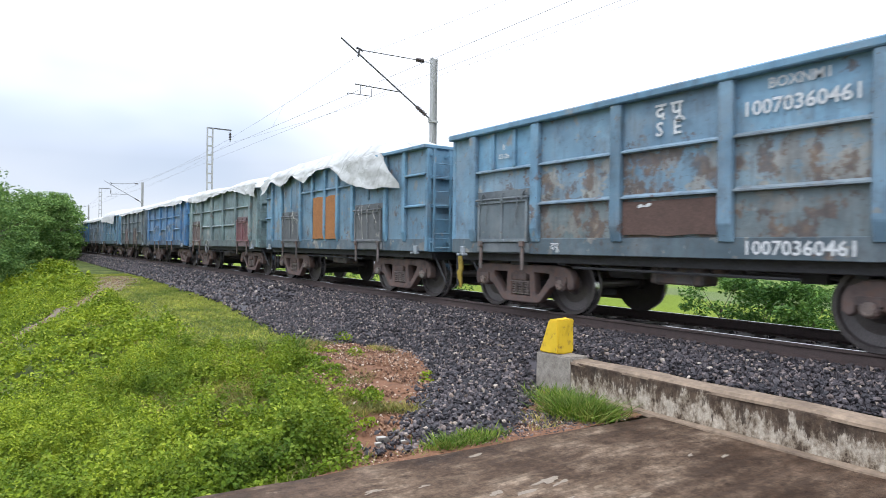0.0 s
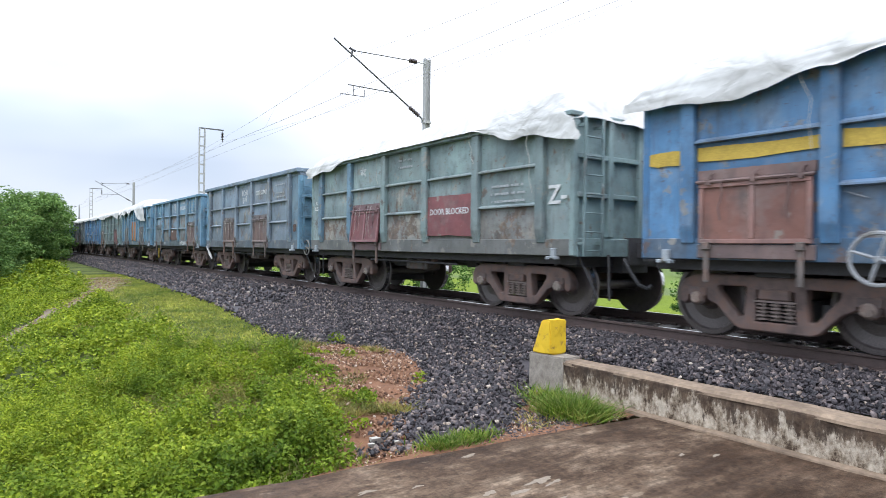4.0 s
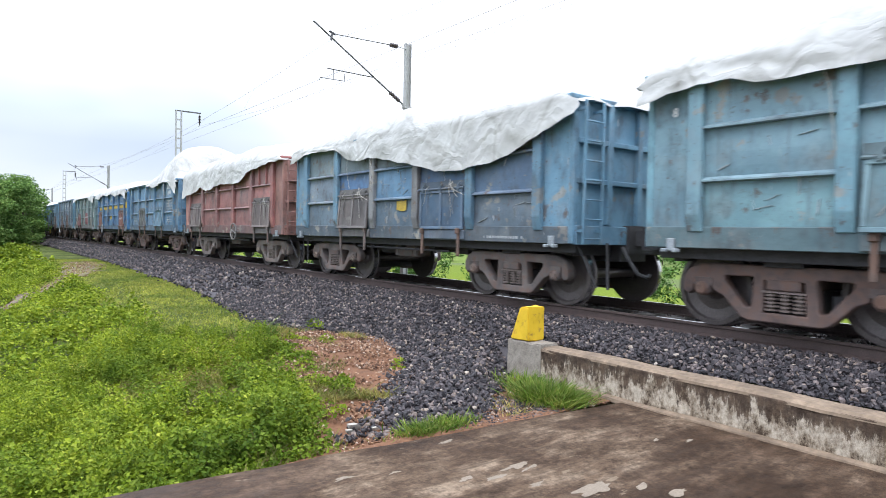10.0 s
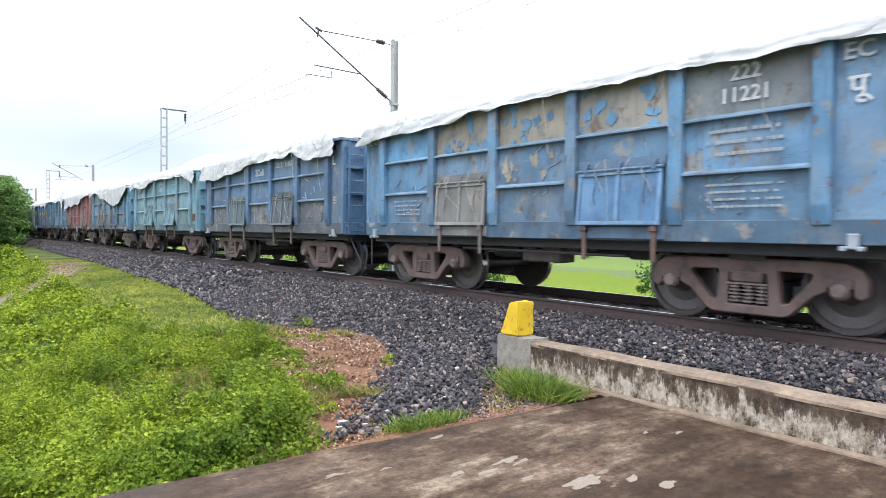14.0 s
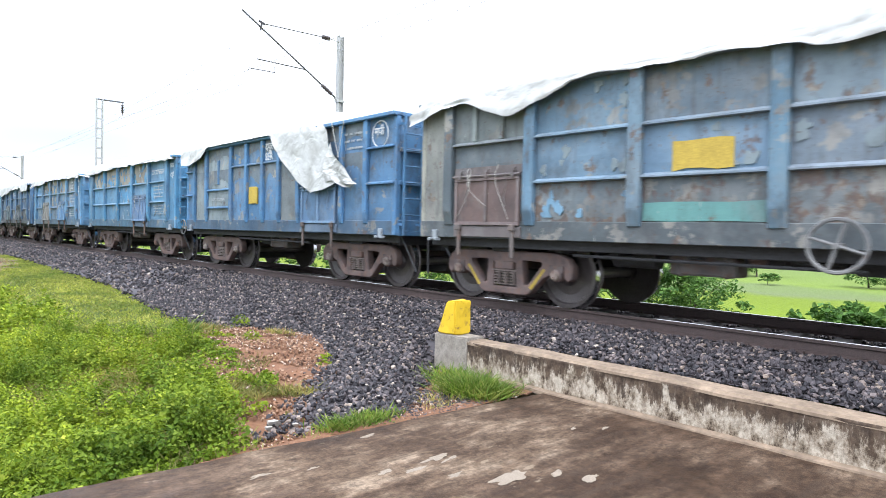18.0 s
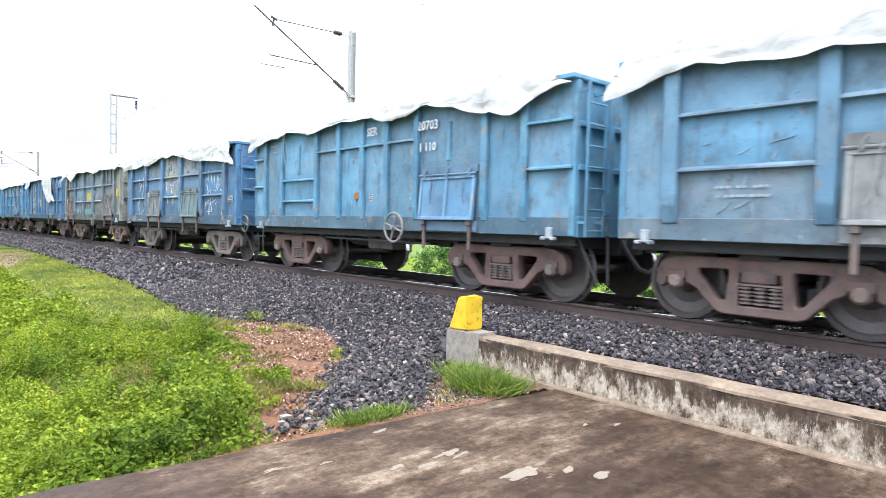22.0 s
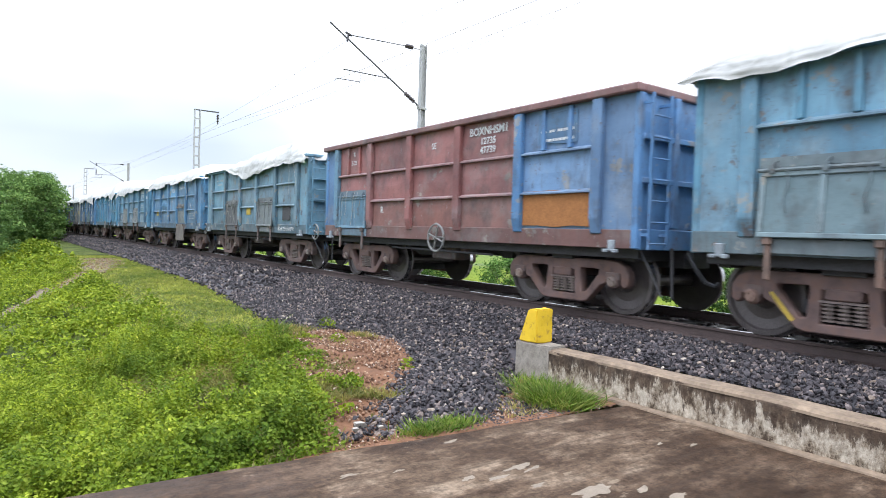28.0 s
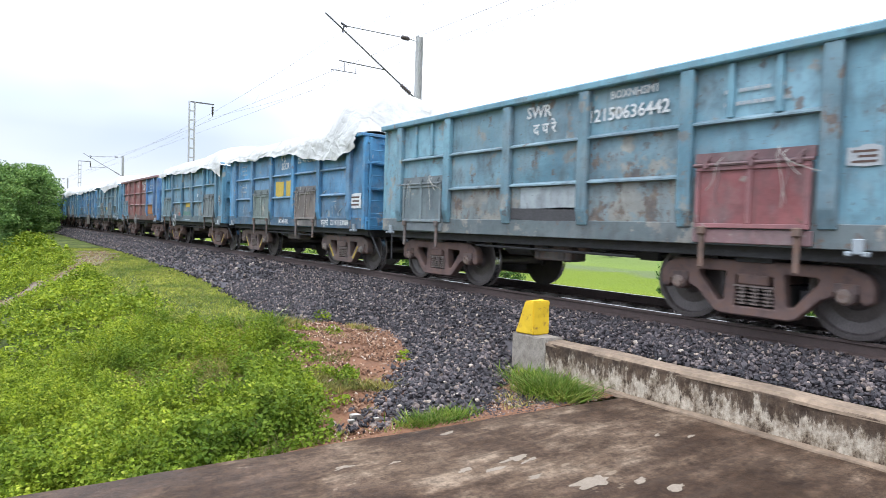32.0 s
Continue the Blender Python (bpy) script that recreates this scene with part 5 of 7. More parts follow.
def poster(w, y, z, wd, h, sheet=FAINT):
    """A torn pale paper notice with faint print."""
    patch("paper_notice", w, y, z, wd, h, sheet)
    bm = bmesh.new()
    for i in range(3):
        box(bm, -1.5475, -1.5445, y - wd * 0.36, y + wd * (0.36 - 0.18 * (i % 2)), z - h * 0.32 + i * h * 0.26, z - h * 0.2 + i * h * 0.26)
    part("notice_print", bm, BROWN, w)


def tarp_mesh(k, y0, y1, drop, hump, tail=0.0):
    """A plastic sheet over the load, from y0 to y1 (0 front, 1 rear): drop and hump are heights along it."""
    ny, nu = 72, 34
    rnd = random.Random(100 + k)
    so = rnd.uniform(0, 50)
    V = []
    for i in range(ny):
        f = i / (ny - 1)
        q = y0 + (y1 - y0) * f
        y = HALF + 0.06 - q * (2 * HALF + 0.12)
        d = float(np.interp(f, np.linspace(0, 1, len(drop)), drop))
        h = float(np.interp(f, np.linspace(0, 1, len(hump)), hump))
        d += 0.05 * abs(math.sin(math.pi * (y - P0) / BAY)) * min(1, d * 4) + 0.05 * noise.noise((y * 1.9, so, 0.0)) + 0.02 * noise.noise((y * 6.0, so, 2.0))
        d = max(d * 1.25 + 0.06, 0.05) if d > -0.02 else 0.03
        h = h * 1.22 + 0.12 if h > 0 else h
        h *= min(1.0, 0.05 + min(f, 1 - f) / 0.05)
        h += 0.09 * noise.noise((y * 0.9, so, 5.0)) + 0.03 * noise.noise((y * 3.1, so, 7.0))
        row = []
        ns = 9
        for j in range(nu):
            if j < ns:
                s = j / (ns - 1)
                flare = 0.05 * (1 - s) * (1 + noise.noise((y * 2.7, s * 2 + so, 0.0)))
                x, z = -1.65 - flare - 0.02 * noise.noise((y * 7, s * 3, so)), 3.235 - d * (1 - s)
            elif j >= nu - ns:
                s = (nu - 1 - j) / (ns - 1)
                x, z = 1.66 + 0.04 * (1 - s), 3.235 - max(0.1, d * 0.8) * (1 - s)
            else:
                s = (j - ns + 1) / (nu - 2 * ns + 1)
                x = -1.65 + 3.30 * s
                arch = min(1.0, math.sin(math.pi * s) ** 0.33)
                z = 3.24 + arch * max(0.02, h) + 0.06 * noise.noise((x * 1.3, y * 1.1, so)) * arch + (0.03 * noise.noise((x * 4, y * 3.2, so)) + 0.07 * (0.3 - abs(noise.noise((x * 1.1 + y * 0.5, y * 1.7 - x * 0.4, so + 4.0))))) * arch
            rag_e = max(0.0, 1 - min(f, 1 - f) / 0.06)
            row.append((x, y + 0.03 * noise.noise((x * 3, z * 3, so + f)) + 0.22 * rag_e * noise.noise((x * 1.6, j * 0.35, so + 9)), z))
        V.append(row)
    for e, sg in ((0, 1), (-1, -1)):
        if (y0 if e == 0 else 1 - y1) < 0.03:
            for j in range(nu):
                x, y, z = V[e][j]
                V[e][j] = (x, y + 0.06 * sg, min(z, 3.26 - (0.16 + 0.10 * noise.noise((x * 2.1, so, 3.0 + e)))))
    if tail:
        n_t = 16
        for r_i in range(n_t):
            g = ((n_t - r_i) / n_t) ** 1.3
            for j in range(9):
                x, y, z = V[-1 - r_i][j]
                V[-1 - r_i][j] = (x - 0.05 * g * noise.noise((y * 3, z * 4, so)), y - tail * g * (1 - j / 8) ** 0.8, z)
    me = bpy.data.meshes.new("tarpaulin")
    me.from_pydata([p for r in V for p in r], [], [(i * nu + j, i * nu + j + 1, (i + 1) * nu + j + 1, (i + 1) * nu + j) for i in range(ny - 1) for j in range(nu - 1)])
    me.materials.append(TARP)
    me.polygons.foreach_set("use_smooth", [True] * len(me.polygons))
    return me


SKYB, STEEL, DULL = (0.05, 0.215, 0.395), (0.115, 0.24, 0.335), (0.165, 0.225, 0.285)
GGREEN, RED, NAVY = (0.18, 0.255, 0.25), (0.27, 0.078, 0.066), (0.065, 0.15, 0.265)
CYAN, BLUE, TAN = (0.15, 0.30, 0.36), (0.055, 0.19, 0.375), (0.37, 0.31, 0.225)
LIGHTB, GREYB = (0.085, 0.25, 0.375), (0.115, 0.145, 0.16)
RUSTC, OXIDE, SOOT = (0.15, 0.085, 0.07), (0.20, 0.045, 0.048), (0.10, 0.10, 0.10)

WAGONS, TARPS = {}, {}
# how far each wagon stands ahead of an even spacing
AHEAD = {0: 0.07, 1: 0.2, 2: 0.29, 4: 0.39, 5: 0.25, 6: 0.33, 7: 0.03, 9: -0.06, 10: -0.4, 11: -0.32, 12: -0.06, 13: -0.09, 14: -0.26, 17: -0.02, 18: -0.21, 19: -0.08, 20: 0.03, 21: 0.12}


def rag(w, x, y, z, wide, tall, mat, label, lean=0.0):
    """A crumpled cloth hanging from the wagon's corner."""
    bm = bmesh.new()
    rows = []
    for j in range(9):
        f = j / 8
        r = wide * (0.35 + 0.65 * math.sin(math.pi * (0.15 + 0.75 * f)))
        rows.append([bm.verts.new((x + r * math.cos(a) * 0.6 + 0.03 * noise.noise((a, f * 4, z)), y - lean * f + r * math.sin(a) + 0.05 * noise.noise((a + 3, f * 5, z)), z - tall * f)) for a in [2 * math.pi * i / 10 for i in range(10)]])
    for p, q in zip(rows, rows[1:]):
        for i in range(10):
            bm.faces.new((p[i], p[(i + 1) % 10], q[(i + 1) % 10], q[i]))
    bm.faces.new(rows[0])
    bm.faces.new(rows[-1][::-1])
    part("hanging_rag", bm, mat, w, label)



def wagon(k, style, col, words, doors=(), frame_col=(0.140, 0.106, 0.096), cope=None, end=None, panels=None, wheel_bay=None, tarp=None, low=None, extra=None, rust=None):
    """One open bogie wagon and, on it, its sheet. doors: (bay, colour, tilt)."""
    w = tagged(new("open_wagon"), words, "freight wagon", "wagons of the freight train")
    cope, end = cope or col, end or col
    # default low row darker: grime plus the weaker light below, put into the colour
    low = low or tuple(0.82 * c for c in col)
    rust = rust or {}
    panels = panels or {}
    jr = random.Random(700 + k)

    def worn(c, at=None):
        """The colour a little greyer, lighter or darker, panel by panel."""
        g, f = jr.uniform(0.0, 0.30), jr.uniform(0.78, 1.18)
        a = sum(c) / 3 * 0.95
        return (*(f * ((1 - g) * v + g * a) for v in c), 1 - rust.get(at, jr.uniform(0.0, 0.05) if k in (5, 10, 13, 14, 15, 16, 18, 20, 22) else jr.uniform(0.08, 0.26)))

    if style == "S":
        for b in range(5):
            for r in range(3):
                # top row lightened in its colour for the skylight it catches
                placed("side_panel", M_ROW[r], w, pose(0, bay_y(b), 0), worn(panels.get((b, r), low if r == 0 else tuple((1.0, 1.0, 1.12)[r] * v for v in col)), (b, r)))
        for i in range(6):
            placed("side_post", M_POST, w, pose(0, P0 - BAY * i, 0), worn(tuple(0.9 * v for v in panels.get(("p", i), col))))
        full = [b for b, *_ in doors]
        for b in range(5):
            for z in (Z_LOW, Z_MID):
                if z == Z_MID or (b not in full and (k, b) != (2, 3)):
                    # paled for dust and for skylight on the rail's top, both in the colour
                    placed("side_rail", M_RAIL, w, pose(0, bay_y(b), z), tuple(0.62 * v + 0.105 for v in panels.get((b, 1), col)))
        for b in (0, 4) if k in (0, 5, 12, 18, 19, 21) else ():
            for s in (-0.28, 0.28):
                placed("short_post", M_SHORT, w, pose(0, bay_y(b) + s * BAY * 0.6, 0), panels.get((b, 2), col))
        dm, fm, hm = M_DOOR, M_DFRAME, M_HINGE
        dy = bay_y
        half_door = 0.56
    else:
        for b in range(8):
            placed("side_panel", M_TALL[b], w, pose(0, rib_y(b), 0), worn(panels.get((b, 0), col), (b, 0)))
        for y in RIBS:
            placed("side_post", M_RIB, w, pose(0, y, 0), col)
        for b in (2, 3, 4, 5):
            placed("side_rail", M_RAIL_R[b], w, pose(0, rib_y(b), 2.61), tuple(0.72 * v + 0.05 for v in col))
        full = [b for b, *_ in doors]
        for b in (1, 6):
            placed("short_post", M_SHORT, w, pose(0, rib_y(b), -0.3), col)
            if b not in full:
                for z in (1.58, 2.05):
                    placed("side_rail", M_RAIL_R[b], w, pose(0, rib_y(b), z), col)
        dm, fm, hm = M_DOOR, M_DFRAME, M_HINGE
        half_door = 0.56
        dy = rib_y
    for y, me in ((4.54, M_END), (-4.54, M_END)) if style == "S" else ((4.585, M_RNOSE), (-4.445, M_RTAIL)):
        placed("side_panel", me, w, pose(0, y, 0), worn(panels.get("end", end)))
    if style == "R":
        for y, me in ((4.60, M_RAIL_E), (-4.47, M_RAIL_T)):
            for z in (1.95, 2.61):
                placed("side_rail", me, w, pose(0, y, z), end)
    rim, lift_up = {0: 1.4, 1: 1.6, 18: 1.5, 21: 1.4}.get(k, 1.0), 0.09 if k == 1 else 0.0
    placed("top_coping", M_COPE, w, Matrix.Translation((0, 0, 3.15 * (1 - rim) + lift_up)) @ Matrix.Diagonal((1, 1, rim, 1)), cope)
    if lift_up:
        placed("upper_strake", M_STRAKE, w, None, col)
    placed("side_sill", M_SILL, w, None, (*(0.45 * c + 0.012 for c in low), 0.8))
    placed("far_side", M_FAR, w, None, col)
    back = pose(0, 0, 0, 0, 0, 180)
    for m in (None, back):
        placed("end_wall", M_ENDW, w, m, end)
        placed("end_beam", M_ENDB, w, m, end)
        e = m or Matrix()
        for x in (-0.75, 0, 0.75):
            placed("end_rib", M_ERIB, w, e @ pose(x, 0, 0), end)
        for z in (1.95, 2.55):
            placed("end_rail", M_EBAR, w, e @ pose(0, 0, z), end)
        for s in (0, 2.98):
            placed("corner_post", M_CORN, w, e @ pose(s, 0, 0), end)
        placed("ladder", M_LAD, w, m, end)
        placed("coupler", M_COUP, w, m)
        placed("lifting_lug", M_HOOK, w, pose(0, -4.5 if m is None else 4.5, 0), (0.3, 0.33, 0.35))
    placed("floor_plate", M_FLOOR, w)
    placed("centre_sill", M_UNDER[0], w)
    placed("side_beam", M_UNDER[1], w)
    placed("side_beam", M_UNDER[1], w, back)
    for y in (-4.6, -2.2, -1.0, 0.2, 1.3, 2.2, 4.6):
        placed("cross_bearer", M_UNDER[2], w, pose(0, y, 0))
    for y in (-3.262, 3.262):
        placed("body_bolster", M_UNDER[3], w, pose(0, y, 0))
    placed("brake_gear", M_GEAR, w)
    placed("air_tank", M_TANK, w, None, (0.165, 0.152, 0.148), "dusty grey air tank under the floor")
    placed("brake_valve", M_VALVE, w, None, (0.17, 0.13, 0.115))
    for i, (b, dc, tilt) in enumerate(doors):
        y = dy(b)
        m = Matrix.Translation((-1.56, y, 1.95)) @ pose(0, 0, 0, 0, tilt, 0) @ Matrix.Translation((1.56, 0, -1.95))
        if tilt > 60:
            m = Matrix.Translation((-1.56, y, 1.20)) @ pose(0, 0, 0, 0, -178, 0) @ Matrix.Translation((1.60, 0, -1.20))
        d = placed("door", dm, w, m, tuple(c * 0.82 for c in dc), "hinged steel side door")
        placed("door_frame", fm, d, None, tuple(c * 0.9 + 0.05 for c in dc))
        placed("hinge_bar", hm, w, pose(0, y, 0), tuple(0.5 * c + 0.05 for c in dc))
        placed("door_apron", M_APRON, w, pose(0, y, 0), tuple(0.45 * c + 0.06 for c in dc))
        if jr.random() < 0.75 and tilt < 60 and k > -4:
            knot = placed("string_tangle", M_STRINGS[jr.randrange(4)], w, pose(0, y, 0), None, "frayed pale plastic strings over the door")
            knot["kind"] = "stuff"
        for s in (-half_door, half_door):
            placed("door_stop", M_HANG, w, pose(0, y + s, 0), ((0.15, 0.135, 0.125), (0.15, 0.11, 0.09), (0.12, 0.105, 0.095))[(k + i) % 3])
    for s in (1, -1):
        for side in (0, 180):
            m = pose(0, 3.262 * s, 0, 0, 0, side)
            f = placed("bogie_side_frame", M_FRAME, w, m, frame_col)
            placed("spring_nest", M_SPRING, f)
            if k in (12, 19, 20):
                for q in (0, 180):
                    placed("painted_stripe", M_STRIPE, f, pose(0, 0, 0) if q == 0 else Matrix.Diagonal((1, -1, 1, 1)), None, "yellow painted stripe")
            for y in (-1.0, 1.0):
                placed("axle_box", M_ABOX, f, pose(0, y, 0), tuple(0.8 * c + 0.03 for c in frame_col))
                placed("axle_cap", M_CAP, f, pose(0, y, 0), ((0.27, 0.22, 0.19), (0.22, 0.15, 0.12), (0.30, 0.27, 0.24))[k % 3])
        placed("brake_beam", M_BEAM, w, pose(0, 3.262 * s, 0))
        placed("bolster", M_BOLST, w, pose(0, 3.262 * s, 0), frame_col)
        for y in (-1.0, 1.0):
            ax = placed("wheelset", M_AXLE, w, pose(0, 3.262 * s + y, 0.5))
            placed("wheel", M_WHEEL, ax)
            placed("wheel", M_WHEEL, ax, pose(0, 0, 0, 0, 0, 180))
    if wheel_bay is not None:
        placed("hand_wheel", M_HW, w, pose(-1.72, wheel_bay[0], wheel_bay[1]) if wheel_bay[0] > -4.9 else pose(-1.38, -5.08, wheel_bay[1]) @ Matrix.Diagonal((0.8, 0.8, 0.8, 1)), tuple(0.6 * c for c in (wheel_bay[2] if len(wheel_bay) > 2 else (0.3, 0.29, 0.27))), "spoked hand brake wheel")
    if extra:
        extra(w)
    WAGONS[k] = w
    if tarp:
        for_ropes = random.Random(k + 500)
        t = tagged(new("tarpaulin", tarp_mesh(k, *tarp)), "crumpled white plastic sheet lying over the wagon's load", "tarpaulin", "wagon sheets")
        TARPS[k] = t
        for i in range((1 if k == 16 else for_ropes.randint(1, 3)) if k > -6 and k != 11 else 0):
            f = for_ropes.uniform(0.08, 0.95)
            q = tarp[0] + (tarp[1] - tarp[0]) * f
            y = HALF - q * 2 * HALF
            z = 3.2 - float(np.interp(f, np.linspace(0, 1, len(tarp[2])), tarp[2]))
            bm = bmesh.new()
            a = Vector((-1.67, y, z))
            for s in range(4):
                b = a + Vector((for_ropes.uniform(-0.015, 0.015), for_ropes.uniform(-0.10, 0.04), -for_ropes.uniform(0.12, 0.3)))
                b.x = min(b.x, -1.645)
                tube(bm, a, b, 0.0045, seg=5)
                a = b
            part("tie_rope", bm, ROPE, t, "frayed pale tie rope")
    return w


# the train, front to rear
def x_m1(w):
    patch("orange_panel", w, 0.64, 1.85, 0.8, 1.15, ORANGE, out=0.03)
    patch("orange_panel", w, -0.16, 1.85, 0.8, 1.15, ORANGE, out=0.03)


def x_0(w):
    lettering("द पू", 0.30, w, bay_y(2), 3.00 - 0.06)
    lettering("S  E", 0.26, w, bay_y(2), 2.70)
    lettering("BOXNM1", 0.17, w, bay_y(3), 3.02)
    lettering("10070360461", 0.24, w, bay_y(3), 2.76)
    lettering("10070360461", 0.23, w, bay_y(3), 1.13, x=-1.552)
    lettering("R", 0.13, w, bay_y(0), 2.86)
    lettering("03-26", 0.12, w, bay_y(0), 2.70)
    bars(w, bay_y(4), 2.84, 0.85, 0.5, 4)
    lettering("दपू", 0.16, w, bay_y(1) + 0.4, 1.13, x=-1.552)
    patch("rust_plate", w, bay_y(2), 1.53, 1.45, 0.46, BROWN, out=0.02)
    patch("white_scuff", w, bay_y(2) + 0.35, 1.70, 0.22, 0.03, WHITE, out=0.025)
    rag(w, -1.25, 5.0, 1.05, 0.07, 0.75, YELLOW, "yellow cloth hanging at the coupling")


def x_1(w):
    lettering("ECoR", 0.26, w, bay_y(2), 2.92)
    lettering("पू त रे", 0.22, w, bay_y(2), 2.68)
    lettering("2201127842", 0.20, w, bay_y(3), 2.84)
    bars(w, bay_y(4), 2.84, 0.8, 0.5, 4)
    lettering("C", 0.22, w, bay_y(3) - 0.5, 1.6)
    rag(w, -1.52, 4.90, 1.02, 0.075, 0.50, TARP, "white cloth hanging slantwise at the coupling", 0.75)
    patch("red_mark", w, -4.55, 1.62, 0.2, 0.2, BROWN)


def x_2(w):
    patch("red_door_plate", w, bay_y(3), 1.72, 1.46, 0.78, PAINT, OXIDE, "dark red plate over a blocked door", out=0.03)
    lettering("DOOR BLOCKED", 0.165, w, bay_y(3), 1.80, x=-1.579)
    lettering("R", 0.13, w, 4.54, 2.25)
    lettering("8.25", 0.13, w, 4.54, 2.10)
    lettering("बंद", 0.24, w, bay_y(1) + 0.2, 2.86)
    bars(w, bay_y(4), 2.1, 0.9, 0.4, 3)
    bars(w, bay_y(2), 2.95, 0.6, 0.3, 2)
    lettering("Z-", 0.42, w, -4.55, 1.95)


def x_3(w):
    scrapes(w, 13, (1, 3), 4)
    for b in range(5):
        patch("yellow_band", w, bay_y(b), 2.30, 1.45, 0.17, YELLOW)
    patch("yellow_band", w, -4.54, 2.38, 0.6, 0.34, YELLOW)
    patch("yellow_band", w, 4.54, 2.30, 0.5, 0.17, YELLOW)
    patch("yellow_notice", w, bay_y(2), 1.72, 0.75, 0.2, YELLOW)
    lettering("प म रे", 0.2, w, bay_y(1), 2.98)
    lettering("W C R", 0.2, w, bay_y(1), 2.72)
    lettering("121606", 0.22, w, bay_y(2) - 0.1, 2.96)
    lettering("44970", 0.22, w, bay_y(2) - 0.1, 2.72)
    bars(w, bay_y(4), 2.86, 0.7, 0.42, 3)
    lettering("DOOR BLOCKED", 0.13, w, bay_y(4), 1.62, x=-1.61)
    lettering("NP", 0.22, w, -4.54, 2.86)
    bm = bmesh.new()
    torus_x(bm, -1.548, -4.54, 2.86, 0.25, 0.012, 28, 4)
    part("painted_ring", bm, WHITE, w)
    poster(w, -4.5, 1.9, 0.3 * 0.8, 0.35 * 0.8)


def x_4(w):
    scrapes(w, 5, (0, 2, 4), 5)
    lettering("220320", 0.26, w, bay_y(4), 2.94)
    lettering("18976", 0.24, w, bay_y(4), 2.68)
    bars(w, bay_y(4), 2.2, 0.9, 0.5, 4)
    bars(w, bay_y(4), 1.55, 0.9, 0.3, 3)
    bars(w, bay_y(0), 1.5, 0.9, 0.3, 4)
    lettering("उ", 0.28, w, -4.5, 2.9)
    poster(w, -4.5, 1.85, 0.28 * 0.8, 0.22 * 0.8)
    bars(w, 4.2 - 0.2, 1.13, 0.4, 0.12, 1)


def x_6(w):
    patch("yellow_notice", w, bay_y(2) - 0.28, 1.68, 0.36, 0.2, YELLOW)
    scrapes(w, 14, (2, 3, 4), 4)
    bars(w, bay_y(4), 1.13, 1.0, 0.14, 1)


def x_7(w):
    scrapes(w, 10, (0, 2), 4)
    lettering("8", 0.16, w, 4.5, 2.7)
    lettering("पू म रे", 0.2, w, bay_y(2), 2.95)
    lettering("ECR", 0.2, w, bay_y(2), 2.70)
    bars(w, bay_y(3), 2.90, 1.0, 0.2, 1)
    patch("red_square", w, -4.5, 1.5, 0.36, 0.26, BROWN)


def x_8(w):
    scrapes(w, 9, (0, 2, 4), 6, None, big=1.2)
    lettering("ECoR", 0.27, w, bay_y(2), 2.72)
    lettering("22121 11855", 0.2, w, bay_y(3), 2.84)
    lettering("L", 0.3, w, -4.45, 2.72)
    poster(w, -4.5, 1.8, 0.2 * 0.8, 0.2 * 0.8)


def x_9(w):
    for b in (1, 2, 3):
        faded_paint(w, bay_y(b), 2.50, 3.12, 1.40, (0.10, 0.245, 0.40), 11, 90 + b)
    faded_paint(w, bay_y(2), 1.90, 2.40, 1.40, (0.37, 0.31, 0.225), 8, 97)
    scrapes(w, 6, (0, 2, 4), 5)
    lettering("RETURN", 0.16, w, 4.54, 2.95)
    lettering("222", 0.24, w, bay_y(4), 2.95)
    lettering("11221", 0.24, w, bay_y(4), 2.70)
    lettering("EC", 0.24, w, -4.5, 2.95)
    lettering("पू", 0.3, w, -4.5, 2.6)
    bars(w, bay_y(4), 2.22, 0.9, 0.4, 3)
    bars(w, bay_y(4), 1.58, 0.9, 0.34, 4)
    bars(w, bay_y(0), 1.58, 0.9, 0.34, 4)
    patch("pale_plate", w, bay_y(2) - 0.3, 1.13, 0.3, 0.16, YELLOW)


def x_10(w):
    for b in (0, 1, 2, 3):
        faded_paint(w, bay_y(b), 2.50, 3.12, 1.40, (0.07, 0.25, 0.43), 13, 100 + b)
    scrapes(w, 7, (2, 4), 6)
    lettering("SER", 0.18, w, -4.57, 2.92)
    lettering("दपूरे", 0.18, w, -4.57, 2.64)
    lettering("22122735537", 0.2, w, bay_y(4), 2.78)
    bars(w, bay_y(4), 2.2, 0.9, 0.45, 4)
    bars(w, bay_y(4), 1.6, 0.9, 0.34, 4)
    poster(w, bay_y(2) - 0.3, 1.9, 0.2 * 0.8, 0.2 * 0.8)


def torn_end(t):
    """The torn end of a sheet, knotted and blown back, with its ropes."""
    fl = random.Random(6)
    V = []
    for i in range(15):
        u = i / 14
        up, dn = 2.82 - 0.85 * u ** 0.8 - 0.05 * math.sin(9 * u), 2.02 - 0.10 * u + 0.05 * math.sin(7 * u)
        V.append([(-1.70 - 0.03 * math.sin(5 * v + 6 * u) - 0.02 * fl.random(), -2.85 - 0.96 * u + 0.10 * math.sin(4 * v), dn + (up - dn) * v) for v in (j / 8 for j in range(9))])
    me = bpy.data.meshes.new("torn_flap")
    me.from_pydata([p for r in V for p in r], [], [(i * 9 + j, i * 9 + j + 1, i * 9 + j + 10, i * 9 + j + 9) for i in range(14) for j in range(8)])
    me.materials.append(TARP)
    placed("torn_flap", me, t, None, None, "torn knotted end of the white sheet")
    for y0, y1 in ((-2.95, -3.25), (-3.38, -3.22)):
        bm = bmesh.new()
        tube(bm, (-1.665, y0, 3.2), (-1.69, y1, 2.5), 0.008, seg=5)
        part("tie_rope", bm, ROPE, t, "frayed pale tie rope")


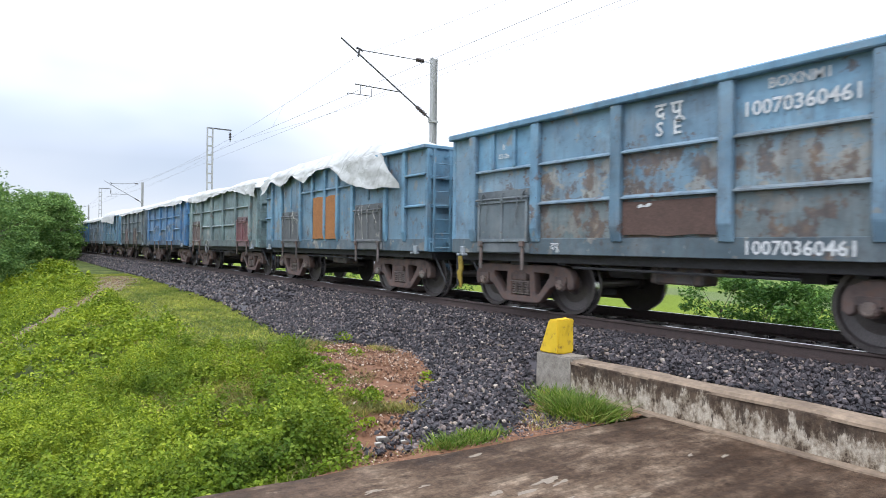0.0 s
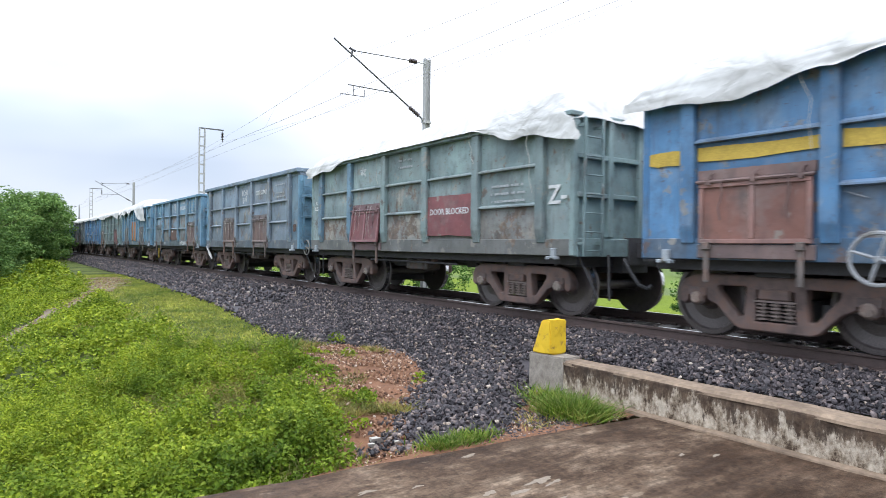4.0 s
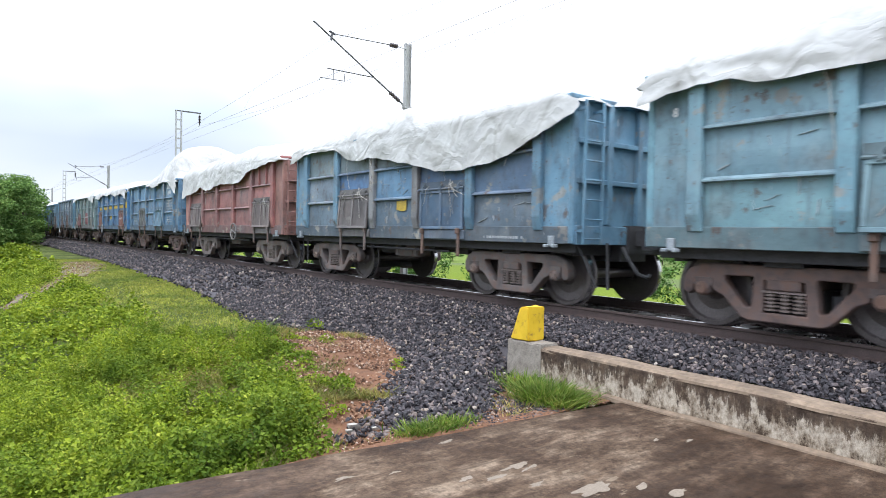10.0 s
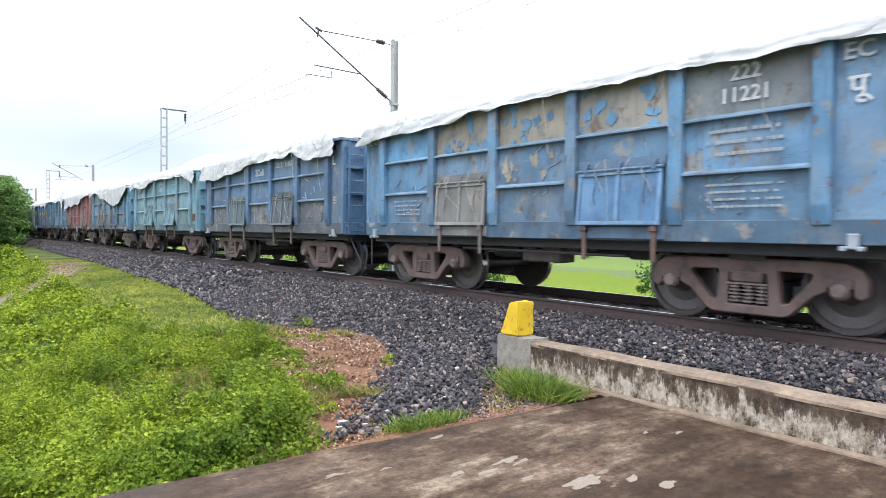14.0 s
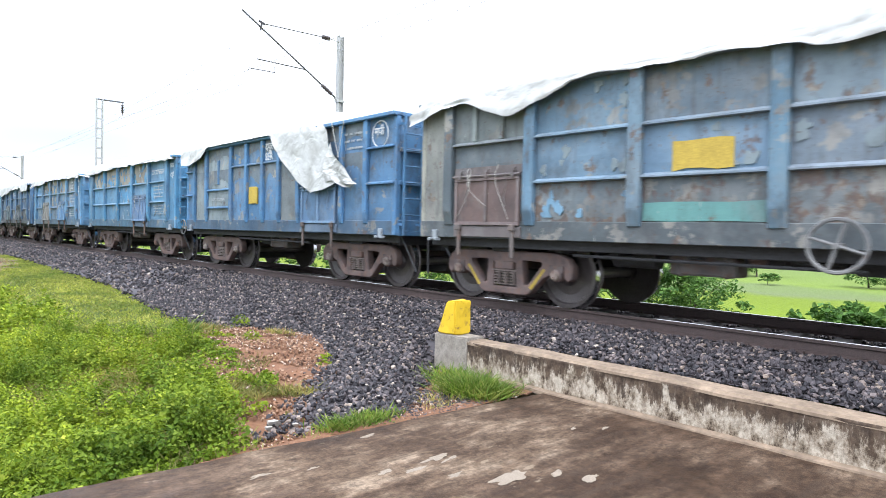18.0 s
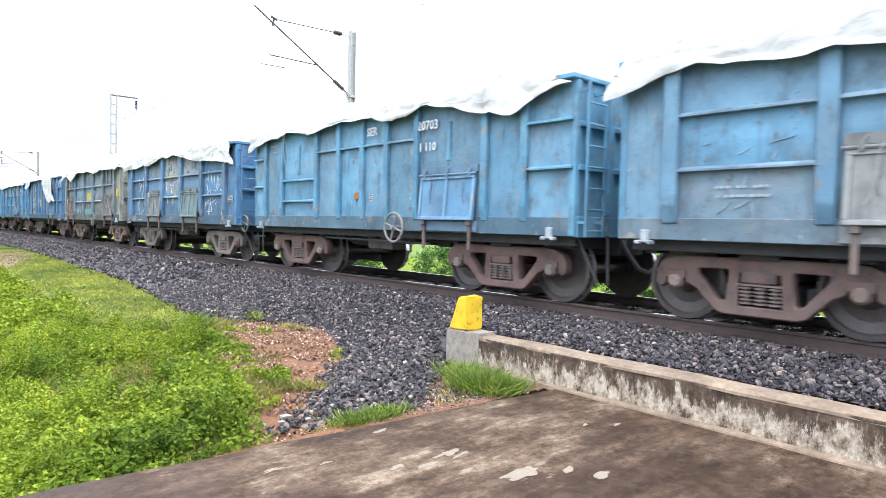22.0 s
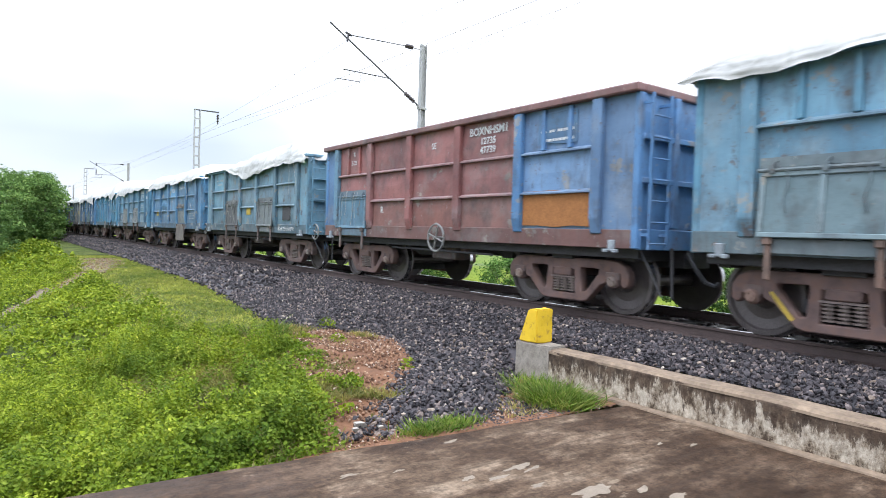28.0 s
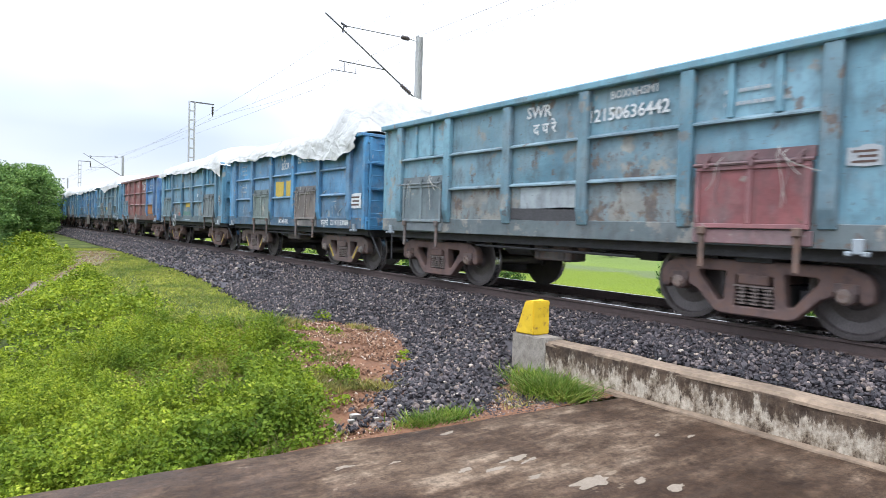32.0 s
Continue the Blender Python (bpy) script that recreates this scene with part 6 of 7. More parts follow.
def x_11(w):
    for b in range(8):
        bare_band(w, b, 2.64, 3.145, (0.115, 0.145, 0.165), 11 + b, 0.5)
        bare_band(w, b, 1.28, 2.58, (0.12, 0.15, 0.17), 31 + b, 0.24)
    for b in (2, 3, 4, 5):
        faded_paint(w, rib_y(b), 2.25, 3.10, 0.62, (0.30, 0.27, 0.21), 5, 110 + b)
    lettering("BLOCKED DOOR", 0.11, w, rib_y(1), 1.80, FAINT, x=-1.565)
    lettering("दपूरे", 0.24, w, -0.17, 2.97, x=-1.578)
    lettering("SER", 0.24, w, -0.17, 2.74, x=-1.578)
    patch("yellow_notice", w, 0.64, 1.86, 0.42, 0.40, YELLOW, out=0.03)
    bars(w, -3.55, 2.86, 0.6, 0.42, 3)
    lettering("मपी", 0.2, w, -4.42, 2.90, x=-1.578)
    bm = bmesh.new()
    torus_x(bm, -1.556, -4.42, 2.86, 0.24, 0.012, 28, 4)
    part("painted_ring", bm, WHITE, w)


def x_12(w):
    patch("yellow_notice", w, 0.00, 2.05, 0.72, 0.34, YELLOW)
    patch("yellow_notice", w, -4.5, 2.12, 0.36, 0.30, YELLOW)
    patch("green_strip", w, bay_y(2), 1.39, 1.45, 0.2, PAINT, (0.08, 0.22, 0.2))
    for b, z0, z1, n in ((1, 2.50, 3.10, 4), (1, 1.90, 2.40, 5), (2, 1.90, 2.40, 5), (3, 1.90, 2.40, 4)):
        faded_paint(w, bay_y(b), z0, z1, 1.40, (0.185, 0.225, 0.235), n, 120 + 3 * b + n)
    faded_paint(w, bay_y(1), 1.32, 1.78, 1.40, (0.12, 0.235, 0.33), 5, 125)


def x_13(w):
    for b in (2, 3):
        faded_paint(w, bay_y(b), 2.50, 3.10, 1.40, (0.13, 0.215, 0.30), 7, 130 + b)
    faded_paint(w, bay_y(2), 1.88, 2.40, 1.40, (0.06, 0.185, 0.34), 12, 139)
    scrapes(w, 3, (0, 2, 4, 4), 7, WHITE, big=1.35)
    scrapes(w, 4, (1, 3), 3, None, ((1.34, 1.5),))
    poster(w, -4.5, 1.7, 0.4 * 0.8, 0.2 * 0.8)
    bars(w, bay_y(0), 1.13, 0.5, 0.14, 1)
    bars(w, 4.5, 1.7, 0.3, 0.2, 3)


def x_14(w):
    lettering("SER", 0.22, w, -0.16, 2.86, x=-1.578)
    lettering("20703", 0.22, w, -1.80, 2.82, x=-1.578)
    lettering("1 110", 0.2, w, -1.80, 2.45, x=-1.578)
    bars(w, 3.86, 2.88, 0.4, 0.3, 2)
    poster(w, -0.12, 1.62, 0.12 * 0.8, 0.18 * 0.8)
    patch("rust_plate", w, 0.35, 1.66, 0.14, 0.14, ORANGE, out=0.03)


def x_15(w):
    for b in (1, 2, 4):
        faded_paint(w, bay_y(b), 1.90, 2.40, 1.40, (0.17, 0.26, 0.32), 4, 150 + b)
    scrapes(w, 8, (0, 2), 5)
    lettering("221422", 0.25, w, bay_y(4), 2.96)
    lettering("21310", 0.24, w, bay_y(4), 2.70)
    lettering("दपूमरे", 0.18, w, -4.57, 2.92)
    lettering("SECR", 0.18, w, -4.57, 2.62)
    bars(w, bay_y(4), 2.2, 0.95, 0.45, 4)
    bars(w, bay_y(4), 1.6, 0.6, 0.08, 1)
    bars(w, bay_y(0), 1.6, 0.6, 0.2, 2)
    bars(w, bay_y(2), 1.55, 0.6, 0.2, 2)
    poster(w, -4.5, 1.72, 0.34 * 0.8, 0.22 * 0.8)
    patch("pale_plate", w, bay_y(2) - 0.3, 1.13, 0.34, 0.18, YELLOW)


def x_16(w):
    for b, z0, z1, n in ((2, 2.50, 3.10, 6), (1, 2.50, 3.05, 3), (2, 1.32, 1.78, 4), (3, 1.90, 2.40, 5), (4, 2.50, 3.10, 4)):
        faded_paint(w, bay_y(b), z0, z1, 1.40, (0.22, 0.245, 0.235), n, 160 + b + n)
    placed("hinge_bar", M_HINGE, w, pose(0, bay_y(1), 0.12), (0.10, 0.24, 0.38), "worn hinge bar over a welded-shut door")
    scrapes(w, 12, (2, 4), 5)
    lettering("प म रे", 0.2, w, bay_y(2), 2.98)
    lettering("WCR", 0.27, w, bay_y(2), 2.76)
    lettering("22161715357", 0.2, w, bay_y(3), 2.84)
    patch("yellow_notice", w, bay_y(0) + 0.0, 1.74, 0.45, 0.24, YELLOW)
    bars(w, 4.54, 2.8, 0.4, 0.24, 2)
    bars(w, bay_y(4), 1.6, 0.9, 0.3, 3)
    bars(w, bay_y(0) + 0.4, 1.13, 0.6, 0.12, 1)


def x_17(w):
    lettering("ECoR 22121610500", 0.15, w, bay_y(4), 1.13, x=-1.552)
    patch("yellow_notice", w, bay_y(2), 1.7, 0.4, 0.28, YELLOW)
    patch("torn_plate", w, bay_y(4), 1.6, 0.6, 0.42, DARK)
    faded_paint(w, bay_y(4), 1.40, 1.78, 0.6, (0.42, 0.42, 0.40), 6, 171)
    bars(w, bay_y(0), 2.85, 0.7, 0.3, 2)


def x_18(w):
    lettering("R", 0.16, w, bay_y(0), 2.96)
    lettering("3-28", 0.15, w, bay_y(0), 2.76)
    lettering("SE", 0.17, w, bay_y(2), 2.85)
    lettering("BOXNHSM1", 0.2, w, bay_y(3), 2.98)
    lettering("12735", 0.17, w, bay_y(3), 2.80)
    lettering("47739", 0.17, w, bay_y(3), 2.64)
    patch("dark_panel", w, bay_y(4), 2.84, 0.82, 0.5, PAINT, NAVY)
    bars(w, bay_y(4), 2.84, 0.7, 0.42, 3, WHITE)
    patch("rust_plate", w, bay_y(4), 1.58, 1.45, 0.55, ORANGE)
    lettering("R", 0.2, w, bay_y(1) + 0.3, 1.62)


def x_19(w):
    patch("yellow_notice", w, bay_y(2) - 0.12, 1.72, 0.7, 0.2, YELLOW)
    patch("red_smear", w, bay_y(1) - 0.35, 1.3, 0.3, 0.2, PAINT, (0.4, 0.12, 0.1))
    patch("white_scrape", w, bay_y(3) + 0.1, 2.1, 0.12, 0.1, WHITE)
    patch("green_strip", w, bay_y(2), 1.36, 1.4, 0.14, PAINT, (0.08, 0.2, 0.16))
    bars(w, bay_y(2), 1.13, 0.9, 0.12, 1)
    poster(w, -4.5, 1.9, 0.2 * 0.8, 0.3 * 0.8)


def x_20(w):
    scrapes(w, 11, (0, 4), 4)
    lettering("द पू", 0.24, w, bay_y(2), 2.98)
    lettering("SECR", 0.26, w, -0.17, 2.72)
    lettering("22141153988", 0.22, w, bay_y(3), 2.82)
    patch("yellow_notice", w, 0.25, 2.08, 0.60, 0.44, YELLOW)
    patch("yellow_notice", w, -0.55, 2.08, 0.60, 0.44, YELLOW)
    lettering("BOXNHL", 0.18, w, bay_y(2) - 0.1, 1.13, x=-1.552)
    lettering("दपूमरे", 0.2, w, bay_y(4) + 0.5, 1.13, x=-1.552)
    lettering("22141153988", 0.18, w, bay_y(4) - 0.32, 1.13, x=-1.552)
    poster(w, -4.45, 1.66, 0.60, 0.34, WHITE)
    bars(w, bay_y(0), 2.82, 0.5, 0.4, 3)
    bars(w, bay_y(0), 2.2, 0.4, 0.3, 2)
    bars(w, bay_y(4), 1.75, 0.3, 0.2, 2)


def x_21(w):
    lettering("SWR", 0.26, w, 0.14, 2.97)
    lettering("द प रे", 0.24, w, bay_y(2), 2.70)
    lettering("BOXNHSM1", 0.15, w, bay_y(3), 3.02)
    lettering("12150636442", 0.25, w, bay_y(3) + 0.12, 2.76)
    bars(w, bay_y(4), 2.86, 0.8, 0.45, 3)
    patch("pale_plate", w, bay_y(2) - 0.1, 1.62, 1.2, 0.36, PAINT, (0.30, 0.33, 0.34))
    poster(w, -4.5, 1.95, 0.4 * 0.8, 0.25 * 0.8)
    patch("dark_sill_plate", w, bay_y(2), 1.36, 1.45, 0.2, DARK)


wagon(-1, "R", STEEL, "weathered steel-blue ribbed open wagon with orange plates", ((1, SOOT, 0), (6, SOOT, 0)), tarp=(0.0, 0.80, [0.3, 0.05, 0.2, 0.02, 0.2, 0.02, 0.02, 0.3, 0.55, 0.62], [0.25, 0.15, 0.25, 0.3, 0.3, 0.3, 0.4, 0.35, 0.25], 1.1), extra=x_m1)
wagon(-2, "S", GGREEN, "grey-green open wagon with a red side door", ((0, RUSTC, 0), (4, OXIDE, 0)), tarp=(0.0, 1.0, [0.1, 0.2, 0.08, 0.05, 0.3], [0.1, 0.15, 0.05, 0.1, 0.2]), wheel_bay=(1.0, 1.0))
wagon(-3, "S", BLUE, "dark blue open wagon with a white sheet", ((1, BLUE, 0), (3, BLUE, 0)), tarp=(0.0, 1.0, [0.05, 0.08, 0.05, 0.12, 0.1], [0.1, 0.1, 0.1, 0.2, 0.1]))
wagon(-4, "S", GREYB, "grey-brown open wagon with rusty doors", ((1, RUSTC, 0), (3, RUSTC, 0)), tarp=(0.0, 1.0, [0.08, 0.12, 0.06, 0.12, 0.1], [0.1, 0.15, 0.15, 0.15, 0.1]))
wagon(-5, "S", STEEL, "steel-blue open wagon with a sagging sheet", ((0, STEEL, 0), (4, STEEL, 0)), tarp=(0.0, 0.8, [0.2, 0.3, 0.5], [0.3, 0.4, 0.3]))
for k, c in ((-6, DULL), (-7, BLUE), (-8, STEEL), (-9, RED), (-10, DULL)):
    wagon(k, "S", c, "weathered open wagon far down the line", ((1, GREYB, 0), (3, GREYB, 0)), tarp=(0.0, 1.0, [0.06, 0.12, 0.08], [0.1, 0.15, 0.1]))
wagon(0, "S", (0.125, 0.255, 0.36), "rust-streaked steel-blue open wagon with no sheet", ((0, GREYB, 0), (4, RUSTC, 0)), low=(0.12, 0.19, 0.23), panels={(3, 0): (0.14, 0.19, 0.2), (1, 0): (0.15, 0.2, 0.2), (3, 1): (0.15, 0.22, 0.26)}, extra=x_0, rust={(1, 1): 0.6, (2, 1): 0.75, (3, 1): 0.65, (1, 0): 0.6, (3, 0): 0.45, (2, 0): 0.6, (0, 1): 0.3, (4, 1): 0.4, (4, 0): 0.6})
wagon(1, "S", DULL, "faded grey-blue open wagon with brown doors", ((1, RUSTC, 0), (3, RUSTC, 0)), end=STEEL, wheel_bay=(-5.1, 1.05), extra=x_1, rust={(0, 1): 0.4, (2, 1): 0.45, (0, 0): 0.3, (2, 0): 0.4})
wagon(2, "S", GGREEN, "grey-green open wagon with a dark red blocked door", ((1, OXIDE, 6),), low=(0.20, 0.20, 0.18), panels={("p", 0): STEEL, ("p", 1): STEEL}, tarp=(0.0, 1.0, [0.16, 0.10, -0.2, -0.2, -0.2, 0.12, 0.3], [0.2, 0.26, 0.28, 0.30, 0.34, 0.42, 0.35]), extra=x_2, rust={(0, 0): 0.7, (1, 0): 0.6, (2, 0): 0.75, (4, 0): 0.6, (2, 1): 0.35})
wagon(3, "S", BLUE, "blue open wagon with yellow band and brick-red doors", ((0, (0.24, 0.09, 0.06), 0), (4, (0.26, 0.08, 0.05), 0)), tarp=(0.0, 1.0, [0.14, 0.2, 0.03, 0.1, 0.05, 0.2, 0.1, 0.35], [0.3, 0.3, 0.3, 0.35, 0.3, 0.25, 0.3, 0.35]), wheel_bay=(2.0, 1.05, (0.6, 0.6, 0.6)), extra=x_3)
wagon(4, "S", (0.095, 0.205, 0.315), "blue open wagon with a high hump of white sheet", ((1, SOOT, 0), (3, STEEL, 5)), low=(0.08, 0.2, 0.33), tarp=(0.0, 0.985, [0.15, -0.2, -0.2, -0.1, 0.05, 0.14, 0.03, 0.03, 0.45], [0.05, -0.1, -0.1, 0.0, 0.2, 0.4, 0.85, 1.2, 1.0]), wheel_bay=(-5.0, 1.05), extra=x_4)
wagon(5, "S", (0.36, 0.125, 0.105), "brick-red open wagon with dark brown doors", ((0, (0.17, 0.12, 0.11), 4), (4, (0.18, 0.13, 0.115), 3)), frame_col=(0.20, 0.18, 0.165), end=(0.33, 0.15, 0.115), tarp=(0.0, 1.0, [0.65, 0.55, 0.4, 0.5, 0.35, 0.45, 0.2, 0.08, 0.06], [0.25, 0.3, 0.32, 0.36, 0.36, 0.42, 0.42, 0.38, 0.3]), wheel_bay=(-1.29, 1.06, (0.33, 0.3, 0.28)))
wagon(6, "S", STEEL, "patchy blue and grey open wagon with a sagging sheet", ((1, (0.14, 0.11, 0.10), 4), (3, (0.06, 0.12, 0.20), 0)), frame_col=(0.17, 0.15, 0.14), low=(0.09, 0.14, 0.19), panels={(0, 1): DULL, (0, 2): (0.2, 0.26, 0.28), (1, 2): (0.17, 0.22, 0.24), (1, 1): (0.06, 0.15, 0.30), (2, 1): (0.08, 0.20, 0.33), (2, 2): (0.16, 0.20, 0.22), (3, 1): (0.05, 0.12, 0.25), (3, 2): (0.12, 0.15, 0.17), (4, 1): (0.06, 0.14, 0.26), (4, 2): (0.1, 0.15, 0.2), ("p", 2): (0.20, 0.20, 0.20), ("p", 3): (0.20, 0.19, 0.19)}, tarp=(0.0, 1.0, [0.2, 0.05, 0.12, 0.35, 0.4, 0.6, 0.75, 0.55, 0.2], [0.2, 0.25, 0.3, 0.4, 0.45, 0.1, -0.2, 0.0, 0.2]), extra=x_6)
wagon(7, "S", CYAN, "pale blue-green open wagon with tilted doors", ((1, (0.13, 0.24, 0.27), 7), (3, (0.13, 0.26, 0.30), 8)), low=(0.15, 0.28, 0.31), tarp=(0.0, 0.99, [0.22, 0.15, 0.25, 0.1, 0.05, 0.04, 0.06, 0.08, 0.35], [0.2, 0.2, 0.3, 0.2, 0.2, 0.25, 0.3, 0.45, 0.5]), extra=x_7)
wagon(8, "S", NAVY, "dark grey-blue open wagon with scraped panels", ((1, (0.10, 0.14, 0.16), 4), (3, (0.065, 0.085, 0.10), 6)), low=(0.095, 0.11, 0.14), tarp=(0.0, 0.97, [0.30, 0.34, 0.30, 0.24, 0.14, 0.12, 0.10, 0.25, 0.25], [0.25, 0.3, 0.33, 0.36, 0.38, 0.40, 0.42, 0.5, 0.45]), extra=x_8, rust={(2, 0): 0.5, (0, 0): 0.5, (4, 0): 0.4})
wagon(9, "S", (0.10, 0.245, 0.40), "blue and tan faded open wagon", ((1, (0.24, 0.22, 0.19), 3), (3, (0.10, 0.24, 0.42), 5)), panels={(1, 2): TAN, (2, 2): TAN, (3, 2): TAN, (4, 2): (0.2, 0.22, 0.22)}, tarp=(0.0, 1.0, [0.2, 0.12, 0.15, 0.05, 0.04, 0.06, 0.05, 0.08, 0.1], [0.25, 0.3, 0.3, 0.25, 0.2, 0.2, 0.2, 0.2, 0.2]), extra=x_9, rust={(2, 1): 0.3, (4, 1): 0.3})
wagon(10, "S", (0.07, 0.25, 0.43), "bright blue open wagon with tan patches", ((3, (0.1, 0.2, 0.36), 4),), panels={(0, 2): TAN, (1, 2): TAN, (2, 2): TAN, (3, 2): TAN}, tarp=(0.0, 0.98, [0.1, 0.1, 0.06, 0.04, 0.04, 0.05, 0.05, 0.06], [0.2, 0.2, 0.2, 0.2, 0.2, 0.2, 0.25, 0.2]), wheel_bay=(-4.95, 1.05), extra=x_10)
wagon(11, "R", (0.06, 0.18, 0.34), "blue ribbed open wagon with a torn hanging sheet", ((6, (0.10, 0.2, 0.34), 0),), panels={(0, 0): (0.22, 0.25, 0.25), (1, 0): (0.2, 0.24, 0.25), (5, 0): (0.2, 0.22, 0.22)}, tarp=(0.0, 0.765, [0.25, 0.3, 0.12, -0.2, -0.2, -0.2, -0.2, 0.0, 0.5, 1.02, 0.95], [0.25, 0.25, 0.15, 0.05, 0.0, 0.0, 0.05, 0.2, 0.3, 0.3, 0.1], 0.7), extra=x_11)
torn_end(TARPS[11])
wagon(12, "S", GREYB, "grimy grey-blue open wagon with rusty doors", ((0, RUSTC, 0), (4, (0.14, 0.12, 0.11), 4)), panels={(1, 1): (0.12, 0.25, 0.37), (2, 1): (0.14, 0.23, 0.32), (3, 1): DULL, (1, 2): (0.13, 0.23, 0.31), (2, 2): (0.155, 0.225, 0.28), (3, 2): (0.16, 0.21, 0.24), (1, 0): (0.15, 0.19, 0.21), (0, 2): (0.2, 0.225, 0.21), ("p", 1): (0.11, 0.22, 0.32), ("p", 2): STEEL, ("p", 3): STEEL}, end=(0.28, 0.27, 0.22), frame_col=(0.17, 0.13, 0.12), tarp=(0.0, 1.0, [0.2, 0.03, 0.30, 0.02, 0.03, 0.05, 0.12, 0.05, 0.1, 0.1], [0.2, 0.25, 0.08, 0.3, 0.36, 0.4, 0.5, 0.48, 0.42, 0.4]), wheel_bay=(-1.44, 1.04, (0.25, 0.24, 0.23)), extra=x_12, rust={(1, 0): 0.6, (2, 0): 0.4, (3, 0): 0.6, (0, 0): 0.5, (2, 2): 0.4})
wagon(13, "S", (0.06, 0.185, 0.34), "blue open wagon with scraped white marks", ((1, (0.17, 0.19, 0.19), 3), (3, (0.14, 0.21, 0.21), 5)), panels={(2, 2): (0.28, 0.26, 0.22), (3, 2): (0.28, 0.27, 0.24), (2, 1): (0.26, 0.26, 0.24), (1, 2): DULL}, frame_col=(0.20, 0.18, 0.165), tarp=(0.0, 0.95, [0.2, 0.2, 0.2, 0.16, 0.08, 0.03, 0.12, 0.25, 0.3, 0.45], [0.25, 0.25, 0.22, 0.25, 0.25, 0.25, 0.42, 0.55, 0.68, 0.62], 0.55), wheel_bay=(-5.0, 1.05), extra=x_13)
wagon(14, "R", LIGHTB, "light blue ribbed open wagon with dented panels", ((6, (0.11, 0.28, 0.45), 5),), frame_col=(0.150, 0.104, 0.094), tarp=(0.0, 0.98, [0.25, 0.12, 0.03, 0.12, 0.05, 0.03, 0.15, 0.02, 0.16, 0.30, 0.06], [0.3, 0.36, 0.3, 0.34, 0.3, 0.3, 0.38, 0.5, 0.6, 0.72, 0.4]), wheel_bay=(-1.08, 1.06, (0.36, 0.34, 0.31)), extra=x_14)
wagon(15, "S", (0.085, 0.24, 0.365), "light blue open wagon with faded grey doors", ((1, (0.28, 0.28, 0.26), 4), (3, (0.26, 0.27, 0.26), 5)), low=(0.15, 0.26, 0.34), tarp=(0.0, 1.0, [0.30, 0.10, 0.20, 0.22, 0.06, 0.14, 0.04, 0.1, 0.03, 0.04], [0.3, 0.62, 0.55, 0.45, 0.42, 0.35, 0.3, 0.3, 0.3, 0.2]), extra=x_15)
wagon(16, "S", (0.075, 0.225, 0.385), "bright blue open wagon with one door hanging open", ((3, (0.175, 0.135, 0.112), 90),), panels={(3, 0): (0.2, 0.215, 0.205)}, tarp=(0.0, 1.0, [0.2, 0.12, 0.18, 0.05, 0.12, 0.04, 0.1, 0.04], [0.25, 0.35, 0.3, 0.3, 0.28, 0.3, 0.4, 0.4]), wheel_bay=(-5.0, 1.05), extra=x_16)
wagon(17, "S", (0.11, 0.235, 0.31), "dull blue-green open wagon with a torn plate", ((1, SOOT, 0), (3, (0.16, 0.18, 0.18), 3)), tarp=(0.02, 1.0, [-0.2, -0.2, 0.1, 0.3, 0.16, 0.1, 0.14], [0.0, 0.0, 0.15, 0.3, 0.4, 0.5, 0.35]), wheel_bay=(-5.0, 1.08, (0.45, 0.44, 0.42)), extra=x_17)
wagon(18, "S", RED, "brick-red open wagon with blue ends and no sheet", ((0, STEEL, 0),), end=(0.075, 0.20, 0.40), cope=(0.17, 0.07, 0.06), panels={("p", 0): STEEL, ("p", 4): (0.07, 0.2, 0.40), ("p", 5): (0.075, 0.20, 0.40), (4, 0): (0.1, 0.2, 0.34), (4, 1): (0.09, 0.22, 0.42), (4, 2): (0.08, 0.2, 0.4)}, low=(0.27, 0.085, 0.06), frame_col=(0.150, 0.104, 0.094), wheel_bay=(-0.4, 1.05), extra=x_18)
wagon(19, "S", (0.085, 0.235, 0.34), "blue-green open wagon with grimy doors", ((0, (0.13, 0.2, 0.22), 4), (4, (0.12, 0.14, 0.14), 4)), low=(0.12, 0.21, 0.25), frame_col=(0.150, 0.104, 0.094), tarp=(0.0, 1.0, [0.06, 0.1, 0.03, 0.06, 0.1, 0.1, 0.12, 0.03, 0.1, 0.35], [0.25, 0.3, 0.3, 0.3, 0.35, 0.35, 0.35, 0.45, 0.5, 0.5]), wheel_bay=(1.46, 1.05, (0.5, 0.5, 0.48)), extra=x_19, rust={(1, 0): 0.5, (3, 0): 0.5, (2, 0): 0.4, (3, 1): 0.3})
wagon(20, "S", SKYB, "bright blue open wagon with yellow notices", ((1, (0.16, 0.20, 0.18), 0), (3, (0.17, 0.125, 0.10), 0)), frame_col=(0.15, 0.12, 0.11), tarp=(0.0, 0.97, [0.06, 0.05, 0.1, 0.12, 0.06, 0.1, 0.12, 0.22, 0.34, 0.36, 0.2], [0.2, 0.24, 0.24, 0.24, 0.24, 0.25, 0.25, 0.27, 0.36, 0.98, 0.8]), extra=x_20)
wagon(21, "S", (0.125, 0.265, 0.33), "faded blue-green open wagon with a red door", ((0, (0.15, 0.19, 0.20), 0), (4, (0.26, 0.06, 0.06), 0)), low=(0.17, 0.22, 0.23), frame_col=(0.150, 0.104, 0.094), extra=x_21, rust={(1, 0): 0.5, (2, 0): 0.4, (3, 0): 0.6, (3, 1): 0.4})
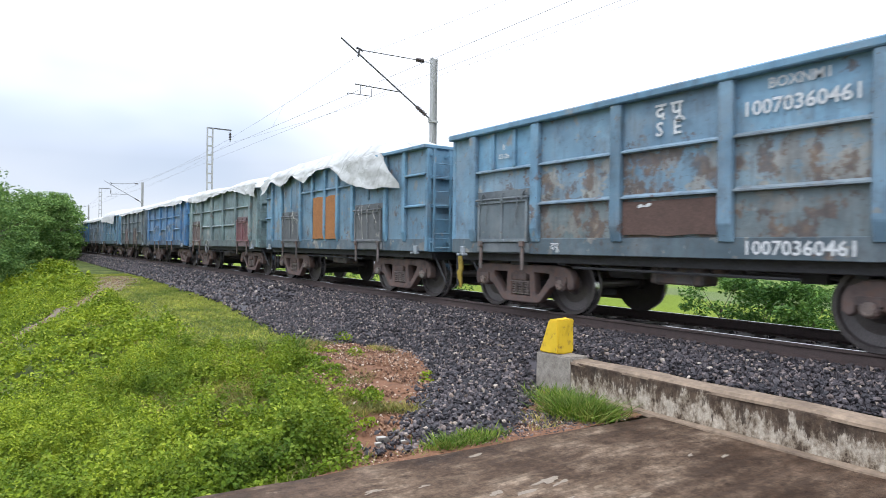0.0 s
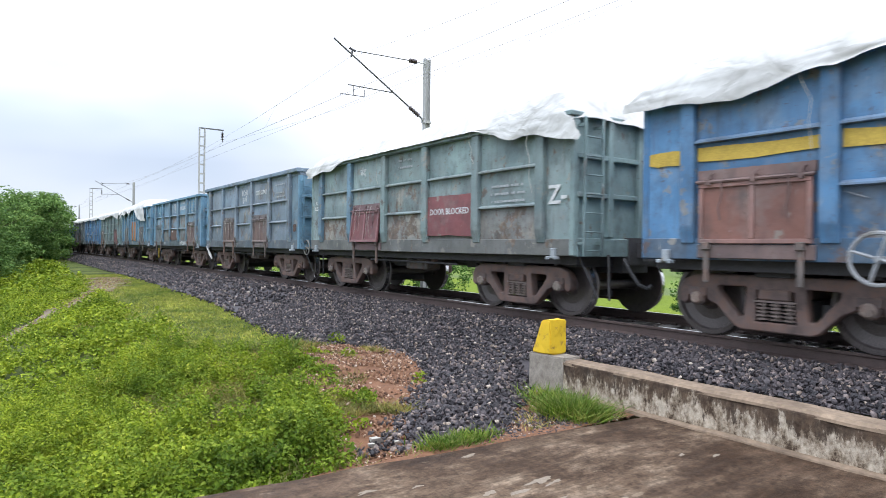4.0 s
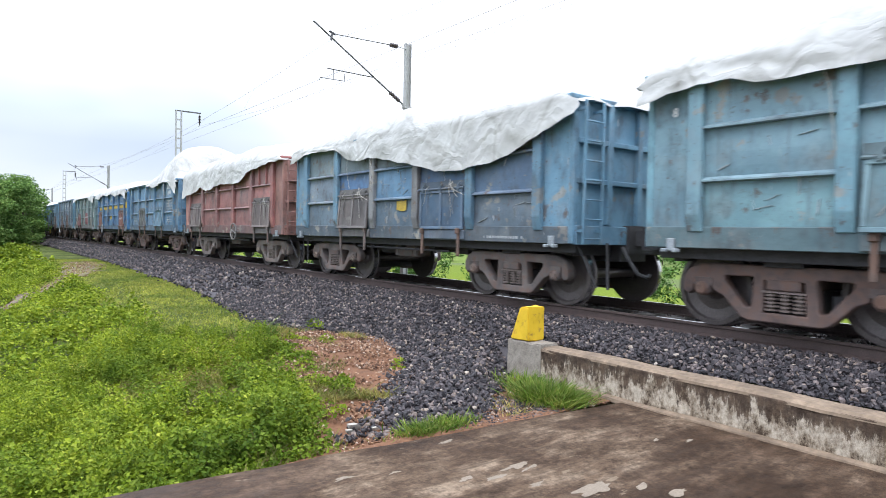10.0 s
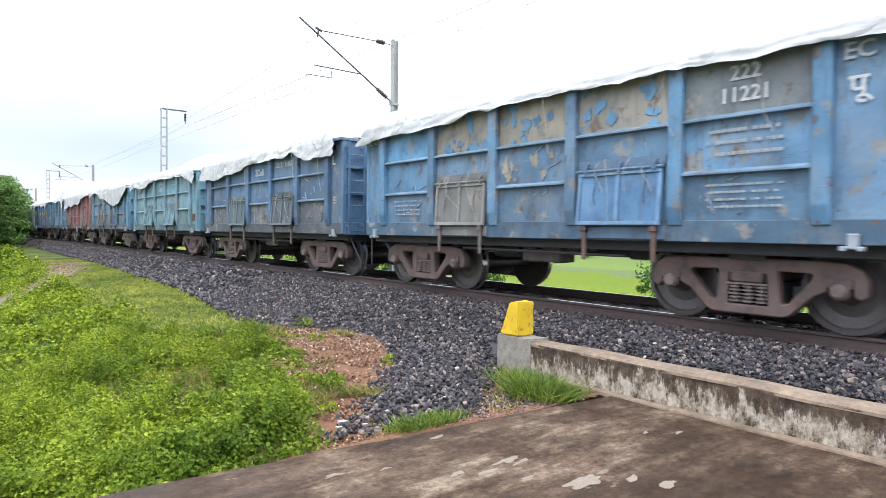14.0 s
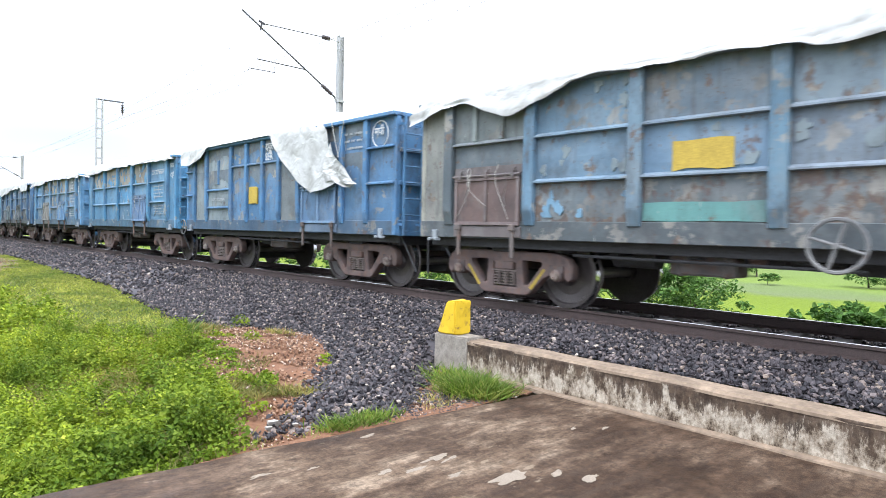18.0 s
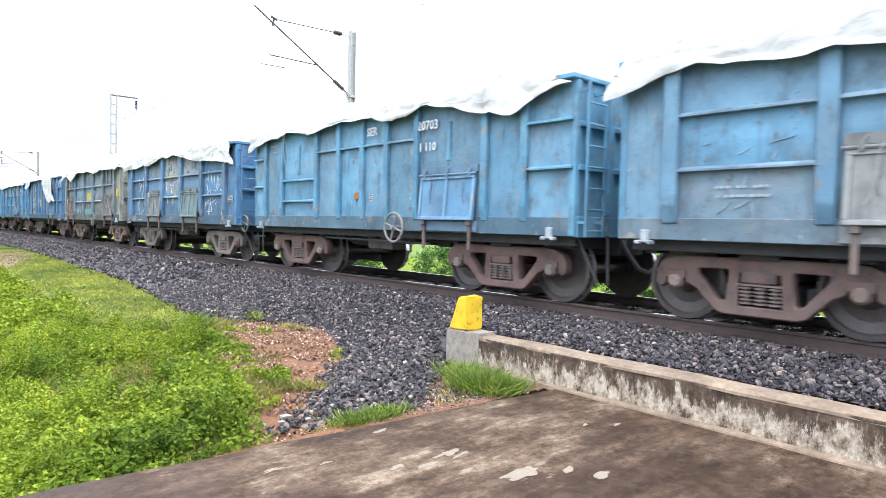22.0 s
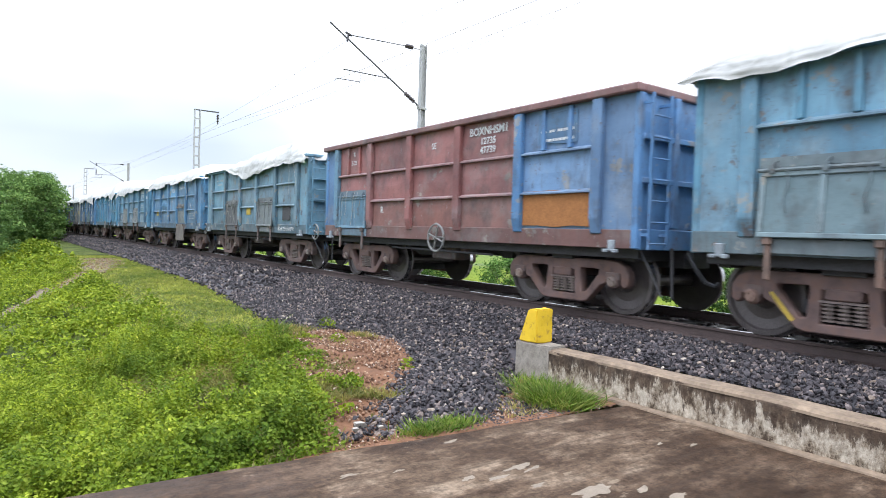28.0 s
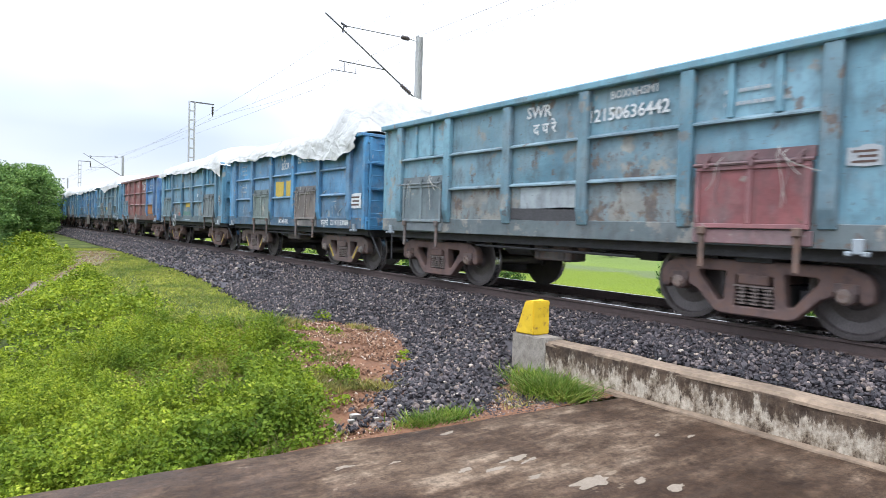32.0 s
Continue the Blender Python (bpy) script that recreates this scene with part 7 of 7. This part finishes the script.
wagon(22, "S", BLUE, "blue open wagon with a white sheet", ((1, GREYB, 0), (3, GREYB, 0)), tarp=(0.0, 1.0, [0.2, 0.3, 0.2], [0.3, 0.4, 0.3]))


# ---------- plants ----------
def tree_thing(name, words, height, spread, base, leaf=0.16, clumps=60, per=70, mat=LEAF_TREE, seed=1, stem=0.25, cat="tree", group="trees beside the line"):
    r = np.random.RandomState(seed)
    t = tagged(new(name), words, cat, group)
    bm = bmesh.new()
    top = Vector((r.uniform(-0.3, 0.3), r.uniform(-0.3, 0.3), height * 0.55))
    tube(bm, (0, 0, -0.4), top * 0.5, 0.05 * height * 0.45, 0.035 * height * 0.45, 8)
    tube(bm, top * 0.5, top, 0.035 * height * 0.45, 0.02 * height * 0.45, 8)
    c = []
    for i in range(clumps):
        a, u = r.uniform(0, 2 * math.pi), r.uniform(0, 1) ** 0.5
        z = height * (stem + (1 - stem) * r.uniform(0.05, 0.98))
        f = math.sin(math.pi * min(1, max(0.05, (z / height - stem) / (1 - stem) * 0.85 + 0.12))) ** 0.6
        p = Vector((math.cos(a) * u * spread * f, math.sin(a) * u * spread * f, z))
        c.append(p)
        if i % 6 == 0:
            tube(bm, top * r.uniform(0.4, 0.95), p, 0.012 * height * 0.4, 0.004 * height * 0.4, 5)
    part("trunk", bm, BARK, t)
    pts = []
    for p in c:
        s = spread * r.uniform(0.16, 0.30)
        q = r.normal(size=(per, 3))
        q /= np.linalg.norm(q, axis=1)[:, None]
        pts.append(np.array(p) + q * s * (r.rand(per, 1) ** 0.4) * np.array([1, 1, 0.7]))
    V = leaves(np.concatenate(pts), leaf, 0.35, 0.6)
    placed("crown", quads("crown", V, mat), t)
    t.location = base
    return t


def at_land(x, y):
    return (x, y, float(land(x, y)))


protos = [tree_thing("roadside_tree", "dense dark green leafy tree", 8.0, 3.0, at_land(-10.6, 44), 0.20, 95, 100, LEAF_TREE, 11, 0.08),
          tree_thing("roadside_tree", "dense dark green leafy tree", 7.0, 2.8, at_land(-9.3, 52), 0.22, 90, 95, LEAF_TREE, 12, 0.06),
          tree_thing("roadside_tree", "rounded green leafy tree", 5.6, 2.6, at_land(-7.6, 64), 0.24, 85, 90, LEAF_TREE, 13, 0.05)]
R2 = random.Random(3)
for x, y, i in ((-13, 40, 1), (-15, 48, 1), (-13.5, 58, 0), (-16.5, 35, 0), (-10.5, 62, 0), (-6.2, 72, 2), (-9, 76, 1), (-4.9, 79, 2), (-4.6, 85, 2), (-4.7, 92, 1), (-5.0, 104, 1), (-5.6, 112, 2), (-9, 104, 0), (-5.2, 122, 1), (-7.5, 135, 1), (-18, 70, 0), (-20, 52, 1), (-14, 95, 0), (-17, 120, 0), (-4.8, 142, 1), (-5.3, 66, 2), (-4.4, 74, 2), (-4.2, 80, 1), (-4.1, 87, 2), (-6.4, 78, 1), (-4.3, 96, 1), (-4.4, 103, 2), (-4.4, 112, 1), (12, 150, 0), (14, 112, 0), (17, 116, 1), (24, 170, 2), (-24, 90, 1), (-30, 75, 0), (-12, 160, 0), (-4.5, 175, 1), (5, 190, 0)):
    copy_thing(protos[i], Matrix.Translation(at_land(x, y)) @ pose(0, 0, 0, 0, 0, R2.uniform(0, 360)))

for x, y, s in ((60, 30, 0), (75, 60, 1), (55, 90, 2), (90, 20, 0), (110, 75, 1), (85, 110, 0), (120, 140, 2), (70, 150, 1), (130, 40, 0), (150, 100, 1), (100, -5, 2), (140, 10, 0)):
    copy_thing(protos[s], Matrix.Translation(at_land(x, y)) @ pose(0, 0, 0, 0, 0, R2.uniform(0, 360)))

# shrubs on the far verge, seen under the wagons
bushes = [tree_thing("shrub", "leafy green shrub on the far verge", 2.0, 1.15, at_land(5.7, 8.9), 0.10, 42, 70, LEAF_BUSH, 21, 0.05, "shrub", "shrubs on the far verge"),
          tree_thing("shrub", "broad-leaved green shrub on the far verge", 1.3, 0.9, at_land(6.6, 3.3), 0.17, 34, 26, LEAF_BUSH, 22, 0.3, "shrub", "shrubs on the far verge")]
for x, y, i in ((5.7, 20.5, 0), (6.0, 22.0, 0), (6.9, 33, 0), (6.2, 4.0, 1), (7.2, 2.6, 1), (6.4, 45, 0), (7.5, 28, 0), (8.0, 8.2, 0), (6.3, 16.9, 0), (6.2, 38, 0), (6.0, 6.9, 0), (6.1, 7.9, 0), (9.0, 20, 0), (9.5, 27, 0)):
    copy_thing(bushes[i], Matrix.Translation(at_land(x, y)) @ pose(0, 0, 0, 0, 0, R2.uniform(0, 360)))

# low hedge of shrubs along the far side of the paddy
for i in range(34):
    x, y = R2.uniform(30, 62), 4 + i * 3.4 + R2.uniform(-1.5, 1.5)
    g = R2.uniform(0.5, 1.1)
    copy_thing(bushes[i % 2], Matrix.Translation(at_land(x, y)) @ pose(0, 0, 0, 0, 0, R2.uniform(0, 360)) @ Matrix.Diagonal((1.5 * g, 1.5 * g, g, 1)))

rs = np.random.RandomState(9)


def crest(y):
    return np.interp(y, [4.3, 4.75, 5.1, 5.7, 6.3, 7.4, 8.6, 10.0, 11.5, 16, 24, 40, 90], [-6.72, -6.6, -6.42, -6.1, -5.8, -5.55, -5.3, -5.3, -5.4, -5.9, -5.6, -5.2, -4.6])


PATH_Y = [19.0, 20.5, 22.0, 23.0, 24.5, 27.5, 31.0, 35.5]
PATH_X = [-12.5, -10.0, -8.3, -7.6, -6.8, -5.7, -4.7, -4.0]


def path_gap(x, y):
    """How far a place lies from the bare footpath down the slope."""
    y = np.asarray(y, float)
    return np.where((y > 18.5) & (y < 37.0), np.abs(np.asarray(x, float) - np.interp(y, PATH_Y, PATH_X)) * 0.62, 9.0)


def weed_plants(n, x0, x1, y0, y1, per, rad, hi, leaf, gap=-0.50):
    """Small bushy plants: each a dome of leaves round its own stem, thin where the noise is low."""
    p = np.stack([rs.uniform(x0, x1, n), rs.uniform(y0, y1, n)], 1)
    d = smooth_noise(p[:, 0], p[:, 1], 0.9, 4.4) + 0.7 * smooth_noise(p[:, 0], p[:, 1], 0.35, 2.2)
    p = p[(p[:, 0] < crest(p[:, 1]) + d * 0.35) & (d + rs.uniform(-0.3, 0.3, n) > gap) & (path_gap(p[:, 0], p[:, 1]) > 0.45 + 0.7 * d)]
    m = len(p)
    hh = hi * np.clip(0.3 + 0.8 * rs.rand(m) ** 1.5 + 0.9 * smooth_noise(p[:, 0], p[:, 1], 1.1, 7.7), 0.18, 1.6)
    rr = rad * (0.45 + 0.9 * rs.rand(m) ** 1.4)
    z = rough_land(p[:, 0], p[:, 1])
    k = m * per
    C = np.repeat(np.column_stack([p, z]), per, 0)
    H, R = np.repeat(hh, per), np.repeat(rr, per)
    a, e, q = rs.uniform(0, 2 * math.pi, k), np.arcsin(rs.rand(k) ** 0.8), 1 - 0.45 * rs.rand(k) ** 2
    q *= 1 + 0.30 * np.sin(3 * a + np.repeat(rs.uniform(0, 6.3, m), per)) * np.cos(e)
    C[:, 0] += R * q * np.cos(e) * np.cos(a)
    C[:, 1] += R * q * np.cos(e) * np.sin(a)
    C[:, 2] += H * q * (0.12 + 0.88 * np.sin(e))
    return leaves(C, leaf, 0.35, 0.72)


near = weed_plants(2350, -11.5, -4.8, 4.38, 13, 210, 0.165, 0.46, 0.034, -0.36)
near = near[near[:, :, 1].min(1) > 4.30]
tagged(new("weeds", quads("weeds", near, LEAF_WEED)), "bright green leafy weeds covering the slope", "weeds", kind="stuff")
edge = weed_plants(330, -9.0, -5.9, 4.46, 6.6, 220, 0.18, 0.42, 0.037)
edge = edge[edge[:, :, 1].min(1) > 4.28]
tagged(new("weeds", quads("weeds", edge, LEAF_WEED)), "taller leafy green weeds beside the slab", "weeds", kind="stuff")
tall = []
for x, y, r, h in ((-6.55, 5.30, 0.26, 0.40), (-6.40, 5.75, 0.24, 0.34), (-6.62, 4.85, 0.26, 0.40), (-6.85, 5.55, 0.26, 0.30), (-6.35, 6.45, 0.30, 0.34), (-6.05, 6.2, 0.20, 0.26), (-7.2, 4.95, 0.26, 0.34), (-6.0, 7.3, 0.26, 0.30), (-7.6, 7.2, 0.34, 0.34), (-6.4, 9.4, 0.36, 0.34), (-8.4, 6.0, 0.32, 0.32), (-7.0, 10.5, 0.40, 0.30)):
    n = int(12000 * r * r) + 300
    a, e, q = rs.uniform(0, 2 * math.pi, n), np.arcsin(rs.rand(n) ** 0.9), 1 - 0.4 * rs.rand(n) ** 2
    lump = 1 + 0.25 * np.sin(3 * a + 5 * x) * np.cos(e) + 0.2 * np.sin(5 * e + 4 * y)
    tall.append(leaves(np.column_stack([x + r * q * lump * np.cos(e) * np.cos(a), y + r * q * lump * np.cos(e) * np.sin(a), float(rough_land(np.array([x]), np.array([y]))[0]) + h * q * lump * (0.1 + 0.9 * np.sin(e))]), 0.040, 0.35, 0.72))
tall = np.concatenate(tall)
tall = tall[tall[:, :, 1].min(1) > 4.36]
tagged(new("weeds", quads("weeds", tall, LEAF_BROAD)), "darker green bushy weeds standing over the rest", "weeds", kind="stuff")
side = weed_plants(3600, -20, -11.4, 3.0, 13, 30, 0.16, 0.34, 0.09)
tagged(new("weeds", quads("weeds", side, LEAF_WEED)), "leafy green weeds lower on the slope", "weeds", kind="stuff")
mid = weed_plants(4600, -16, -4.6, 13, 34, 46, 0.25, 0.42, 0.075, -0.42)
tagged(new("weeds", quads("weeds", mid, LEAF_WEED)), "bright green leafy weeds further along the slope", "weeds", kind="stuff")
far = weed_plants(5000, -22, -3.6, 34, 95, 18, 0.3, 0.5, 0.2)
tagged(new("weeds", quads("weeds", far, LEAF_WEED)), "green weeds far along the embankment", "weeds", kind="stuff")


def blades(p, h, w, bend=0.45):
    """Grass blades at the places p: narrow kites standing up and leaning."""
    n = len(p)
    a = rs.uniform(0, 2 * math.pi, n)
    lean = rs.normal(size=(n, 2)) * bend
    hh = (h * rs.uniform(0.5, 1.4, n))[:, None]
    tip = p + np.column_stack([lean * hh, hh[:, 0]])
    side = np.column_stack([np.cos(a), np.sin(a), np.zeros(n)]) * w
    midp = p * 0.5 + tip * 0.5
    return np.stack([p - side * 0.6, midp + side, tip, midp - side], 1)


def verge(n, x0, x1, y0, y1, ok):
    p = np.stack([rs.uniform(x0, x1, n), rs.uniform(y0, y1, n)], 1)
    p = p[ok(p[:, 0], p[:, 1])]
    return np.column_stack([p, rough_land(p[:, 0], p[:, 1])])


g1 = verge(90000, -8.5, -2.6, 9.0, 40, lambda x, y: (x < toe(y) + rs.normal(size=len(x)) * 0.15) & (x > crest(y) - 1.2) & ~((y < 10.7) & (x > -5.0)))
tagged(new("grass", quads("grass", blades(g1, 0.055, 0.010, 0.9), LEAF_GRASS)), "short yellow-green grass on the embankment's shoulder", "grass", kind="stuff")
g0 = verge(70000, -11.5, -5.2, 4.42, 13, lambda x, y: x < crest(y) + 0.1)
tagged(new("grass", quads("grass", blades(g0, 0.055, 0.011, 0.9), LEAF_GRASS)), "short dull grass between the weeds", "grass", kind="stuff")
g2 = verge(62000, -7.2, -3.4, 4.42, 10.8, lambda x, y: (smooth_noise(x, y, 0.55, 9.1) + 0.5 * smooth_noise(x, y, 0.18, 3.1) > -0.14 + 0.55 * np.clip((x - np.interp(y, SOIL_Y, SOIL_L) - 0.45) / 0.8, -1, 1)) & (x < toe(y) - 0.12) & (y > 4.95))
g2[:, 2] += 0.05
tagged(new("grass", quads("grass", blades(g2, 0.09, 0.007, 0.9), LEAF_DRY)), "thin dry grass on bare soil", "grass", kind="stuff")
g3 = verge(1500, -7.2, -3.5, 4.36, 4.95, lambda x, y: (y < spill_line(x)) & (smooth_noise(x, y, 0.22, 1.3) + 0.25 * (x < -6.3) > 0.08))
g3[:, 2] += 0.09
tagged(new("grass", quads("grass", blades(g3, 0.06, 0.006, 0.9), LEAF_DRY)), "thin dry grass along the slab's edge", "grass", kind="stuff")
g4 = verge(60000, 4.0, 13, 0, 40, lambda x, y: np.ones(len(x), bool))
tagged(new("grass", quads("grass", blades(g4, 0.28, 0.014, 0.7), LEAF_GRASS)), "tall dull grass on the far verge", "grass", kind="stuff")


def clump(cx, cy, rx, ry, n, h, words):
    p = np.column_stack([cx + rs.normal(size=n) * rx, cy + rs.normal(size=n) * ry])
    p = p[(p[:, 1] > 4.19 - 0.075 * (p[:, 0] + 3.9)) & ((p[:, 0] < -3.30) | (p[:, 1] > 5.9))]
    z = np.full(len(p), -0.61)
    tagged(new("grass_tuft", quads("grass_tuft", blades(np.column_stack([p, z]), h, 0.0065, 0.9), LEAF_TUFT)), words, "grass", kind="stuff")


clump(-3.88, 4.60, 0.12, 0.15, 2400, 0.145, "green grass tuft at the wall's end")
clump(-3.82, 4.38, 0.11, 0.08, 800, 0.11, "green grass tuft beside the slab")
clump(-3.62, 5.10, 0.12, 0.20, 450, 0.13, "dry green grass tuft by the wall")
clump(-5.28, 4.47, 0.13, 0.07, 520, 0.07, "small grass tuft at the slab's edge")
clump(-5.60, 4.46, 0.12, 0.07, 520, 0.075, "small grass tuft at the slab's edge")
clump(-4.9, 9.9, 0.16, 0.16, 300, 0.2, "leafy tuft beside the ballast")


def small_plant(x, y, r, h, n):
    C = np.tile(np.array([[x, y, float(land(x, y)) + 0.05]]), (n, 1))
    a, u = rs.uniform(0, 2 * math.pi, n), rs.rand(n) ** 0.6
    C += np.column_stack([r * u * np.cos(a), r * u * np.sin(a), h * (1 - 0.6 * rs.rand(n)) * (1 - 0.4 * u * u)])
    tagged(new("weed_plant", quads("weed_plant", leaves(C, 0.042, 0.35, 0.7), LEAF_WEED)), "small leafy green weed on bare soil", "weeds", kind="stuff")


for x, y, r, h, n in ((-3.85, 10.15, 0.16, 0.26, 150), (-4.35, 8.7, 0.13, 0.24, 120), (-4.1, 7.1, 0.14, 0.10, 70), (-4.3, 6.8, 0.10, 0.08, 50), (-5.85, 5.45, 0.12, 0.10, 60), (-5.2, 7.9, 0.15, 0.15, 90), (-4.9, 8.6, 0.16, 0.13, 90), (-5.5, 6.7, 0.14, 0.14, 80), (-5.3, 7.2, 0.10, 0.12, 60), (-4.6, 9.3, 0.15, 0.12, 80)):
    small_plant(x, y, r, h, n)
ps = random.Random(41)
for i in range(26):
    y = ps.uniform(5.9, 9.6)
    x = float(np.interp(y, SOIL_Y, SOIL_L)) + 0.0 + 0.6 * ps.random() ** 1.6
    q = ps.uniform(0.5, 1.1)
    small_plant(x, y, 0.15 * q, 0.19 * q, int(110 * q * q) + 20)

# pale spots on the slab
rp = random.Random(77)
for x, y, r in ((-5.33, 2.78, 0.12), (-5.50, 3.38, 0.075), (-5.44, 3.30, 0.05), (-5.76, 3.30, 0.06), (-5.97, 3.39, 0.06), (-6.66, 3.87, 0.055), (-4.95, 2.41, 0.075), (-4.10, 3.16, 0.035), (-3.87, 2.99, 0.04), (-6.30, 3.77, 0.04), (-5.60, 4.09, 0.05), (-5.05, 2.62, 0.06), (-5.62, 3.05, 0.05)):
    bm = bmesh.new()
    k = 44
    ring = []
    for i in range(k):
        a = 2 * math.pi * i / k
        u = Vector((math.cos(a), math.sin(a), 0))
        q = 0.8 + 0.9 * noise.noise(u * 0.9 + Vector((x * 9, y * 9, 0))) + 0.35 * noise.noise(u * 3.1 + Vector((x * 5, y * 7, 2)))
        ring.append(bm.verts.new((x + r * (1.5 * u.x + 0.5 * u.y) * max(q, 0.15), y + r * 0.55 * u.y * max(q, 0.15), -0.577)))
    bm.faces.new(ring)
    tagged(new("cement_spot", meshed("cement_spot", bm, PALE_SPOT)), "pale irregular spot on the slab", "stain", "cement spots on the slab", "structure")

# bare earth on the crest further along, and a pale stone by the slab
tagged(new("bare_earth", grid_mesh("bare_earth", np.arange(-13, -3.2, 0.14), np.arange(19.0, 37.0, 0.25), lambda X, Y: rough_land(X, Y) + 0.04, EARTH, lambda x, y: float(path_gap(x, y)) + 0.7 * noise.noise((x * 1.3, y * 0.8, 0)) < 0.42)), "bare pale earth of a footpath down the embankment", "soil", kind="structure")
track_pebbles = scatter(9000, -12, -3.4, 19.5, 36.5, lambda x, y: path_gap(x, y) < 0.6 * rs.rand(len(x)) + 0.1, lambda x, y: rough_land(x, y) + 0.05)
tagged(new("pebbles", copies("pebbles", STONES, ico_f, spin(len(track_pebbles), 0.05, track_pebbles), PEBBLE)), "small pale pebbles strewn on the footpath", "pebbles", kind="stuff")
for x, y, q in ((-6.02, 4.86, 0.11), (-6.12, 4.75, 0.07), (-5.9, 4.7, 0.06)):
    me = bpy.data.meshes.new("pale_stone")
    me.from_pydata((STONES[3] * q * 1.3).tolist(), [], ico_f)
    me.materials.append(PALE)
    st = tagged(new("pale_stone", me), "pale loose stone beside the slab", "stone", "pale stones")
    st.location = (x, y, -0.57)

# the nearest stones of the ballast, one by one
variants = []
for v in STONES[:8]:
    me = bpy.data.meshes.new("stone")
    me.from_pydata((v * 0.075).tolist(), [], ico_f)
    me.materials.append(STONE)
    variants.append(me)
placed_n = 0
while placed_n < 280:
    x, y = rp.uniform(-2.9, -1.05), rp.uniform(1.0, 6.5)
    placed("stone", variants[placed_n % 8], bed_ob, pose(x, y, float(bed(x, y)) + 0.03, rp.uniform(0, 360), rp.uniform(0, 360), rp.uniform(0, 360)))
    placed_n += 1


# ---------- what moves ----------
RUN_T = [0.0, 0.5, 1.0, 1.5, 2.0, 2.5, 3.0, 3.5, 5.5, 6.0, 6.5, 7.0, 7.5, 8.0, 8.5, 9.0, 9.5, 10.0, 10.5, 11.0, 11.5, 12.0, 12.5, 13.0, 13.5, 14.0, 14.5, 16.5, 17.0, 17.5, 18.0, 18.5, 19.0, 19.5, 20.0, 20.5, 21.0, 21.5, 22.0, 22.5, 23.0, 23.5, 24.0, 24.5, 26.5, 27.0, 27.5, 28.0, 28.5, 29.0, 29.5, 30.0, 30.5, 31.0, 31.5, 32.0]
RUN_S = [0.0, 3.46, 6.91, 10.36, 13.81, 17.27, 20.74, 24.22, 38.21, 41.73, 45.26, 48.82, 52.4, 55.99, 59.58, 63.18, 66.76, 70.32, 73.87, 77.41, 80.96, 84.51, 88.06, 91.62, 95.17, 98.73, 102.29, 116.54, 120.12, 123.7, 127.3, 130.9, 134.5, 138.08, 141.64, 145.2, 148.75, 152.3, 155.86, 159.42, 162.99, 166.57, 170.15, 173.75, 188.17, 191.78, 195.41, 199.03, 202.64, 206.24, 209.84, 213.44, 217.04, 220.63, 224.23, 227.83]


def run(t):
    return float(np.interp(t, RUN_T, RUN_S))


def motions():
    """The train runs along the line; its wheels turn."""
    start = 10.08 - HALF
    times = [0.0, 1.0, 2.0, 3.0, 4.5, 6.0, 7.0, 8.0, 9.0, 10.0, 11.0, 12.0, 13.0, 14.0, 15.5, 17.0, 18.0, 19.0, 20.0, 21.0, 22.0, 23.0, 24.0, 25.5, 27.0, 28.0, 29.0, 30.0, 31.0, 32.0]
    for k, w in WAGONS.items():
        rows = [(t, pose(0, start - PITCH * k + AHEAD.get(k, 0.0) + run(t), 0)) for t in times]
        walk(w, rows)
        if k in TARPS:
            walk(TARPS[k], rows)
        for ob in w.children:
            if ob.name.startswith("wheelset"):
                y = ob.matrix_basis.translation.y
                phase = 40.0 * (k % 9) + 25 * y
                walk(ob, [(i / 10, pose(0, y, 0.5, phase - math.degrees(run(i / 10) / 0.5))) for i in range(321)])


motions()
